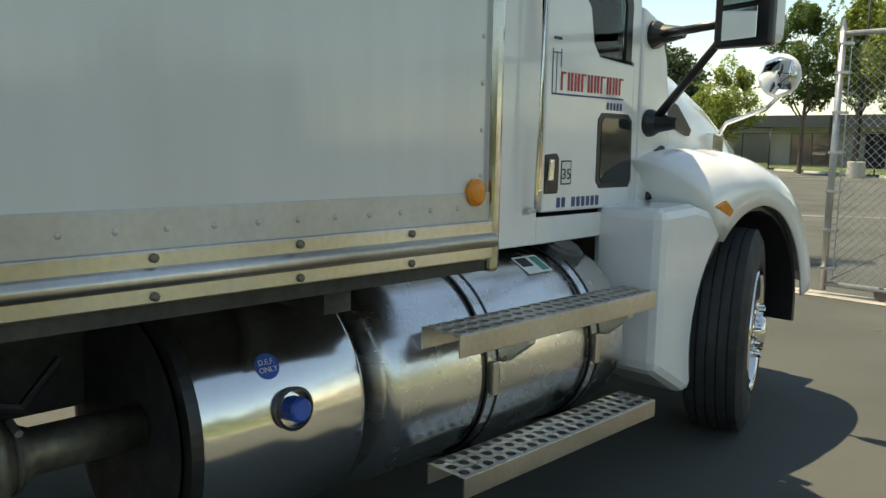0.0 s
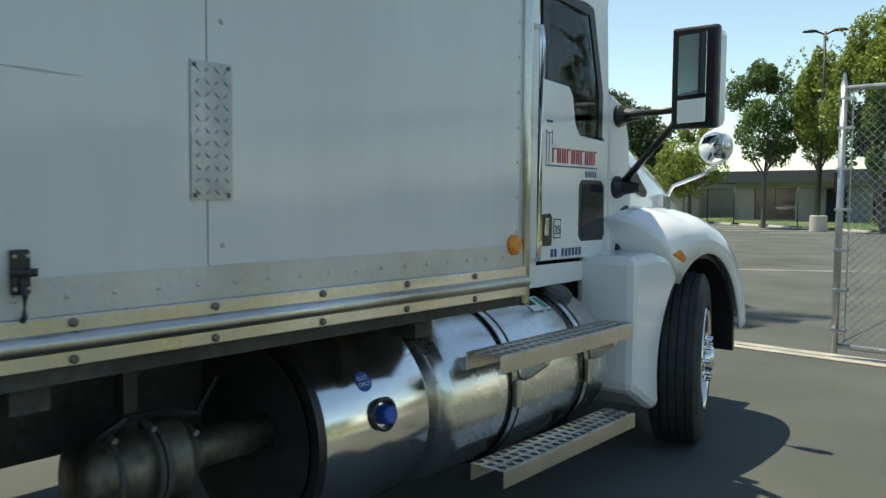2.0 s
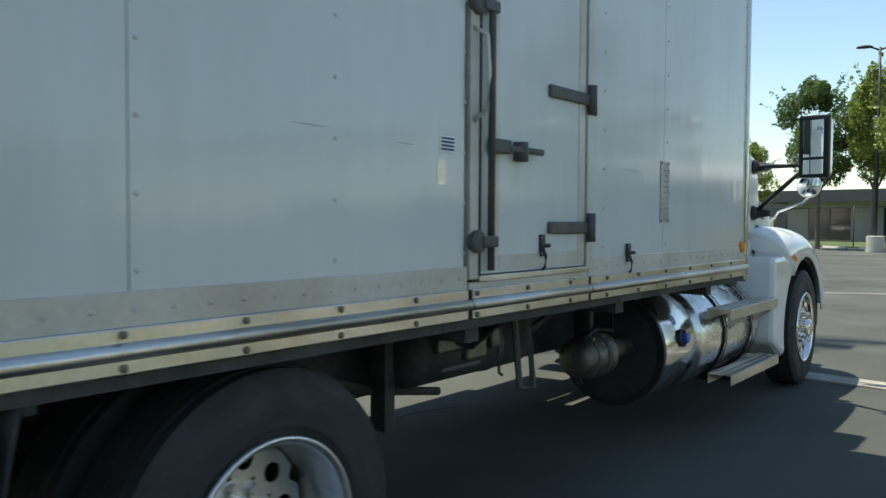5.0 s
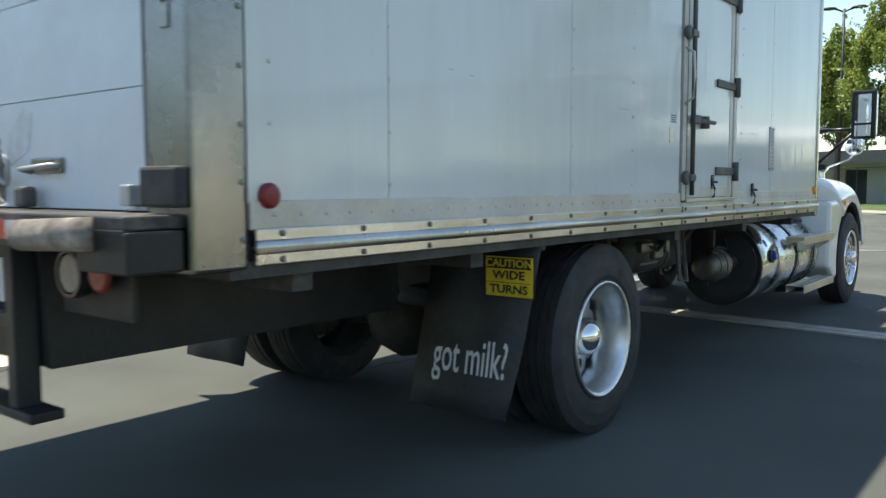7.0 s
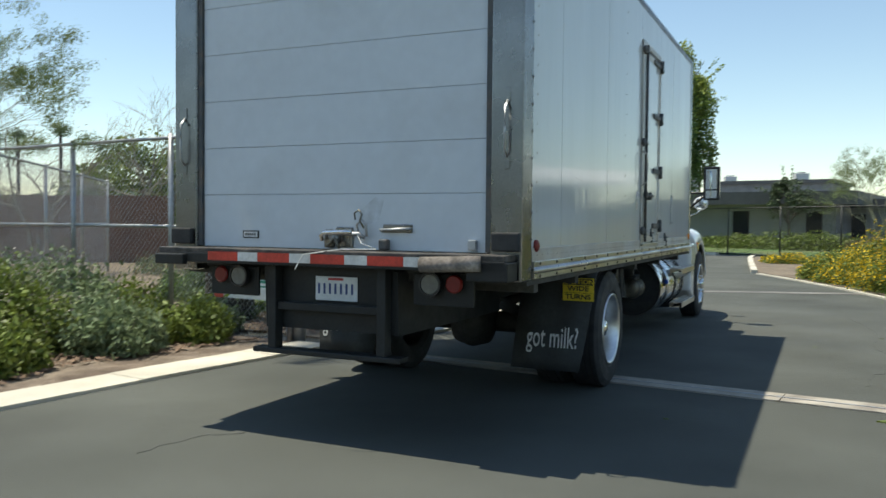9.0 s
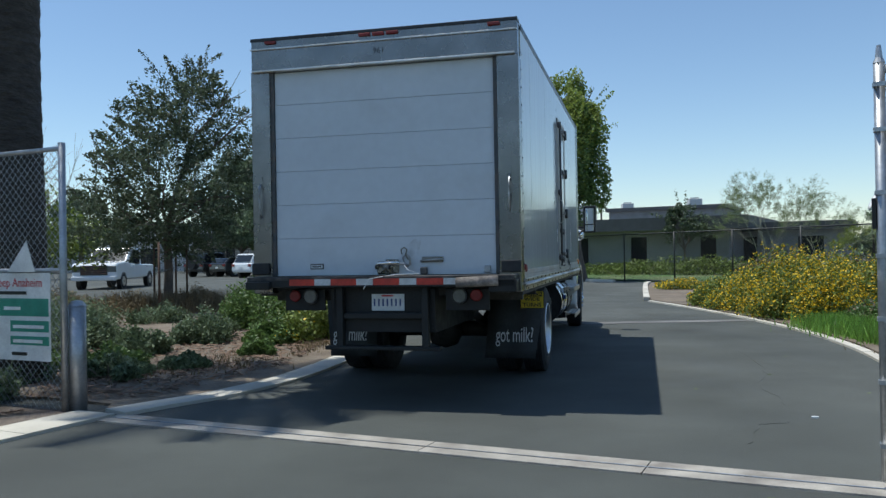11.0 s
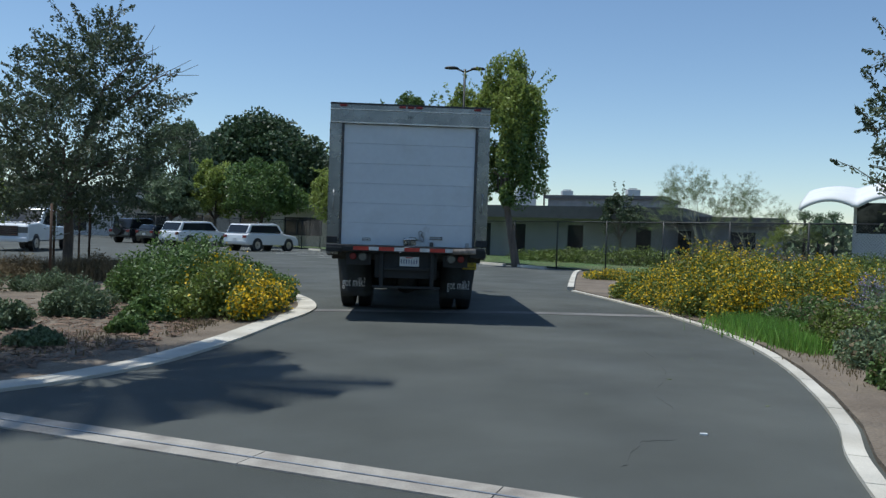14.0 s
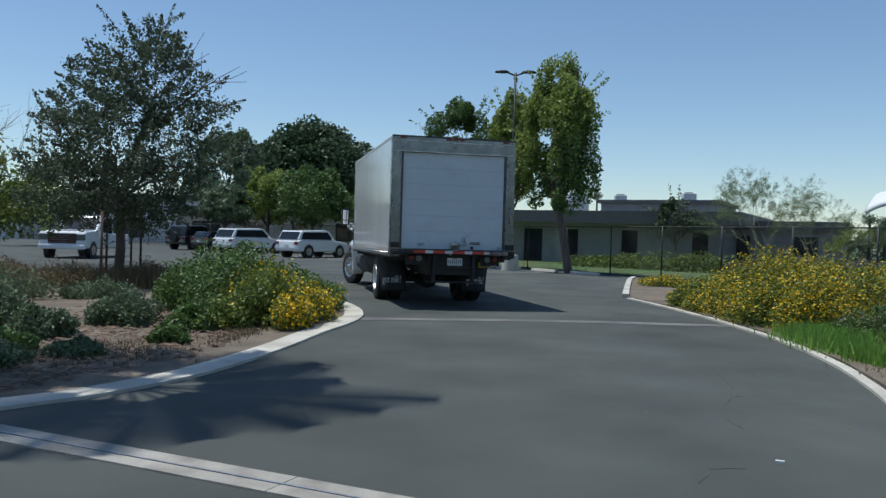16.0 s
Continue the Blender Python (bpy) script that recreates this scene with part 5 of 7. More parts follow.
    part("hood_latch", prism([(7.56, 1.10), (7.62, 1.10), (7.70, 1.30), (7.68, 1.34), (7.60, 1.31)], *sorted((s * 0.82, s * 0.87)), "X"), M["plastic"], fd, "black rubber hood latch", bevel=0.012)
    # round fender mirror on a bent stalk
    fm = tpart("hood_mirror", lathe([(0, 0.098), (0.012, 0.102), (0.05, 0.085), (0.06, 0.03)], "Y", 32), M["cab"], "round convex mirror on a steel stalk", smooth=True, at=Matrix.Translation((s * 1.10, 8.28, 1.67)))
    bm = bmesh.new()
    bmesh.ops.create_uvsphere(bm, u_segments=24, v_segments=12, radius=0.25)
    bmesh.ops.bisect_plane(bm, geom=bm.verts[:] + bm.edges[:] + bm.faces[:], plane_co=(0, -0.232, 0), plane_no=(0, 1, 0), clear_outer=True)
    bmesh.ops.translate(bm, verts=bm.verts, vec=(0, 0.228, 0))
    part("convex_glass", bm, M["mirror"], fm, smooth=True)
    part("stalk", pipe([(0, 0.03, -0.09), (-s * 0.06, 0.03, -0.15), (-s * 0.25, 0.02, -0.22), (-s * 0.30, 0.02, -0.30)], 0.011), M["chrome"], fm, smooth=True)
    part("stalk_foot", box(-s * 0.31 - 0.03, -s * 0.31 + 0.03, -0.03, 0.07, -0.38, -0.27), M["chrome"], fm, bevel=0.01)


# ---- fences and gate ----
def mesh_wires(L, H, pitch, r, z0=0.05, both=1):
    """Woven wire as crossing diagonal strands in the xz plane, from x 0 to L."""
    V, F = [], []

    def strand(a, b, off):
        d = (b - a).normalized()
        n1 = Vector((-d.z, 0, d.x)) * r
        n2 = Vector((0, r, 0))
        i = len(V)
        for p in (a, b):
            c = p + Vector((0, off, 0))
            V.extend((c + n1 + n2 * 0.6, c - n1 + n2 * 0.6, c - n2 * 1.2))
        F.extend(((i, i + 1, i + 4, i + 3), (i + 1, i + 2, i + 5, i + 4), (i + 2, i, i + 3, i + 5)))
    s = -H
    while s < L:
        x0, x1 = max(s, 0), min(s + H, L)
        if x1 > x0 + 0.01:
            strand(Vector((x0, 0, z0 + x0 - s)), Vector((x1, 0, z0 + x1 - s)), 0.002)
            strand(Vector((x0, 0, z0 + H - (x0 - s))), Vector((x1, 0, z0 + H - (x1 - s))), -0.002)
        s += pitch * 1.414
    return V, F


gate = thing("sliding_gate", "galvanised chain-link sliding gate rolling along its track", "gate")
GL, GH = 7.4, 2.37
gate_bars = [("end_post", (0, 0, 0.05), (0, 0, GH), 0.030), ("top_bar", (0, 0, GH - 0.035), (GL, 0, GH - 0.035), 0.024), ("bottom_bar", (0, 0, 0.11), (GL, 0, 0.11), 0.024), ("end_post", (GL, 0, 0.05), (GL, 0, GH), 0.03)]
gate_bars += [("upright", (x, 0, 0.11), (x, 0, GH - 0.05), 0.022) for x in (2.4, 4.9)]
gate_bars += [("brace", (0.05, 0.02, 0.14), (2.38, 0.02, 1.7), 0.004)]
for nm, a, b, r in gate_bars:
    part(nm, tube(a, b, r), M["galv"], gate, smooth=True)
part("post_cap", lathe([(GH, 0.032), (GH + 0.03, 0.02), (GH + 0.10, 0.012)], "Z", 10), M["galv"], gate)
for zz in (0.25, 0.6, 0.95, 1.3, 1.65, 2.0, 2.25):
    part("tension_clip", box(-0.034, 0.09, -0.034, 0.034, zz - 0.012, zz + 0.012), M["galv"], gate)
part("tension_bar", box(0.075, 0.083, -0.004, 0.004, 0.12, GH - 0.05), M["galv"], gate)
v, f = mesh_wires(GL, GH - 0.2, 0.052, 0.0019, 0.12)
raw("chain_link", v, f, M["galv"], gate, "galvanised chain-link mesh")
for x in (0.5, 6.8):
    wl = part("gate_roller", lathe([(-0.02, 0.06), (0.02, 0.06)], "Y", 16), M["hinge"], gate, at=Matrix.Translation((x, 0, 0.075)))
part("latch_plate", box(-0.05, -0.03, -0.02, 0.02, 1.45, 1.62), M["black"], gate)


def fence(name, label, p0, p1, h, spacing, material, wire, pitch, rails=(1.0,)):
    p0, p1 = Vector(p0), Vector(p1)
    L = (p1 - p0).length
    root_ = thing(name, label, "fence", Matrix.Translation(p0) @ Matrix.Rotation(math.atan2((p1 - p0).y, (p1 - p0).x), 4, "Z"))
    n = max(1, round(L / spacing))
    me = None
    for i in range(n + 1):
        o = part("post", tube((0, 0, 0), (0, 0, h + 0.05), 0.032, seg=10), material, root_, smooth=True) if me is None else new("post", me)
        me = o.data
        o.parent = root_
        o.matrix_basis = Matrix.Translation((L * i / n, 0, 0))
    for z in rails:
        part("rail", tube((0, 0, h * z), (L, 0, h * z), 0.022, seg=8), material, root_, smooth=True)
    v, f = mesh_wires(L, h - 0.05, pitch, wire, 0.03)
    raw("chain_link", v, f, material, root_, "woven wire mesh")
    return root_


fence("chain_link_fence", "tall galvanised chain-link fence beside the drive", (-4.35, band_y(-4.35) - 0.15, 0), (-9.7, band_y(-9.7) - 0.15, 0), 2.35, 1.95, M["galv"], 0.0022, 0.055, (1.0, 0.54))
fence("chain_link_fence", "tall galvanised chain-link fence beyond the shrubs", (-9.7, band_y(-9.7) - 0.15, 0), (-13.0, 16.5, 0), 2.3, 3.0, M["galv"], 0.0022, 0.06, (1.0, 0.54))
fence("chain_link_fence", "galvanised chain-link fence on the verge", (3.3, band_y(3.3) + 0.25, 0), (20, band_y(20) + 0.25, 0), 2.35, 3.0, M["galv"], 0.0022, 0.06, (1.0,))
fence("parking_fence", "black coated chain-link fence round the lawn", fence_pt(-9), fence_pt(9), 2.12, 3.0, M["dark_fence"], 0.0035, 0.075, (1.0, 0.03))
fence("parking_fence", "black coated chain-link fence behind parked cars", fence_pt(-9), fence_pt(-9) + Vector((-40, 26, 0)), 2.1, 3.0, M["dark_fence"], 0.005, 0.09, (1.0,))

gp = thing("gate_post", "thick galvanised gate post beside the drive", "post", Matrix.Translation((-4.27, 6.22, 0)))
part("pipe", tube((0, 0, 0), (0, 0, 0.95), 0.075, seg=20), M["galv"], gp, smooth=True)
part("cap", lathe([(0.95, 0.078), (0.99, 0.05), (1.0, 0.01)], "Z", 20), M["galv"], gp)

# banner on the fence
bn = thing("fence_banner", "white printed banner with green boxes on the fence", "banner", Matrix.Translation((-5.4, 6.52, 0.46)) @ Matrix.Rotation(math.atan2(-0.396, 1), 4, "Z"))
part("sheet", box(0, 1.0, -0.01, -0.006, 0, 0.79), M["sign_white"], bn)
part("red_edge", box(0, 0.15, -0.013, -0.0105, 0, 0.79), M["red_panel"], bn)
for z in (0.13, 0.35, 0.57):
    part("round_icon", lathe([(-0.016, 0.085), (-0.0135, 0.085)], "Y", 20), M["sign_white"], bn, at=Matrix.Translation((0.2, 0, z)))
    part("icon_mark", lathe([(-0.018, 0.05), (-0.0165, 0.05)], "Y", 8), M["ink"], bn, at=Matrix.Translation((0.2, 0, z)))
for z0, z1, x0 in ((0.40, 0.56, 0.34), (0.26, 0.36, 0.48), (0.14, 0.22, 0.48)):
    part("green_box", box(x0, 0.98, -0.013, -0.0105, z0, z1), M["green_panel"], bn)
letters("Keep Anaheim", 0.115, M["red_ink"], bn, on_rear(0.58, -0.0135, 0.70), sx=0.95)
for x0, x1, z in ((0.34, 0.7, 0.61), (0.52, 0.92, 0.305), (0.52, 0.9, 0.175), (0.4, 0.62, 0.47), (0.5, 0.7, 0.06)):
    part("print_bar", box(x0, x1, -0.0155, -0.0135, z - 0.015, z + 0.015), M["sign_white"] if 0.1 < z < 0.55 else M["ink"], bn)
part("loose_corner", prism([(0.5, 0.8), (0.75, 1.08), (0.86, 0.8)], -0.05, -0.046, "Y"), M["sign_white"], bn)


# ---- plants ----
def rand_unit(rng, n):
    v = rng.normal(size=(n, 3))
    return v / np.linalg.norm(v, axis=1)[:, None]


def leaves(rng, centres, size, aspect=0.5, flat=0.0):
    """Small folded leaves, four corners each, at random turns."""
    n = len(centres)
    d = rand_unit(rng, n)
    d[:, 2] *= 1 - flat
    d /= np.linalg.norm(d, axis=1)[:, None]
    w = np.cross(d, rand_unit(rng, n))
    w /= np.linalg.norm(w, axis=1)[:, None] + 1e-9
    s = size * rng.uniform(0.6, 1.3, (n, 1))
    up = np.cross(d, w)
    p = centres
    V = np.stack([p - d * s * 0.5, p + w * s * aspect * 0.5 + up * s * 0.08, p + d * s * 0.5, p - w * s * aspect * 0.5 + up * s * 0.08], 1).reshape(-1, 3)
    F = np.arange(4 * n).reshape(n, 4)
    return V, F


def bulk_mesh(name, V, F, material):
    me = bpy.data.meshes.new(name)
    n, k_ = F.shape
    me.vertices.add(len(V))
    me.vertices.foreach_set("co", np.asarray(V, dtype=np.float32).ravel())
    me.loops.add(n * k_)
    me.loops.foreach_set("vertex_index", np.asarray(F, dtype=np.int32).ravel())
    me.polygons.add(n)
    me.polygons.foreach_set("loop_start", np.arange(0, n * k_, k_, dtype=np.int32))
    me.update(calc_edges=True)
    me.materials.append(material)
    return me


def limb_tubes(bm, p, d, length, r, depth, rng, tips, spread=0.6, kids=3, droop=0.0, seg=6):
    p, d = Vector(p), Vector(d).normalized()
    mid = p + d * length * 0.5 + Vector(rng.normal(size=3)) * length * 0.05
    d2 = (d + Vector(rng.normal(size=3)) * 0.12 + Vector((0, 0, -droop))).normalized()
    end = mid + d2 * length * 0.5
    tube(p, mid, r, r * 0.8, seg, bm, False)
    tube(mid, end, r * 0.8, r * 0.55, seg, bm, False)
    if depth == 0:
        tips.append((mid, end))
        return
    for _ in range(kids):
        nd = (d2 + Vector(rng.normal(size=3)) * spread).normalized()
        if nd.z < -0.1:
            nd.z *= -0.3
        limb_tubes(bm, mid.lerp(end, rng.uniform(0.2, 1.0)), nd, length * rng.uniform(0.6, 0.85), r * 0.5, depth - 1, rng, tips, spread, kids, droop, max(4, seg - 1))


def crown_points(rng, n, rx, ry, z0, z1, lobes, gap=0.25, shape=1.0, fat=1.0):
    """Clumped points in an uneven crown."""
    c = rand_unit(rng, lobes) * rng.uniform(0.25, 1.0, (lobes, 1)) ** 0.4
    k_ = rng.integers(0, lobes, n)
    rad = rng.uniform(0.15, 0.36, lobes) * fat
    q = c[k_] * (1 - gap * 0.4) + rand_unit(rng, n) * (rad[k_] * rng.uniform(0.25, 1.0, n) ** 0.5)[:, None]
    taper = 1 - 0.25 * np.clip(q[:, 2], -1, 1) * shape
    return np.stack([q[:, 0] * rx * taper, q[:, 1] * ry * taper, (z0 + z1) / 2 + q[:, 2] * (z1 - z0) / 2], 1)


def tree(name, label, at, h, crown, trunk_h, trunk_r, leaf_mat, n=9000, leaf=0.13, lobes=36, seed=1, aspect=0.5, sprigs=0, lean=(0, 0), shape=1.0, second=None, fat=1.0):
    """crown: half widths x, y and its lower height; second: a paler leaf painting in the sunlit side."""
    rng = np.random.default_rng(seed)
    t = thing(name, label, "tree", Matrix.Translation(at))
    bm, tips = bmesh.new(), []
    top = Vector((lean[0], lean[1], trunk_h))
    tube((0, 0, -0.05), top * 0.5, trunk_r, trunk_r * 0.85, 10, bm, False)
    tube(top * 0.5, top, trunk_r * 0.85, trunk_r * 0.7, 10, bm, False)
    for i in range(5):
        a = 2 * math.pi * i / 5 + rng.uniform(-0.4, 0.4)
        limb_tubes(bm, top * rng.uniform(0.85, 1.0), (math.cos(a) * 0.7, math.sin(a) * 0.7, 0.9), min((h - trunk_h) * 0.3, crown[0] * 0.5), trunk_r * 0.5, 2, rng, tips, 0.55, 2)
    limb_tubes(bm, top, (0, 0, 1), (h - trunk_h) * 0.4, trunk_r * 0.6, 2, rng, tips, 0.3, 3)
    part("trunk", bm, M["bark"], t, smooth=True)
    pts = crown_points(rng, n, crown[0], crown[1], crown[2], h, lobes, shape=shape, fat=fat)
    extra = []
    for _ in range(sprigs):
        d = Vector(rng.normal(size=3))
        d.z = abs(d.z) * 0.9 + 0.15
        d.normalize()
        base = Vector((d.x * crown[0] * 0.8, d.y * crown[1] * 0.8, (crown[2] + h) / 2 + d.z * (h - crown[2]) * 0.4))
        ln = rng.uniform(0.6, 1.4)
        for i in range(26):
            extra.append(base + d * ln * i / 26 + Vector(rng.normal(size=3)) * 0.045)
    if extra:
        pts = np.concatenate([pts, np.array(extra)])
    pts[:, 0] += lean[0]
    pts[:, 1] += lean[1]
    if second is None:
        ob = new("crown", bulk_mesh("crown", *leaves(rng, pts, leaf, aspect), leaf_mat))
        ob.parent = t
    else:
        # Sunlight put into leaf colour: second gathers at the top and the -x side.
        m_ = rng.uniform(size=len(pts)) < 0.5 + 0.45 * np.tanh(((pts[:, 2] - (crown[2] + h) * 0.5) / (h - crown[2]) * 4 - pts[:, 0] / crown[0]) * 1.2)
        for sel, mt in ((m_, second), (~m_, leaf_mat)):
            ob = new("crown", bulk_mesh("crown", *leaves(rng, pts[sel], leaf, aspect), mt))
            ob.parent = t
    return t


def young_oak(label, at, h, seed, sprays=640, shoots=70, lean=0.0):
    """Evergreen oak: dense below, ragged above, with long leafy shoots."""
    rng = np.random.default_rng(seed)
    t = thing("oak_tree", label, "tree", Matrix.Translation(at))
    bm, twigs, tips = bmesh.new(), bmesh.new(), []
    tube((0, 0, -0.05), (0.03, 0.02, 1.0), 0.13, 0.115, 10, bm, False)
    tube((0.03, 0.02, 1.0), (0, 0, 2.1), 0.115, 0.10, 10, bm, False)
    for i in range(8):
        a = 2 * math.pi * i / 8 + rng.uniform(-0.3, 0.3)
        limb_tubes(bm, (0, 0, rng.uniform(1.7, 2.3)), (math.cos(a), math.sin(a), rng.uniform(0.5, 1.3)), h * 0.19, 0.05, 2, rng, tips, 0.5, 2)
    limb_tubes(bm, (0, 0, 2.05), (0.05 + lean, 0, 1), h * 0.3, 0.08, 3, rng, tips, 0.35, 2)
    zs_ = [1.45, 1.9, 2.6, 3.4, 4.3, 5.1, 5.9, h]
    rs_ = [0.8, 1.75, 2.3, 2.3, 1.95, 1.45, 0.85, 0.2]

    def reach(z, a):
        return float(np.interp(z, zs_, rs_)) * (1 + 0.2 * math.sin(3 * a + 1.7 * z) + 0.14 * math.sin(5 * a - 2.3 * z))

    pts = []
    for k_ in range(sprays + shoots):
        far = k_ >= sprays
        z = 1.5 + (h - 1.6) * rng.beta(1.25, 1.9) if not far else rng.uniform(2.2, h - 0.3)
        a = rng.uniform(0, 2 * math.pi)
        r = reach(z, a) * (rng.uniform(0, 1) ** 0.5 * 0.95 if not far else rng.uniform(0.75, 0.95))
        p = Vector((r * math.cos(a) + lean * max(0.0, z - 2.4), r * math.sin(a), z))
        d = Vector((math.cos(a) * 0.7, math.sin(a) * 0.7, 0.75 if z > 2.4 else 0.1)) + Vector(rng.normal(size=3)) * 0.35
        d.normalize()
        ln = rng.uniform(0.3, 0.75) if not far else rng.uniform(0.6, 1.35)
        n_ = 62 if not far else 58
        u = rng.uniform(0, 1, n_)
        wide = (0.13 if not far else 0.06) * (1.15 - u)
        line = np.array(p)[None] + np.array(d)[None] * (u * ln)[:, None] + np.array([0, 0, -0.12])[None] * (u * u)[:, None]
        pts.append(line + rng.normal(size=(n_, 3)) * wide[:, None])
        if far:
            tube(p, p + d * ln * 0.6, 0.012, 0.008, 4, twigs, False)
            tube(p + d * ln * 0.6, p + d * ln + Vector((0, 0, -0.1)), 0.008, 0.004, 4, twigs, False)
    part("trunk", bm, M["bark"], t, smooth=True)
    part("shoot_wood", twigs, M["bark"], t)["kind"] = "stuff"
    ob = new("crown", bulk_mesh("crown", *leaves(rng, np.concatenate(pts), 0.095, 0.5), M["oak"]))
    ob.parent = t
    return t


young_oak("young dark evergreen oak with wispy shoots, staked in mulch", (-9.2, 20.4, 0), 6.6, 11, lean=0.2)
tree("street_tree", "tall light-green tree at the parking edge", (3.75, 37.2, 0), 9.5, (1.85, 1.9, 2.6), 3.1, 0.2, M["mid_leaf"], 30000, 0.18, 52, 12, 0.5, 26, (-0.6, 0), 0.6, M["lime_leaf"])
tree("street_tree", "slender light-green tree beside the lamp post", (1.2, 41.0, 0), 8.8, (1.5, 1.5, 3.6), 3.2, 0.15, M["lime_leaf"], 18000, 0.19, 40, 22, 0.5, 10)
tree("slender_tree", "thin upright tree with dark drooping leaves", (-1.25, 41.5, 0), 8.4, (2.3, 1.9, 2.9), 2.9, 0.12, M["mid_leaf"], 15000, 0.2, 30, 13, 0.4, 14)
tree("street_tree", "bushy yellow-green tree behind the fence", (-5.6, 50, 0), 6.6, (2.0, 2.0, 1.6), 1.8, 0.14, M["lime_leaf"], 16000, 0.17, 44, 14, 0.5, 8)
tree("round_tree", "round bright-green tree in the car park", (-12.9, 60, 0), 6.6, (3.2, 3.0, 2.1), 2.2, 0.16, M["mid_leaf"], 17000, 0.24, 44, 15, 0.55, 0)
tree("round_tree", "yellowing round tree in the car park", (-16.8, 62, 0), 6.5, (2.0, 2.0, 2.1), 2.1, 0.15, M["lime_leaf"], 10000, 0.24, 50, 16, 0.55, 4)
tree("round_tree", "dusty green tree beside the parked cars", (-19.5, 60, 0), 5.2, (2.4, 2.2, 1.8), 2.0, 0.15, M["grey_leaf"], 11000, 0.24, 50, 17, 0.5, 4)
tree("round_tree", "tall thin-crowned tree behind the parked cars", (-24.5, 76, 0), 11.6, (3.6, 3.0, 2.4), 3.0, 0.2, M["grey_leaf"], 15000, 0.3, 44, 18, 0.5, 10)
tree("ficus_tree", "very large dark round ficus tree", (-21, 96, 0), 14.6, (8.8, 8, 2.0), 3.0, 0.5, M["dark_leaf"], 80000, 0.5, 240, 19, 0.6, 0, shape=0.6, fat=0.9)
tree("round_tree", "dark tree at the edge of the car park", (-31, 58, 0), 6.5, (4.2, 4, 1.6), 2.0, 0.2, M["dark_leaf"], 8000, 0.28, 44, 20, 0.5, 0)
tree("round_tree", "dark small tree before the school building", (11.6, 51, 0), 4.6, (1.5, 1.4, 1.3), 1.5, 0.1, M["oak"], 4500, 0.17, 26, 21, 0.5, 6)
tree("hedge_tree", "dense green trees behind the fence", (-16.5, 24.5, 0), 4.4, (3.4, 2.2, 0.6), 1.2, 0.14, M["bed_leaf"], 9000, 0.17, 50, 23, 0.5, 0)

tree("hedge_tree", "dense green tree behind the brown wall", (-31.5, 24.0, 0), 6.4, (3.4, 2.6, 0.8), 1.4, 0.16, M["lime_leaf"], 14000, 0.2, 60, 25, 0.5, 8)
tree("hedge_tree", "dense green tree behind the brown wall", (-37.0, 25.5, 0), 7.4, (3.6, 2.8, 0.8), 1.4, 0.16, M["bed_leaf"], 14000, 0.2, 60, 26, 0.5, 8)


def airy_tree(label, at, h, width, seed, n_leaf, leaf_mat, depth=4, trunks=3, twig_mat="twig", thick=0.055, spread=0.42, leaf=0.07):
    rng = np.random.default_rng(seed)
    t = thing("thin_tree", label, "tree", Matrix.Translation(at))
    bm, tips = bmesh.new(), []
    for i in range(trunks):
        a = 2 * math.pi * i / trunks + rng.uniform(-0.5, 0.5)
        limb_tubes(bm, (0.05 * math.cos(a), 0.05 * math.sin(a), 0), (math.cos(a) * width, math.sin(a) * width, 1), h * 0.36, thick * h / 4, depth, rng, tips, spread, 3, 0.0, 5)
    part("limb_structure", bm, M[twig_mat], t)
    if n_leaf:
        k_ = rng.integers(0, len(tips), n_leaf)
        A_, B_ = np.array([list(a) for a, _ in tips]), np.array([list(b) for _, b in tips])
        pts = A_[k_] + (B_[k_] - A_[k_]) * rng.uniform(0, 1.15, (n_leaf, 1)) + rng.normal(size=(n_leaf, 3)) * 0.045
        ob = new("foliage", bulk_mesh("foliage", *leaves(rng, pts, leaf, 0.3), leaf_mat))
        ob.parent = t
    return t


airy_tree("feathery palo verde tree with thin green twigs", (-10.4, 5.6, 0), 5.4, 0.30, 31, 80000, M["pale_leaf"], 5, 4, "pale_twig", 0.034, 0.34, 0.045)
airy_tree("bare grey tree with thin upright branches", (-14.5, 22, 0), 5.6, 0.3, 32, 0, M["lime_leaf"])
airy_tree("bare grey tree with thin upright branches", (-17.5, 20, 0), 5.4, 0.35, 33, 300, M["grey_leaf"])
airy_tree("pale bare tree behind the black fence", (14.6, 45.0, 0), 5.4, 0.34, 34, 26000, M["pale_leaf"], 5, 5, "straw_twig", 0.02, 0.3, 0.06)
airy_tree("small pale thin tree behind the black fence", (17.6, 45.0, 0), 4.3, 0.36, 35, 16000, M["pale_leaf"], 5, 4, "straw_twig", 0.02, 0.32, 0.06)
airy_tree("small greening tree near the fence", (20.3, 46, 0), 3.2, 0.5, 36, 6000, M["lime_leaf"], 4, 3, "pale_twig", 0.03, 0.42, 0.10)
young_oak("young evergreen oak reaching over the flower bed", (9.7, 13.6, 0), 6.6, 51, 260, 60)

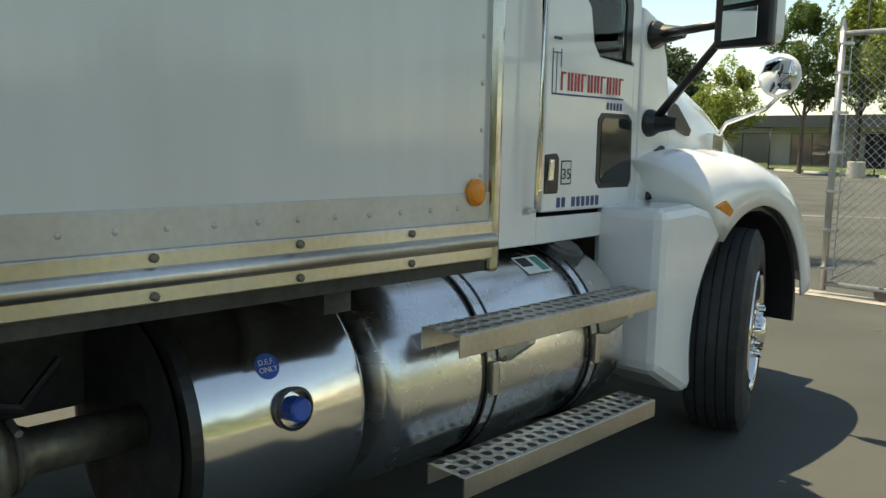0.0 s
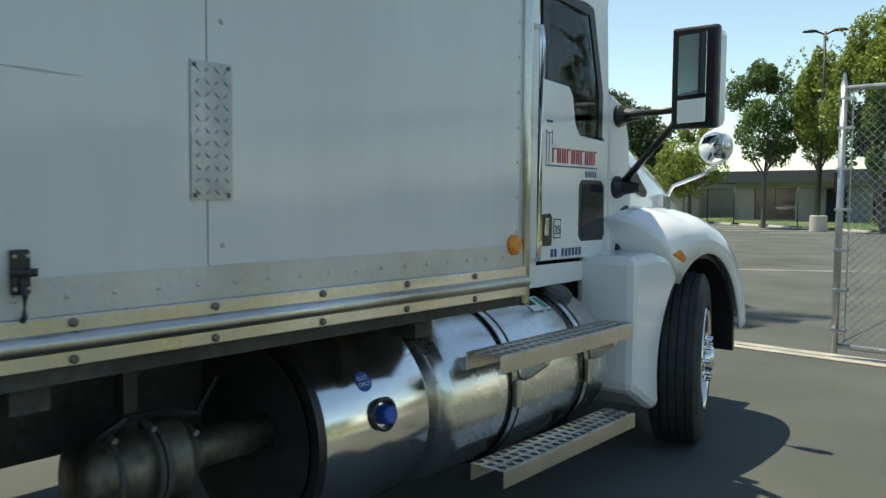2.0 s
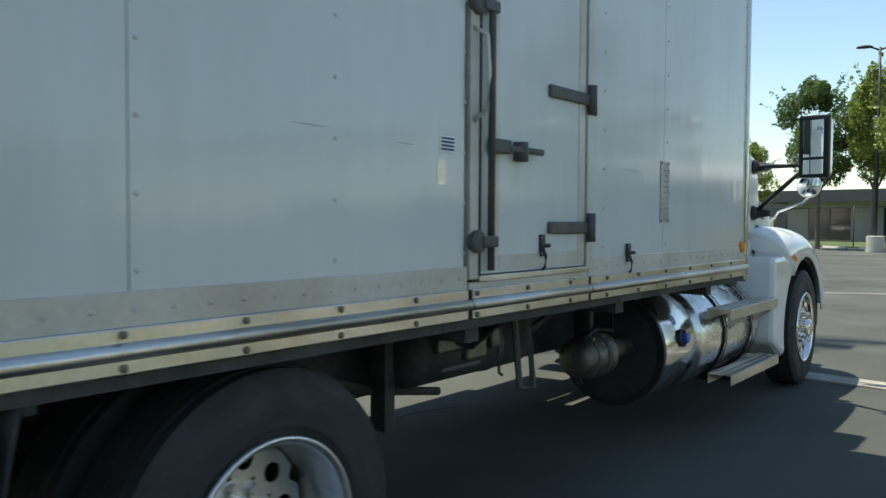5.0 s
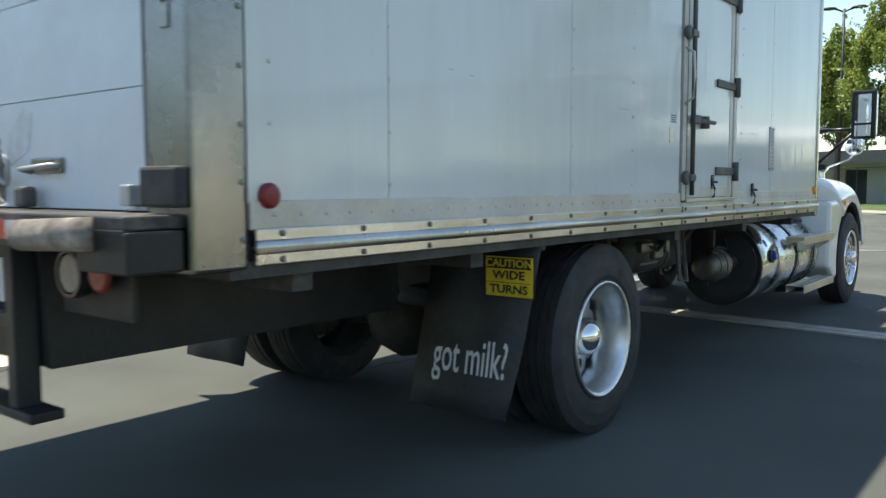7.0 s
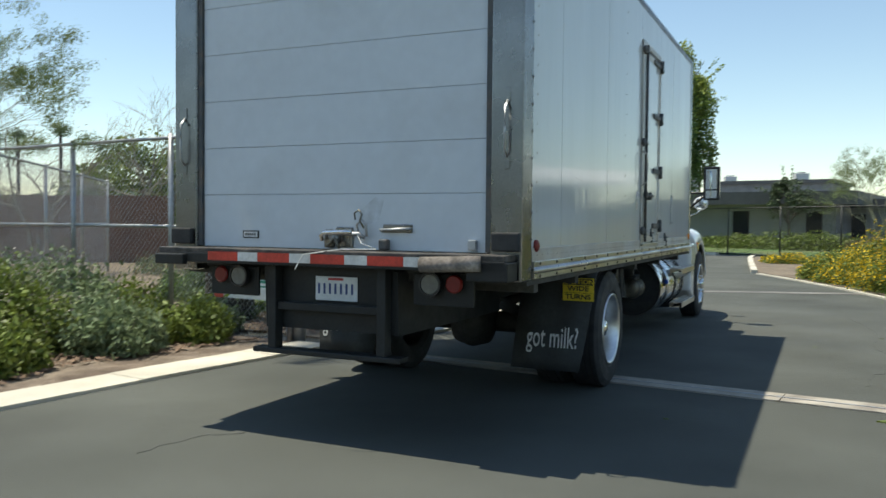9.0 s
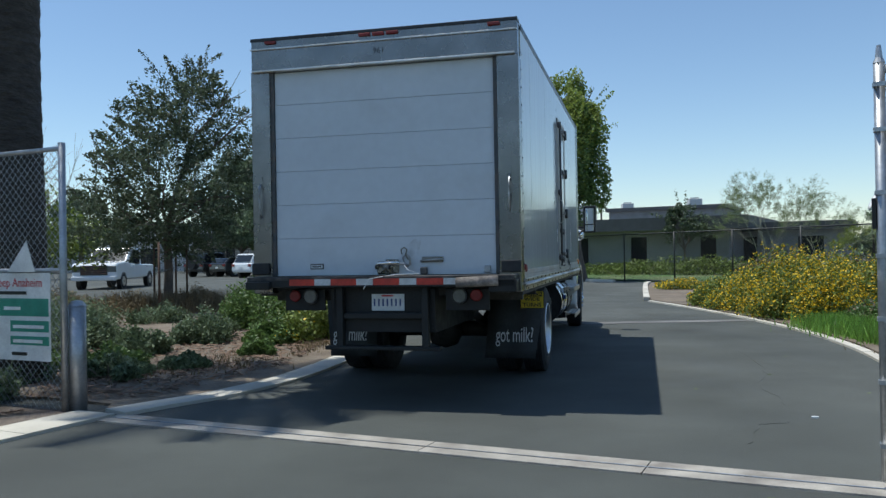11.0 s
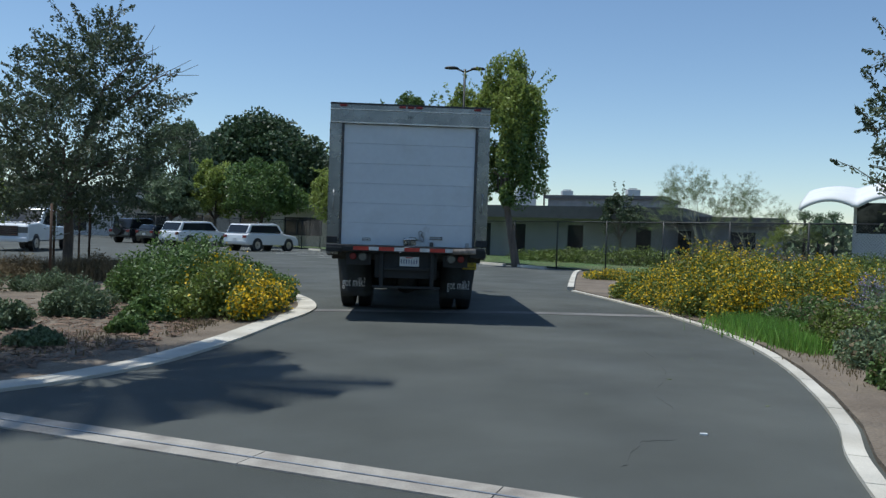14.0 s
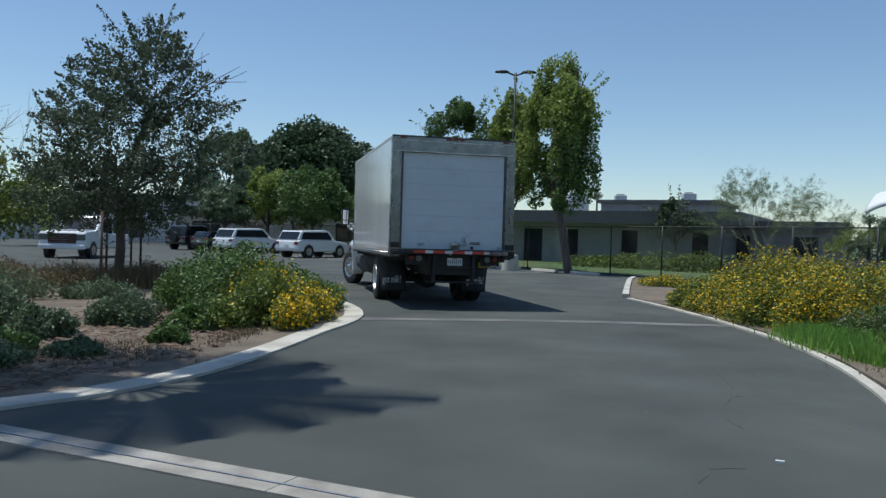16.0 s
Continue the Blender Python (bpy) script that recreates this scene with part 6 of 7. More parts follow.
# palm by the drive
palm = thing("palm_tree", "tall palm with a thick dark rough trunk", "tree", Matrix.Translation((-5.85, 7.9, 0)))
rng = np.random.default_rng(5)
prof = [(0.0, 0.36), (0.3, 0.33)]
zz = 0.5
while zz < 8.2:
    prof += [(zz, 0.30 + 0.02 * math.sin(zz * 1.3)), (zz + 0.05, 0.308 + 0.02 * math.sin(zz * 1.3)), (zz + 0.16, 0.30 + 0.02 * math.sin(zz * 1.3))]
    zz += 0.24
part("trunk", lathe(prof, "Z", 20), M["palm_bark"], palm, smooth=True)
for k_ in range(28):
    a = 2.399 * k_
    rise = 0.95 - 1.3 * (k_ / 28)
    V, F = [], []
    ln = rng.uniform(1.7, 2.5)
    d = Vector((math.cos(a), math.sin(a), 0))
    side = Vector((-d.y, d.x, 0))
    spine = [Vector((0, 0, 8.35)) + d * (0.25 + ln * s_) + Vector((0, 0, ln * (rise * s_ - 0.75 * s_ * s_))) for s_ in np.linspace(0, 1, 12)]
    for i in range(3, 12):
        for w_ in (-1, 1):
            for q in range(3):
                base = spine[i - 1].lerp(spine[i], q / 3)
                tip = base + (d * 0.35 + side * w_ * 0.75).normalized() * (0.55 * math.sin(math.pi * (i + q / 3) / 13) + 0.10) + Vector((0, 0, -0.12))
                o = d * 0.03
                j = len(V)
                V.extend((base - o, base + o, tip))
                F.append((j, j + 1, j + 2))
    j = len(V)
    for p in spine:
        V.extend((p - side * 0.025, p + side * 0.025))
    F.extend((j + 2 * i, j + 2 * i + 1, j + 2 * i + 3, j + 2 * i + 2) for i in range(11))
    raw("frond", V, F, M["mid_leaf"], palm)


def shrub_mesh(rx, ry, h, n, size, mt, seed, lobes=18, aspect=0.5, stalk=0.0, low=0.05):
    rng = np.random.default_rng(seed)
    c = rng.uniform(-1, 1, (lobes, 2))
    c = c / np.maximum(1, np.linalg.norm(c, axis=1))[:, None] * 0.82
    ch = (1 - 0.7 * (c ** 2).sum(1)) * rng.uniform(0.7, 1.1, lobes)
    k_ = rng.integers(0, lobes, n)
    u = rand_unit(rng, n)
    u[:, 2] = np.abs(u[:, 2])
    rad = 0.36 * rng.uniform(0.1, 1.05, n) ** 0.45
    x = (c[k_, 0] + u[:, 0] * rad) * rx
    y = (c[k_, 1] + u[:, 1] * rad) * ry
    z = np.maximum(ch[k_] * h * rng.uniform(0.02, 1.0, n) ** 0.8 * (0.6 + 0.4 * u[:, 2]), low * rng.uniform(0.3, 1, n))
    pts = np.stack([x, y, z], 1)
    if stalk:
        pts[:, 2] += np.where(rng.uniform(size=n) < 0.12, rng.uniform(0, stalk, n), 0)
    return pts, rng, bulk_mesh("foliage", *leaves(rng, pts, size, aspect), mt)


def shrub(name, label, at, rx, ry, h, n, size, mt, seed, flowers=0, fl_mat=None, fl_size=0.05, fl_side=None, stalk=0.0, lobes=18, turn=0, aspect=0.5):
    t = thing(name, label, "shrub", Matrix.Translation((at[0], at[1], 0.02)) @ Matrix.Rotation(radians(turn), 4, "Z"))
    pts, rng, me = shrub_mesh(rx, ry, h, n, size, mt, seed, lobes, aspect, stalk)
    ob = new("foliage", me)
    ob.parent = t
    bm = bmesh.new()
    for i in range(9):
        a = rng.uniform(0, 6.28)
        p = (rx * 0.5 * math.cos(a), ry * 0.5 * math.sin(a), h * rng.uniform(0.4, 0.7))
        tube((p[0] * 0.2, p[1] * 0.2, -0.03), p, 0.012, 0.005, 5, bm, False)
    part("stems", bm, M["twig"], t)
    if flowers:
        w = pts[:, 2] / h + 0.55 * (pts[:, 0] / rx) ** 2 + 0.55 * (pts[:, 1] / ry) ** 2 + rng.normal(size=n) * 0.4
        if fl_side is not None:
            w += (pts[:, 0] * fl_side[0] / rx + pts[:, 1] * fl_side[1] / ry) * 0.9
        sel = pts[np.argsort(-w)[:flowers]]
        sel = sel + rand_unit(rng, len(sel)) * 0.03 + np.array([0, 0, 0.02])
        ob = new("blossom", bulk_mesh("blossom", *leaves(rng, sel, fl_size, 1.0, 0.5), fl_mat))
        ob.parent = t
    return t


G = "bed shrubs"
# right-hand bed: mounds of yellow daisies, purple and grey-green shrubs, long grass
for i, (x, y, rx, ry, h, fl) in enumerate(((5.35, 14.7, 1.0, 1.05, 1.1, 2300), (5.6, 16.2, 1.25, 1.4, 1.5, 2600), (6.8, 15.4, 1.3, 1.3, 1.55, 2500), (5.05, 18.3, 0.9, 1.4, 0.85, 1000), (6.7, 17.7, 1.4, 1.5, 1.5, 1900), (8.1, 16.9, 1.4, 1.4, 1.3, 1500), (7.4, 19.8, 1.5, 1.5, 1.12, 700), (9.3, 19.3, 1.5, 1.5, 1.15, 600), (6.1, 20.8, 1.2, 1.3, 0.9, 300), (9.4, 22.2, 1.6, 1.5, 1.15, 400), (11.2, 21.4, 1.6, 1.6, 1.15, 400), (7.6, 22.6, 1.5, 1.4, 1.0, 250))):
    shrub("flowering_shrub", "green shrub mound thick with yellow daisies", (x, y), rx, ry, h, 19000, 0.07, M["bed_leaf"], 100 + i, int(fl * 2.2), M["petal"], 0.042, (-0.1, -0.45), 0.07, 48)
shrub("flowering_shrub", "small shrub with orange-yellow flowers on the island", (5.9, 27.6), 0.8, 1.0, 0.5, 3000, 0.07, M["bed_leaf"], 120, 600, M["petal"], 0.06)
for i, (x, y, rx, ry, h) in enumerate(((7.9, 14.3, 0.8, 0.8, 1.08), (8.8, 14.6, 0.9, 0.9, 1.12), (9.7, 15.2, 1.0, 1.0, 1.12), (8.7, 13.2, 0.9, 0.8, 1.0))):
    shrub("lavender_shrub", "grey-green shrub topped with violet flower spikes", (x, y), rx, ry, h, 9000, 0.06, M["sage_leaf"], 130 + i, 3200, M["violet"], 0.04, None, 0.12)
for i, (x, y, rx, ry, h) in enumerate(((6.0, 12.9, 0.7, 0.7, 0.72), (7.0, 12.4, 0.8, 0.8, 0.85), (5.55, 10.6, 0.62, 0.62, 0.75), (6.5, 11.2, 0.8, 0.8, 0.85), (5.2, 9.2, 0.55, 0.55, 0.68), (6.2, 9.6, 0.8, 0.8, 0.9), (4.75, 7.7, 0.45, 0.45, 0.55), (5.8, 8.0, 0.75, 0.75, 0.8), (4.6, 6.2, 0.45, 0.5, 0.5), (5.4, 6.6, 0.6, 0.6, 0.7), (4.4, 4.6, 0.5, 0.6, 0.5))):
    shrub("grey_shrub", "dull grey-green twiggy shrub on dry soil", (x, y), rx, ry, h, 9000, 0.06, (M["mid_leaf"], M["sage_leaf"], M["bed_leaf"])[i % 3], 140 + i, 420, M["dry_leaf"], 0.05, None, 0.1)
# left-hand island
for i, (x, y, rx, ry, h, fl) in enumerate(((-3.3, 12.9, 0.85, 1.5, 1.05, 1500), (-3.95, 13.5, 0.9, 1.4, 1.32, 900), (-4.7, 14.7, 0.95, 1.2, 1.4, 40), (-4.0, 11.6, 0.42, 0.42, 0.38, 12), (-3.5, 15.2, 0.9, 1.2, 0.95, 200))):
    shrub("flowering_shrub", "leafy green shrub with yellow daisies beside the kerb", (x, y), rx, ry, h, 19000, 0.07, M["bed_leaf"] if i < 1 else M["mid_leaf"], 160 + i, fl, M["petal"], 0.05, (2.0, -0.7), 0.1, 32)
for i, (x, y, r, h) in enumerate(((-5.1, 11.85, 0.5, 0.66), (-6.9, 11.3, 0.65, 0.75), (-5.4, 9.0, 0.5, 0.36), (-7.0, 9.6, 0.6, 0.66), (-6.0, 7.9, 0.5, 0.40), (-3.75, 10.1, 0.25, 0.28), (-4.9, 8.1, 0.45, 0.3), (-5.45, 10.2, 0.4, 0.55), (-6.4, 8.9, 0.5, 0.45), (-4.3, 8.9, 0.3, 0.22), (-8.0, 12.4, 0.8, 0.8), (-7.6, 10.6, 0.7, 0.7))):
    shrub("green_shrub", "round dark-green shrub in mulch", (x, y), r, r, h, 6500, 0.06, M["mid_leaf"] if i % 3 == 2 else M["grey_leaf"], 180 + i, 0)
for i, (x, y, r, h) in enumerate(((-9.0, 15.0, 1.0, 0.75), (-10.8, 16.4, 1.2, 0.8), (-9.6, 18.6, 0.7, 0.8), (-8.1, 19.6, 0.7, 0.75), (-12.5, 20.5, 1.0, 0.8), (-7.6, 16.0, 0.6, 0.5))):
    shrub("dry_shrub", "tawny dry grass clump in the island", (x, y), r, r, h, 3000, 0.12, M["dry_leaf"] if i in (2, 3, 4) else M["grey_leaf"], 190 + i, 400 if i < 2 else 0, M["dry_leaf"], 0.06, aspect=0.16)
# left bed before the gate
for i, (x, y, r, h) in enumerate(((-6.15, 3.75, 0.42, 0.55), (-5.75, 5.0, 0.45, 0.62), (-6.9, 4.6, 0.8, 0.85), (-7.2, 5.9, 0.9, 0.9), (-8.4, 4.6, 1.1, 0.95), (-8.8, 6.3, 1.1, 1.0), (-10.2, 5.4, 1.2, 1.0), (-7.9, 3.2, 0.8, 0.85), (-9.6, 3.6, 1.2, 1.0), (-11.6, 7.0, 1.3, 1.0), (-12.6, 5.0, 1.4, 1.0), (-10.8, 2.2, 1.2, 0.9), (-5.35, 5.95, 0.4, 0.5), (-6.3, 5.4, 0.55, 0.7), (-6.6, 6.6, 0.6, 0.75), (-5.5, 6.6, 0.35, 0.5), (-7.3, 3.9, 0.6, 0.7), (-7.2, 1.9, 0.7, 0.7), (-8.6, 1.6, 0.9, 0.8))):
    shrub("sage_shrub" if i % 2 else "green_shrub", "leafy green shrub with pale seed heads beside the fence" if i % 2 else "low dark-green shrub in brown mulch", (x, y), r, r, h * (1.18 if r > 0.7 else 1), 13000 if r > 0.7 else 5000, 0.07, M["sage_leaf"] if i % 2 else M["bed_leaf"], 210 + i, 1500 if r > 0.7 else 0, M["seed"], 0.03, None, 0.22, 30)


def blades(name, label, spots, n, h, mt, seed):
    rng = np.random.default_rng(seed)
    P = np.concatenate([np.stack([rng.normal(x, sx, int(n / len(spots))), rng.normal(y, sy, int(n / len(spots))), np.full(int(n / len(spots)), 0.03)], 1) for x, y, sx, sy in spots])
    m_ = len(P)
    a = rng.uniform(0, 6.28, m_)
    hh = h * rng.uniform(0.5, 1.2, m_)
    w = np.stack([np.cos(a), np.sin(a), np.zeros(m_)], 1) * 0.009
    tip = P + np.stack([rng.normal(0, 0.25, m_) * hh, rng.normal(0, 0.25, m_) * hh, hh], 1)
    V = np.stack([P - w, P + w, tip], 1).reshape(-1, 3)
    ob = new(name, bulk_mesh(name, V, np.arange(3 * m_).reshape(m_, 3), mt))
    return tagged(ob, label, "grass", "", "stuff")


blades("long_grass", "tall fresh green grass beside the kerb", [(5.0, 12.6, 0.24, 0.5), (5.05, 11.6, 0.26, 0.45), (5.4, 13.0, 0.35, 0.3), (4.8, 10.6, 0.12, 0.3), (5.35, 12.0, 0.4, 0.6)], 8000, 0.25, M["grass_leaf"], 3)
blades("dry_grass", "sparse dry grass on bare soil", [(4.6, 8.6, 0.2, 0.8), (-3.2, 11.0, 0.12, 0.5), (-5.2, 8.2, 0.6, 0.4), (-3.9, 9.3, 0.3, 0.6)], 1500, 0.07, M["dry_leaf"], 4)
blades("dry_grass", "dry tawny grass by the stakes", [(-9.3, 19.6, 0.8, 0.5), (-7.9, 19.8, 0.6, 0.5)], 5000, 0.5, M["dry_leaf"], 6)

# wood chips and crumbs of bark
rng = np.random.default_rng(8)
V, F = [], []
for i in range(3600):
    if i % 2:
        y = rng.uniform(-2, 6.2)
        x = -5.35 - (y < 3) * (3 - y) * 0.45 - abs(rng.normal(0, 0.9)) + max(0, y - 4.2) * 0.55 - 0.35
    else:
        y = rng.uniform(6.8, 14)
        x = -3.1 - abs(rng.normal(0, 1.7)) - max(0, 9 - y) * 0.35
    a, l, w = rng.uniform(0, 6.28), rng.uniform(0.02, 0.09), rng.uniform(0.008, 0.02)
    d, e = Vector((math.cos(a), math.sin(a), rng.uniform(-0.2, 0.2))) * l, Vector((-math.sin(a), math.cos(a), rng.uniform(-0.4, 0.4))) * w
    c = Vector((x, y, 0.045))
    j = len(V)
    V.extend((c - d - e, c + d - e, c + d + e, c - d + e, c + Vector((0, 0, 0.012))))
    F.extend(((j, j + 1, j + 4), (j + 1, j + 2, j + 4), (j + 2, j + 3, j + 4), (j + 3, j, j + 4)))
tagged(raw("wood_chips", V, F, M["chip"]), "scattered brown wood chips and bark", "mulch", "", "stuff")
litter = thing("paper_scrap", "small crumpled white scrap on the asphalt", "litter", Matrix.Translation((1.98, 5.79, 0.0)))
part("scrap", prism([(-0.03, -0.012), (0.02, -0.02), (0.035, 0.008), (-0.02, 0.018)], 0.0, 0.012, "Z"), M["sign_white"], litter)
leaf_l = thing("fallen_leaf", "pale dry leaf on the asphalt", "leaf", Matrix.Translation((0.9, 3.6, 0)), "litter")
part("leaf_blade", prism([(-0.07, 0), (-0.02, -0.03), (0.06, -0.01), (0.07, 0.02), (0, 0.035)], 0.0, 0.01, "Z"), M["bed_leaf"], leaf_l)
for x, y in ((2.4, 8.1), (0.8, 9.4), (2.9, 6.9), (-0.6, 3.4), (1.4, 7.2), (3.1, 9.6)):
    copy_thing(leaf_l, pose(x, y, 0, 0, 0, 70 * x) @ Matrix.Scale(0.35, 4)).scale = (0.35, 0.35, 0.35)
vb = thing("valve_box", "green plastic valve box lid in the mulch", "valve box", Matrix.Translation((-6.25, 3.1, 0.02)) @ Matrix.Rotation(radians(-65), 4, "Z"))
part("lid", box(-0.13, 0.13, -0.2, 0.2, 0, 0.04), M["lid"], vb, bevel=0.01)
for x, y, h in ((-8.05, 17.1, 1.75), (-9.6, 22.0, 1.95), (-9.9, 21.2, 1.9), (-8.9, 21.0, 1.9)):
    sk = thing("tree_stake", "dark wooden stake beside the young oak", "stake", Matrix.Translation((x, y, 0)), "tree stakes")
    part("pole", tube((0, 0, -0.02), (0, 0, h), 0.032, 0.028, 8), M["stake"], sk, smooth=True)
tie = thing("tree_tie", "black rubber tie round the young oak", "tie", Matrix.Translation((0, 0, 0)))
part("strap", pipe([(-8.05, 17.1, 1.05), (-9.1, 20.3, 1.1), (-9.6, 22.0, 1.1)], 0.012, 6), M["plastic"], tie)

# ---- car park things ----
ws = thing("wheel_stop", "white concrete wheel stop", "wheel stop", by_fence(0.85, -1.05), "wheel stops")
part("block", prism([(-0.09, 0), (0.09, 0), (0.06, 0.12), (-0.06, 0.12)], -0.92, 0.92, "Y"), M["concrete"], ws, at=Matrix.Rotation(radians(90), 4, "Z"), bevel=0.01)
for n in (-0.1, -1.05, -2.0, -2.9, -3.8, -4.7, -5.6, -6.5):
    copy_thing(ws, by_fence(n, -1.05))

lp = thing("street_lamp", "black twin-head car park lamp on a concrete base", "street lamp", Matrix.Translation((1.12, 38.0, 0)))
part("concrete_base", lathe([(0, 0.38), (0.72, 0.38), (0.74, 0.36)], "Z", 28), M["concrete"], lp, "pale round concrete base", smooth=False)
part("pole", tube((0, 0, 0.74), (0, 0, 9.1), 0.075, 0.055, 12), M["dark_fence"], lp, smooth=True)
for s in (-1, 1):
    part("arm", pipe([(0, 0, 8.95), (s * 0.2, 0, 9.05), (s * 0.4, 0, 9.12)], 0.04), M["dark_fence"], lp, smooth=True)
    part("lamp_head", lathe([(0, 0.26), (0.05, 0.28), (0.12, 0.2), (0.15, 0.05)], "Z", 20), M["dark_fence"], lp, smooth=True, at=Matrix.Translation((s * 0.62, 0, 9.1)) @ Matrix.Diagonal((1.25, 0.7, 0.8, 1)))
lp2 = copy_thing(lp, pose(-22.5, 74, 0, 0, 0, 20))


def car(name, label, at, yaw, L, W, H, paint, kind):
    """Parked car, nose along +y of its own space, built from its side outline."""
    c = thing(name, label, "car", pose(at[0], at[1], 0, 0, 0, yaw), "parked cars")
    h = L / 2
    if kind == "pickup":
        low = [(-h, 0.55), (-h, 1.12), (-0.2, 1.16), (h - 1.25, 1.30), (h - 0.12, 1.24), (h, 1.12), (h, 0.45), (-h + 0.1, 0.5)]
        top = [(-1.0, 1.12), (-0.88, H - 0.05), (0.5, H), (1.3, 1.24)]
    else:
        low = [(-h, 0.5), (-h + 0.03, 0.98), (-h + 0.2, 1.05), (h - 1.35, 1.06), (h - 0.25, 0.92), (h, 0.7), (h, 0.35), (-h + 0.1, 0.38)]
        top = [(-h + 0.1, 1.03), (-h + 0.45, H - 0.07), (0.1, H), (0.55, H - 0.06), (h - 1.25, 1.05)]
    b = part("body", prism(low, -W / 2, W / 2), paint, c, bevel=0.09)
    b.modifiers["bevel"].segments = 3
    r = part("roof", prism(top, -W / 2 + 0.1, W / 2 - 0.1), paint, c, bevel=0.09)
    y0, y1 = top[0][0], top[-1][0]
    for s in (-1, 1):
        a, e = sorted((s * (W / 2 - 0.105), s * (W / 2 - 0.088)))
        ins = [(y0 + 0.3, 1.1), (y0 + 0.45, H - 0.16), (min(0.35, y1 - 0.6), H - 0.13), (y1 - 0.28, 1.1)]
        part("side_window", prism(ins, a, e), M["car_glass"], c, bevel=0.004)
        part("door_mirror", box(*sorted((s * (W / 2 - 0.02), s * (W / 2 + 0.16))), y1 - 0.5, y1 - 0.4, 1.02, 1.16), paint, c, bevel=0.03)
        for yy in (-h + 0.95, h - 0.95):
            w_ = part("wheel", lathe([(-0.11, 0.22), (-0.12, 0.33), (-0.08, 0.37), (0.08, 0.37), (0.12, 0.33), (0.11, 0.22)], "X", 24), M["rubber"], c, at=Matrix.Translation((s * (W / 2 - 0.1), yy, 0.37)))
            part("rim", lathe([(s * 0.10, 0.23), (s * 0.125, 0.22), (s * 0.11, 0.05)], "X", 16), M["alu"], w_)
            part("arch", lathe([(s * -0.1, 0.43), (s * 0.105, 0.43)], "X", 24), M["plastic"], c, at=Matrix.Translation((s * (W / 2 - 0.1), yy, 0.37)))
    for nm, lo_, hi_ in (("rear_window", top[0], top[1]), ("windscreen", top[-1], top[-2])):
        lo_, hi_ = Vector(lo_), Vector(hi_)
        out = 0.012 if nm == "windscreen" else -0.012
        a_, b_ = lo_.lerp(hi_, 0.10), lo_.lerp(hi_, 0.86)
        part(nm, prism([(a_.x + out, a_.y), (b_.x + out, b_.y + 0.006), (b_.x - out * 2, b_.y), (a_.x - out * 2, a_.y)], -W / 2 + 0.2, W / 2 - 0.2), M["car_glass"], c)
    for s in (-1, 1):
        part("tail_light", box(*sorted((s * (W / 2 - 0.3), s * (W / 2 - 0.03))), -h - 0.015, -h + 0.05, 0.78, 0.95), M["red"], c, bevel=0.01)
        part("headlight", box(*sorted((s * (W / 2 - 0.42), s * (W / 2 - 0.02))), h - 0.12, h + 0.012, 0.72 if kind != "pickup" else 0.82, 0.85 if kind != "pickup" else 1.10), M["lens"], c, bevel=0.02)
    part("plate", box(-0.15, 0.15, -h - 0.02, -h, 0.62, 0.77), M["num_plate"], c)
    if kind == "pickup":
        part("grille", box(-0.62, 0.62, h - 0.02, h + 0.025, 0.68, 1.13), M["plastic"], c, "black barred grille", bevel=0.02)
        for z in (0.74, 0.83, 0.92, 1.01, 1.09):
            part("grille_bar", box(-0.58, 0.58, h + 0.02, h + 0.036, z, z + 0.02), M["chrome"], c)
        part("front_bumper", box(-W / 2, W / 2, h - 0.1, h + 0.08, 0.42, 0.64), paint, c, bevel=0.05)
    if kind == "jeep":
        part("spare_wheel", lathe([(-h - 0.22, 0.36), (-h - 0.02, 0.38)], "Y", 24), M["rubber"], c, at=Matrix.Translation((0, 0, 0.95)))
    return c


car("pickup_truck", "white pickup truck parked facing the drive", (-19.2, 38.6), 186, 5.8, 2.06, 2.0, M["car_white"], "pickup")
car("parked_car", "white crossover car parked by the fence", (-10.6, 49.8), -30, 4.7, 1.86, 1.68, M["car_white"], "suv")
car("parked_car", "white estate car parked by the fence", (-16.2, 55.4), -30, 5.0, 1.9, 1.72, M["car_white"], "suv")
car("parked_car", "dark saloon parked between lighter cars", (-19.6, 60.0), -30, 4.6, 1.8, 1.45, M["car_dark"], "suv")
car("parked_car", "dark off-road car with a spare wheel behind", (-22.2, 61.0), -20, 4.2, 1.85, 1.85, M["car_dark"], "jeep")


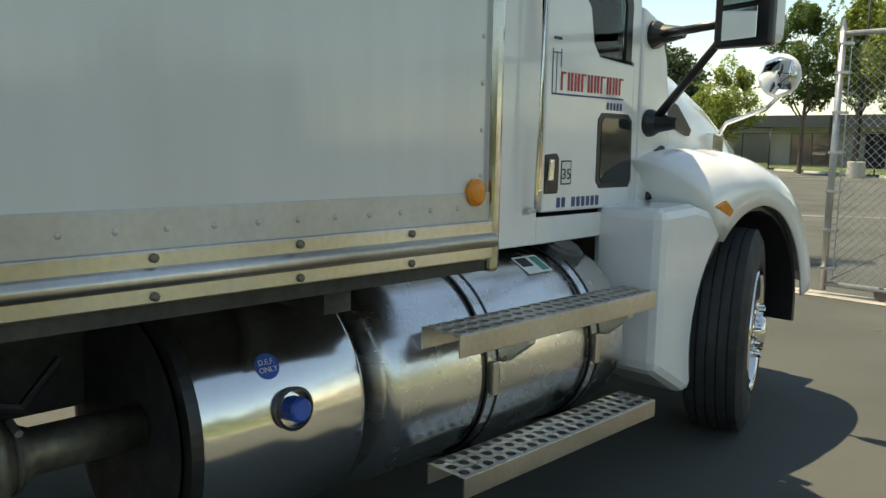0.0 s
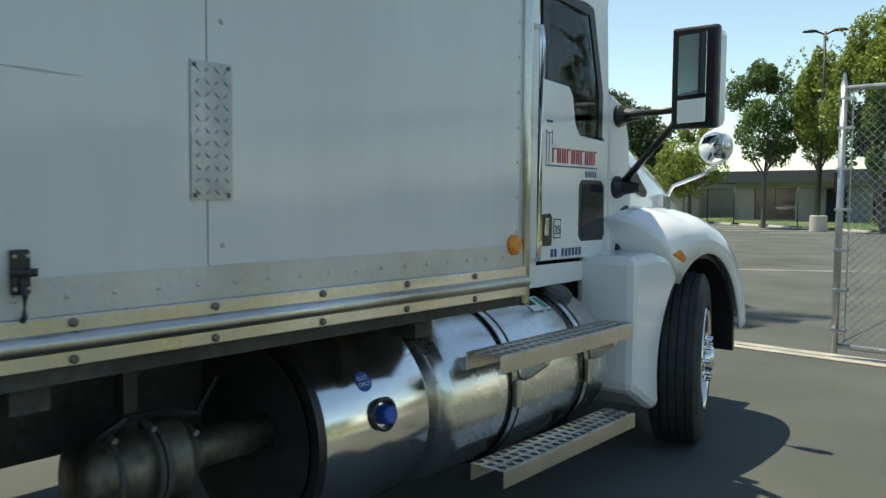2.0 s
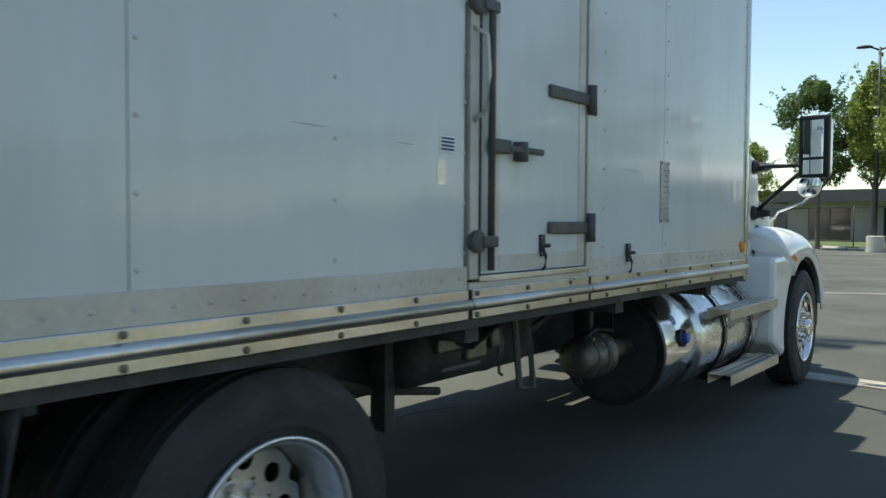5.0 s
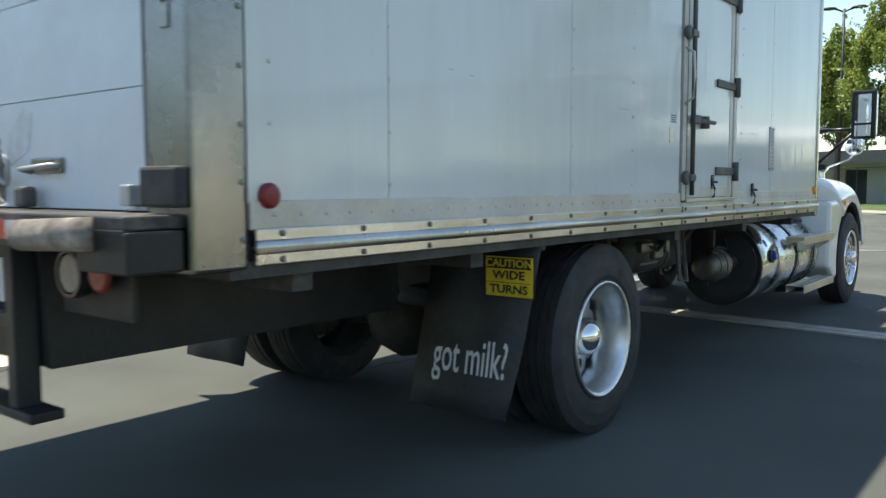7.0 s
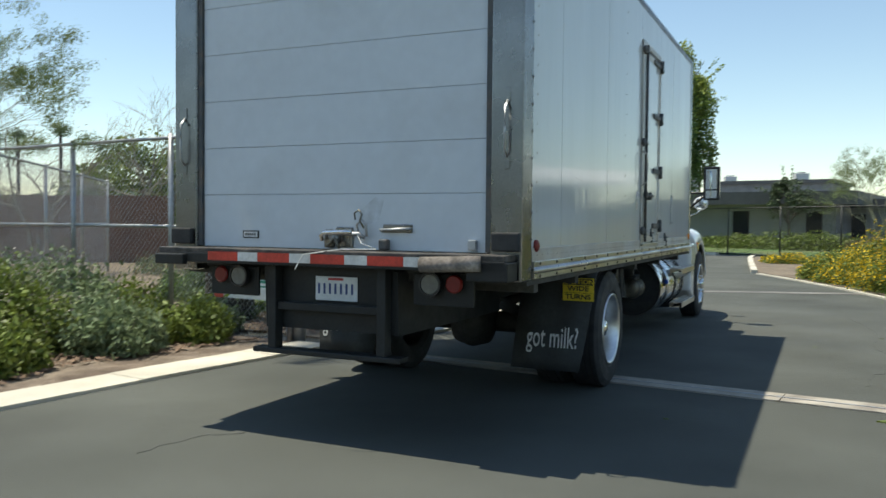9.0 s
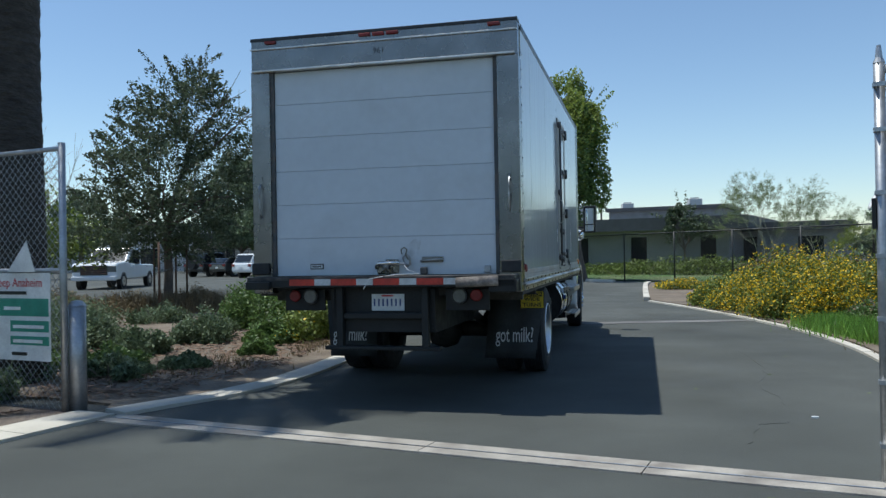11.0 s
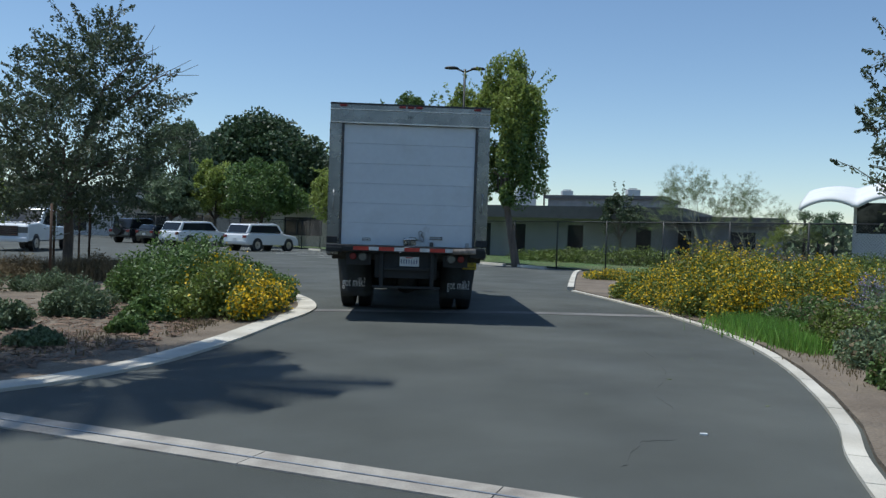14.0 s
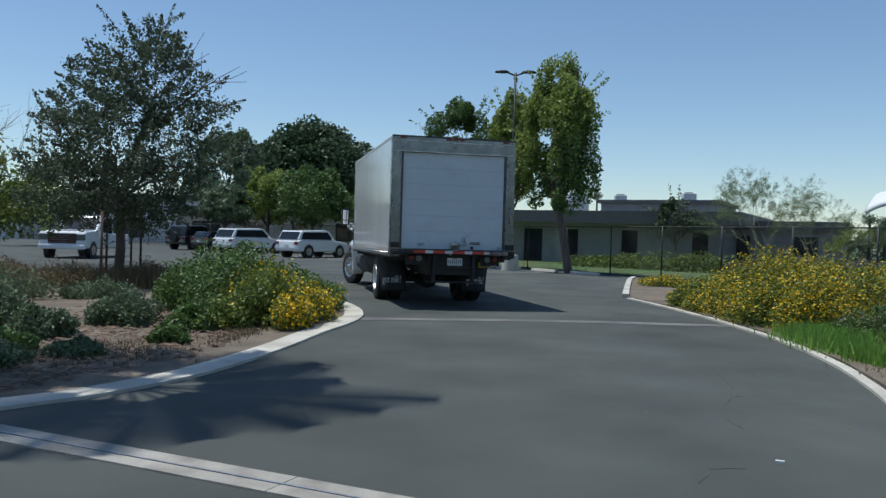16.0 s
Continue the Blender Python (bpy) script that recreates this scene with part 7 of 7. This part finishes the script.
# ---- buildings ----
def building(name, label, m, L, D, H, wall, openings, fascia_h=0.75, over=0.5, upper=None):
    """Front along x at y 0, facing -y; openings: (from, to, sill, head)."""
    b = thing(name, label, "building", m)
    x = 0.0
    for o in sorted(openings) + [(L, L, 0, 0)]:
        if o[0] > x:
            part("wall", box(x, o[0], 0, 0.25, 0, H), M[wall], b)
        if o[1] > o[0]:
            if o[2] > 0:
                part("wall", box(o[0], o[1], 0, 0.25, 0, o[2]), M[wall], b)
            if o[3] < H:
                part("wall", box(o[0], o[1], 0, 0.25, o[3], H), M[wall], b)
            w_ = part("window", box(o[0], o[1], 0.12, 0.15, o[2], o[3]), M["car_glass"], b, "dark glazing")
            n = max(1, round((o[1] - o[0]) / 1.5))
            for i in range(n + 1):
                xx = o[0] + (o[1] - o[0]) * i / n
                part("mullion", box(xx - 0.03, xx + 0.03, 0.05, 0.12, o[2], o[3]), M["fascia"], w_)
        x = o[1]
    for a in (0.0, L - 0.25):
        part("wall", box(a, a + 0.25, 0.25, D, 0, H), M[wall], b)
    part("wall", box(0, L, D, D + 0.25, 0, H), M[wall], b)
    part("roof", box(-over, L + over, -over, D + over, H, H + 0.12), M["roof"], b)
    part("fascia", box(-over, L + over, -over - 0.06, -over, H - 0.1, H + fascia_h), M["fascia"], b, "dark metal fascia")
    for a in (-over, L + over - 0.06):
        part("fascia", box(a, a + 0.06, -over, D + over, H - 0.1, H + fascia_h), M["fascia"], b)
    if upper:
        x0, x1, y0, y1, h = upper
        u = part("clerestory", box(x0, x1, y0, y1, H + 0.12, H + h), M["roof"], b, "set-back upper storey")
        part("roof_edge", box(x0 - 0.2, x1 + 0.2, y0 - 0.2, y1, H + h, H + h + 0.25), M["fascia"], u)
    return b


def unit(at, w, d, h, label="grey rooftop air unit"):
    u = thing("roof_unit", label, "air unit", Matrix.Translation(at))
    part("casing", box(-w / 2, w / 2, -d / 2, d / 2, 0, h), M["wall_white"], u, bevel=0.03)
    part("fan_ring", lathe([(h, 0.3), (h + 0.08, 0.3)], "Z", 16), M["galv"], u)


FA = math.degrees(math.atan2(FENCE_D.y, FENCE_D.x))
bld = building("school_building", "long low grey school building with a dark fascia", pose(-3.3, 60.9, 0, 0, 0, -26), 20, 12, 2.8, "wall_grey",
               [(1.5, 4.5, 0.1, 2.3), (6.6, 8.0, 0.0, 2.3), (9.6, 10.6, 0, 2.3), (13.6, 14.7, 0, 2.3), (18.2, 19.2, 0, 2.3)], 0.72, 1.4, (11.0, 19.0, 3.5, 11, 1.45))
building("school_wing", "low grey rear wing of the school building", pose(13.9, 58.5, 0, 0, 0, -26), 10, 6, 2.7, "wall_grey", [(3.0, 4.4, 0.0, 2.2), (7.0, 8.6, 0.9, 2.2)], 0.5, 0.4)
unit((6.6, 60.6, 2.92), 1.5, 1.2, 1.95)
unit((9.6, 60.0, 4.5), 0.8, 0.8, 0.4)
unit((13.9, 57.6, 4.5), 0.9, 0.8, 0.5)
bld2 = building("classroom_block", "low beige classroom block with a grey roof edge", pose(-30, 78, 0, 0, 0, -30), 26, 10, 3.2, "wall_beige",
                [(2, 6, 0.9, 2.4), (9, 12, 0.9, 2.4), (15, 17, 0, 2.4), (20, 24, 0.9, 2.4)], 0.6, 0.7)
bld3 = building("white_hall", "plain white hall behind the trees", pose(-62, 86, 0, 0, 0, 8), 34, 14, 5.0, "wall_white", [(4, 8, 0.5, 2.6), (20, 24, 0.5, 2.6)], 0.4, 0.3)

# shell-roofed pavilion
pv = thing("pavilion", "white thin-shell canopy over a dark glazed pavilion", "building", pose(21.7, 45.4, 0, 0, 0, -28))
bm = bmesh.new()
NU, NV = 72, 6
grid = []
for j in range(NV + 1):
    row = []
    for i in range(NU + 1):
        u, v_ = i / NU, j / NV
        row.append(bm.verts.new((-1.2 + 13 * u, -1.6 + 9 * v_, 3.45 + 0.5 * abs(math.sin(math.pi * 4.6 * u)) ** 0.75 * (1 - 0.5 * v_) + 1.5 * v_ ** 0.8 + 0.9 * u)))
    grid.append(row)
for j in range(NV):
    for i in range(NU):
        bm.faces.new((grid[j][i], grid[j][i + 1], grid[j + 1][i + 1], grid[j + 1][i]))
sh = part("shell_roof", bm, M["shell"], pv, "white scalloped shell roof", smooth=True)
md = sh.modifiers.new("solid", "SOLIDIFY")
md.thickness = 0.2
part("glazing", box(1.6, 11.4, 0.3, 7, 2.2, 3.9), M["car_glass"], pv)
part("wall", box(1.5, 11.5, 0.25, 7.1, 0, 2.2), M["wall_white"], pv)
for x in (1.6, 4.8, 8.1, 11.3):
    part("column", box(x - 0.08, x + 0.08, 0.1, 0.26, 0, 3.9), M["wall_white"], pv)

bw = thing("block_wall", "long reddish-brown block wall behind the bed", "wall", pose(-34, 18.6, 0, 0, 0, 6), kind="structure")
part("wall", box(0, 20.5, 0, 0.25, 0, 2.0), M["brown_wall"], bw)
part("coping", box(-0.03, 20.53, -0.04, 0.29, 2.0, 2.08), M["brown_wall"], bw)
for k_, (x, y, h) in enumerate(((-58, 69, 9.0), (-56, 70, 9.4), (-50, 68, 9.6), (18.5, 140, 9.2), (46, 101, 5.0), (47.8, 101, 4.7), (49.6, 101, 5.0))):
    fp = thing("far_palm", "slim fan palm far behind the trees", "tree", Matrix.Translation((x, y, 0)), "far palms")
    part("trunk", tube((0, 0, 0), (0, 0, h), 0.2, 0.14, 8), M["palm_bark"], fp, smooth=True)
    rng = np.random.default_rng(300 + k_)
    pts = rand_unit(rng, 500) * rng.uniform(0.2, 1.1, (500, 1)) * np.array([1, 1, 0.7]) + np.array([0, 0, h + 0.2])
    ob = new("crown", bulk_mesh("crown", *leaves(rng, pts, 0.5, 0.14), M["grey_leaf"]))
    ob.parent = fp
pole_ = thing("utility_pole", "thin grey pole behind the wall", "pole", Matrix.Translation((-22, 24, 0)))
part("pole", tube((0, 0, 0), (0, 0, 5.2), 0.05, 0.04, 8), M["galv"], pole_)
hd_ = shrub("hedge_row", "low green hedge along the school lawn", (9.5, 44.5), 6.5, 1.6, 1.3, 9000, 0.16, M["bed_leaf"], 401, turn=-40)
hd2 = shrub("hedge_row", "low dry hedge along the school lawn", (15, 37.5), 5.5, 1.4, 1.2, 7000, 0.16, M["dry_leaf"], 402, turn=-50)

# distant tree belt and haze of planting behind the grounds
rng = np.random.default_rng(77)
N_ = 26000
ang_ = rng.uniform(radians(-60), radians(62), N_)
dist_ = 118 + rng.normal(size=N_) * 5
top_ = 2.6 + 1.5 * np.abs(np.sin(ang_ * 23) + 0.6 * np.sin(ang_ * 51 + 1))
pts_ = np.stack([np.sin(ang_) * dist_, np.cos(ang_) * dist_, rng.uniform(0, 1, N_) ** 0.7 * top_], 1)
belt = new("distant_trees", bulk_mesh("distant_trees", *leaves(rng, pts_, 1.1, 0.6), M["grey_leaf"]))
tagged(belt, "hazy belt of distant green trees", "trees", "", "stuff")
# tall planting across the road behind the drive, seen in mirrors and polished metal
N_ = 24000
ang_ = rng.uniform(radians(75), radians(290), N_)
dist_ = 46 + rng.normal(size=N_) * 3
top_ = 4.0 + 2.2 * np.abs(np.sin(ang_ * 19) + 0.6 * np.sin(ang_ * 43 + 1))
pts_ = np.stack([np.sin(ang_) * dist_, np.cos(ang_) * dist_, rng.uniform(0, 1, N_) ** 0.7 * top_], 1)
back_belt = new("distant_trees", bulk_mesh("distant_trees", *leaves(rng, pts_, 0.8, 0.6), M["mid_leaf"]))
tagged(back_belt, "belt of green street trees across the road", "trees", "", "stuff")
shrub("hedge_row", "brown-green planting behind the black fence", (20.5, 36.5), 6.0, 2.0, 1.5, 9000, 0.16, M["grey_leaf"], 403, turn=-52)
shrub("hedge_row", "low green planting behind the black fence", (18.0, 32.0), 5.0, 1.6, 1.3, 8000, 0.15, M["bed_leaf"], 404, turn=-55)


# ---- what moves ----
def motions():
    T = np.array([r[0] for r in TRUCK])
    cols = [np.array([r[i] for r in TRUCK]) for i in (1, 2, 3)]

    def smooth_at(t, T_, c):
        """Cubic line through the rows."""
        i = int(np.clip(np.searchsorted(T_, t) - 1, 0, len(T_) - 2))
        d = np.gradient(c, T_)
        h = T_[i + 1] - T_[i]
        s = (t - T_[i]) / h
        return (2 * s ** 3 - 3 * s ** 2 + 1) * c[i] + (s ** 3 - 2 * s ** 2 + s) * h * d[i] + (3 * s ** 2 - 2 * s ** 3) * c[i + 1] + (s ** 3 - s ** 2) * h * d[i + 1]

    times = np.round(np.arange(0, 16.01, 0.1), 1)
    X, Y, A = ([smooth_at(t, T, c) for t in times] for c in cols)
    walk(truck, [(t, pose(x, y, 0, 0, 0, a)) for t, x, y, a in zip(times, X, Y, A)])
    dist = np.concatenate([[0], np.cumsum(np.hypot(np.diff(X), np.diff(Y)))])
    st_t = np.array([0, 1.5, 3.0, 4.2, 5.5, 7, 9, 10.5, 12, 13, 14, 15, 16.0])
    st_a = np.array([18, 18, 14, 4, 0, 0, 0, 4, 6, 8, 14, 20, 22.0])
    for w, x, y, front in WHEELS:
        rows = []
        for t, d in zip(times[::2], dist[::2]):
            steer = float(np.interp(t, st_t, st_a)) if front else 0.0
            rows.append((t, pose(x, y, TYRE_R, -math.degrees(d / TYRE_R), 0, steer)))
        walk(w, rows)
    gt = ((0, -0.95), (0.5, -0.82), (1.0, -0.69), (1.5, -0.58), (2.0, -0.545), (2.5, -0.54), (4.0, -0.2), (9.5, 1.26), (11.8, 1.78), (14.0, 2.2), (16.0, 2.3))
    a = math.degrees(math.atan2(-0.396, 1))
    walk(gate, [(t, pose(x, band_y(x) - 0.14, 0.0, 0, 0, a)) for t, x in gt])


motions()
